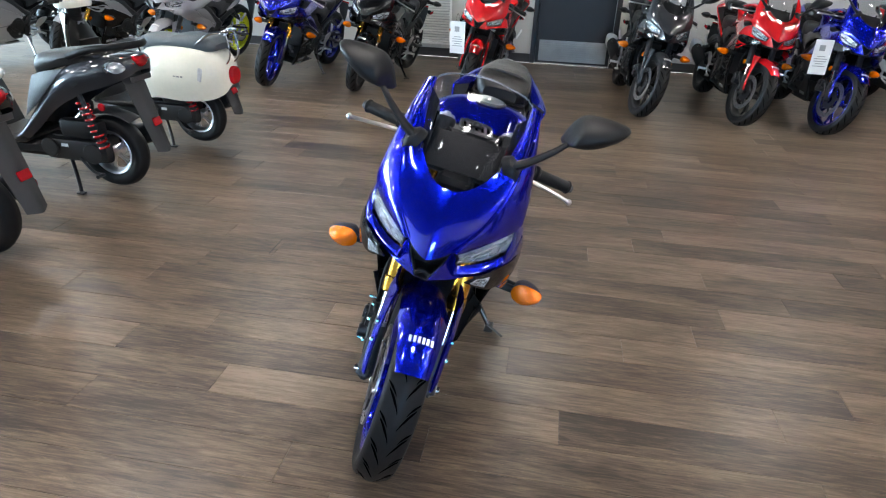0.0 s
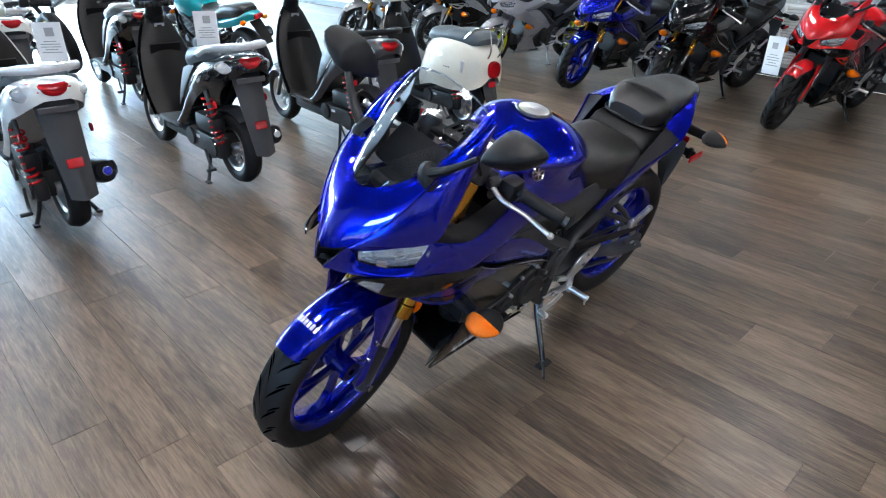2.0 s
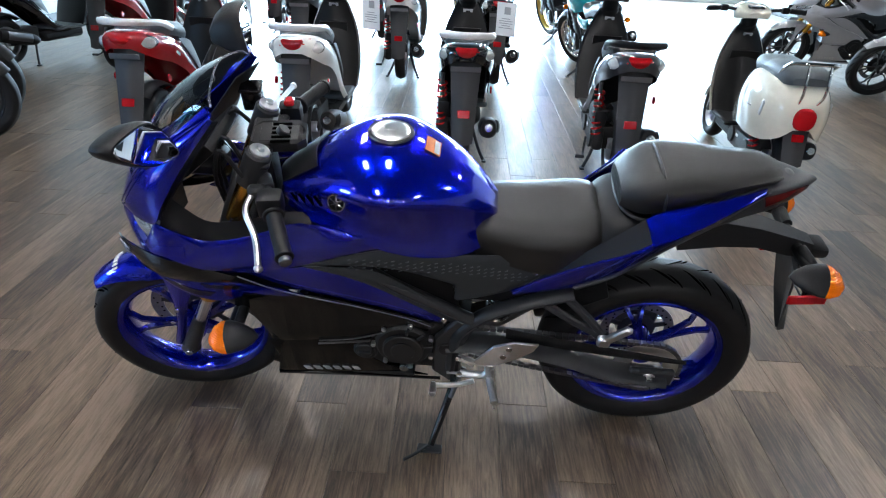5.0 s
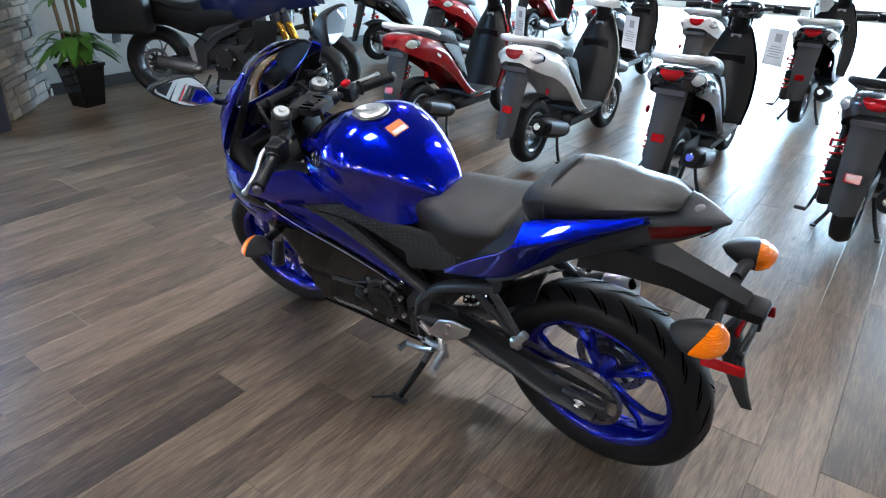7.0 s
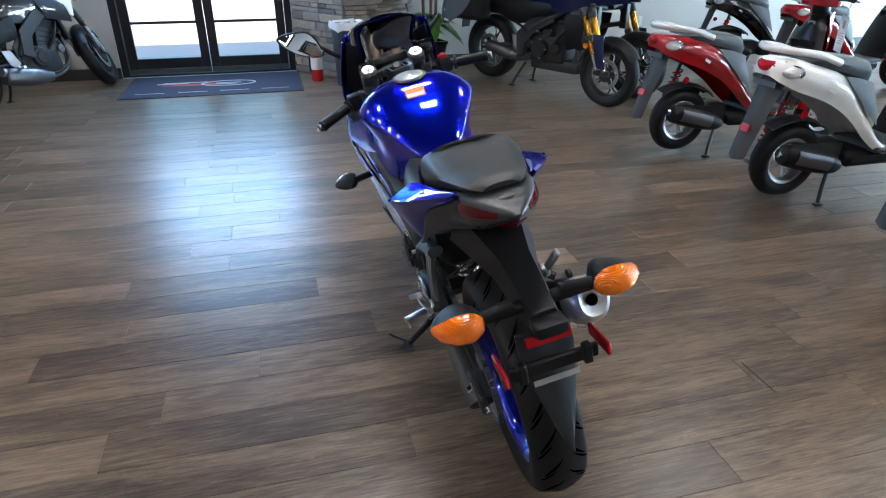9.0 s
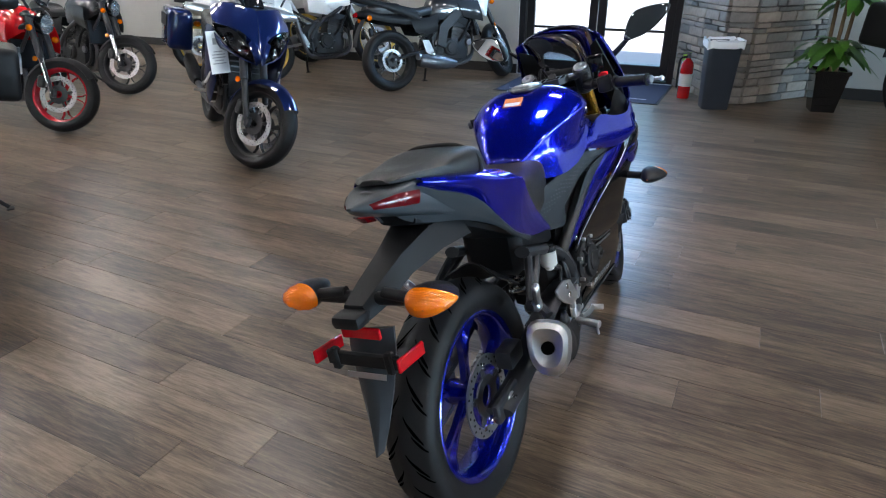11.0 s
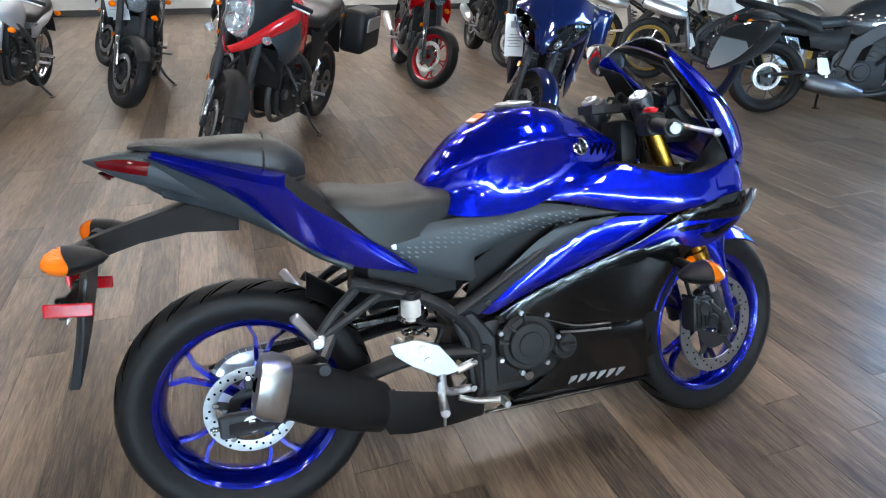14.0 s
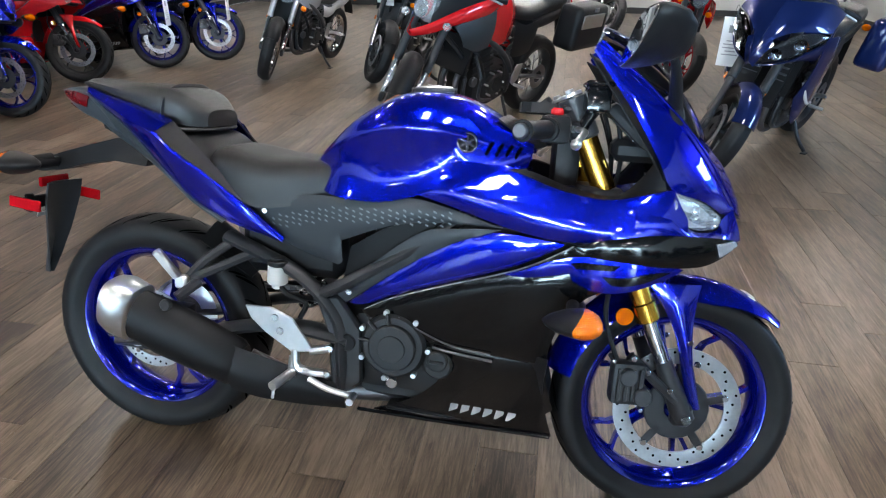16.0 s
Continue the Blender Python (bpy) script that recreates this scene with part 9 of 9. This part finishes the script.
    mx.data_type = "RGBA"
    mx.inputs[7].default_value = (0.035, 0.027, 0.022, 1)
    K.new(kr.outputs[0], mx.inputs[0])
    K.new(ramp.outputs[0], mx.inputs[6])
    K.new(mx.outputs[2], b.inputs["Base Color"])
    rr = N.new("ShaderNodeMapRange")
    rr.inputs["To Min"].default_value, rr.inputs["To Max"].default_value = 0.27, 0.42
    K.new(fine, rr.inputs["Value"])
    K.new(rr.outputs[0], b.inputs["Roughness"])
    bp = N.new("ShaderNodeBump")
    bp.inputs["Strength"].default_value, bp.inputs["Distance"].default_value = 0.25, 0.001
    K.new(fine, bp.inputs["Height"])
    K.new(bp.outputs[0], b.inputs["Normal"])
    return m


M_PLANK = plank_material("floor_plank", False)
M_PLANK_FAR = plank_material("floor_plank_far", True)
M_JOINT = mat("floor_joint", (0.02, 0.016, 0.013), rough=0.8)
floor = slab("floor", (U0, V0, -0.1), (U1, V1, -0.004), M_JOINT, "grey-brown wood plank floor of the showroom", "floor")
PW, PL, GAP = 0.166, 1.22, 0.0012
# where the plank ends lie in the rows round the blue motorcycle
ENDS = {21: -0.745, 28: -1.57, 29: -1.146, 30: -1.62, 31: -1.343, 32: -0.898, 33: -0.593, 34: -0.443, 35: -0.13}


def plank_bm(w, l, bm=None, c=(0, 0)):
    """A plank with eased edges; its top lies at the floor's height."""
    bm = bm or bmesh.new()
    e = 0.0012
    x, y = l / 2 - GAP / 2, w / 2 - GAP / 2
    lo = [bm.verts.new((c[0] + sx * x, c[1] + sy * y, -0.004)) for sx, sy in ((-1, -1), (1, -1), (1, 1), (-1, 1))]
    md = [bm.verts.new((c[0] + sx * x, c[1] + sy * y, -e * 0.7)) for sx, sy in ((-1, -1), (1, -1), (1, 1), (-1, 1))]
    hi = [bm.verts.new((c[0] + sx * (x - e), c[1] + sy * (y - e), 0.0)) for sx, sy in ((-1, -1), (1, -1), (1, 1), (-1, 1))]
    for a, b in ((lo, md), (md, hi)):
        for i in range(4):
            j = (i + 1) % 4
            bm.faces.new((a[i], a[j], b[j], b[i]))
    bm.faces.new(hi)
    return bm


def lay_planks():
    rng = random.Random(7)
    whole = bpy.data.meshes.new("plank")
    b = plank_bm(PW, PL)
    b.to_mesh(whole)
    b.free()
    whole.materials.append(M_PLANK)
    far = bmesh.new()
    near = []
    for r in range(int((V1 - V0) / PW) + 1):
        v = V0 + PW * (r + 0.5)
        if v + PW / 2 > V1:
            break
        u = U0 + rng.choice((0.0, 0.35, 0.62, 0.9, 0.15)) * -PL
        if r in ENDS:
            u = U0 - PL + (ENDS[r] - U0) % PL
        while u < U1:
            a, c = max(u, U0), min(u + PL, U1)
            if c - a > 0.02:
                mid = (a + c) / 2
                if c - a > PL - 0.01 and -4.0 < mid < 3.6 and -1.6 < v < 4.9:
                    near.append((abs(mid + 0.5) + abs(v - 1.8), mid, v))
                else:
                    plank_bm(PW, c - a, far, (mid, v))
            u += PL
    near.sort()
    for k, (_, u, v) in enumerate(near):
        if k < 290:
            ob = new("plank", whole)
            ob.parent = floor
            ob.location = (u, v, 0)
        else:
            plank_bm(PW, PL, far, (u, v))
    f = part("far_planks", far, M_PLANK_FAR, floor, smooth=0)
    f["kind"] = "stuff"


lay_planks()
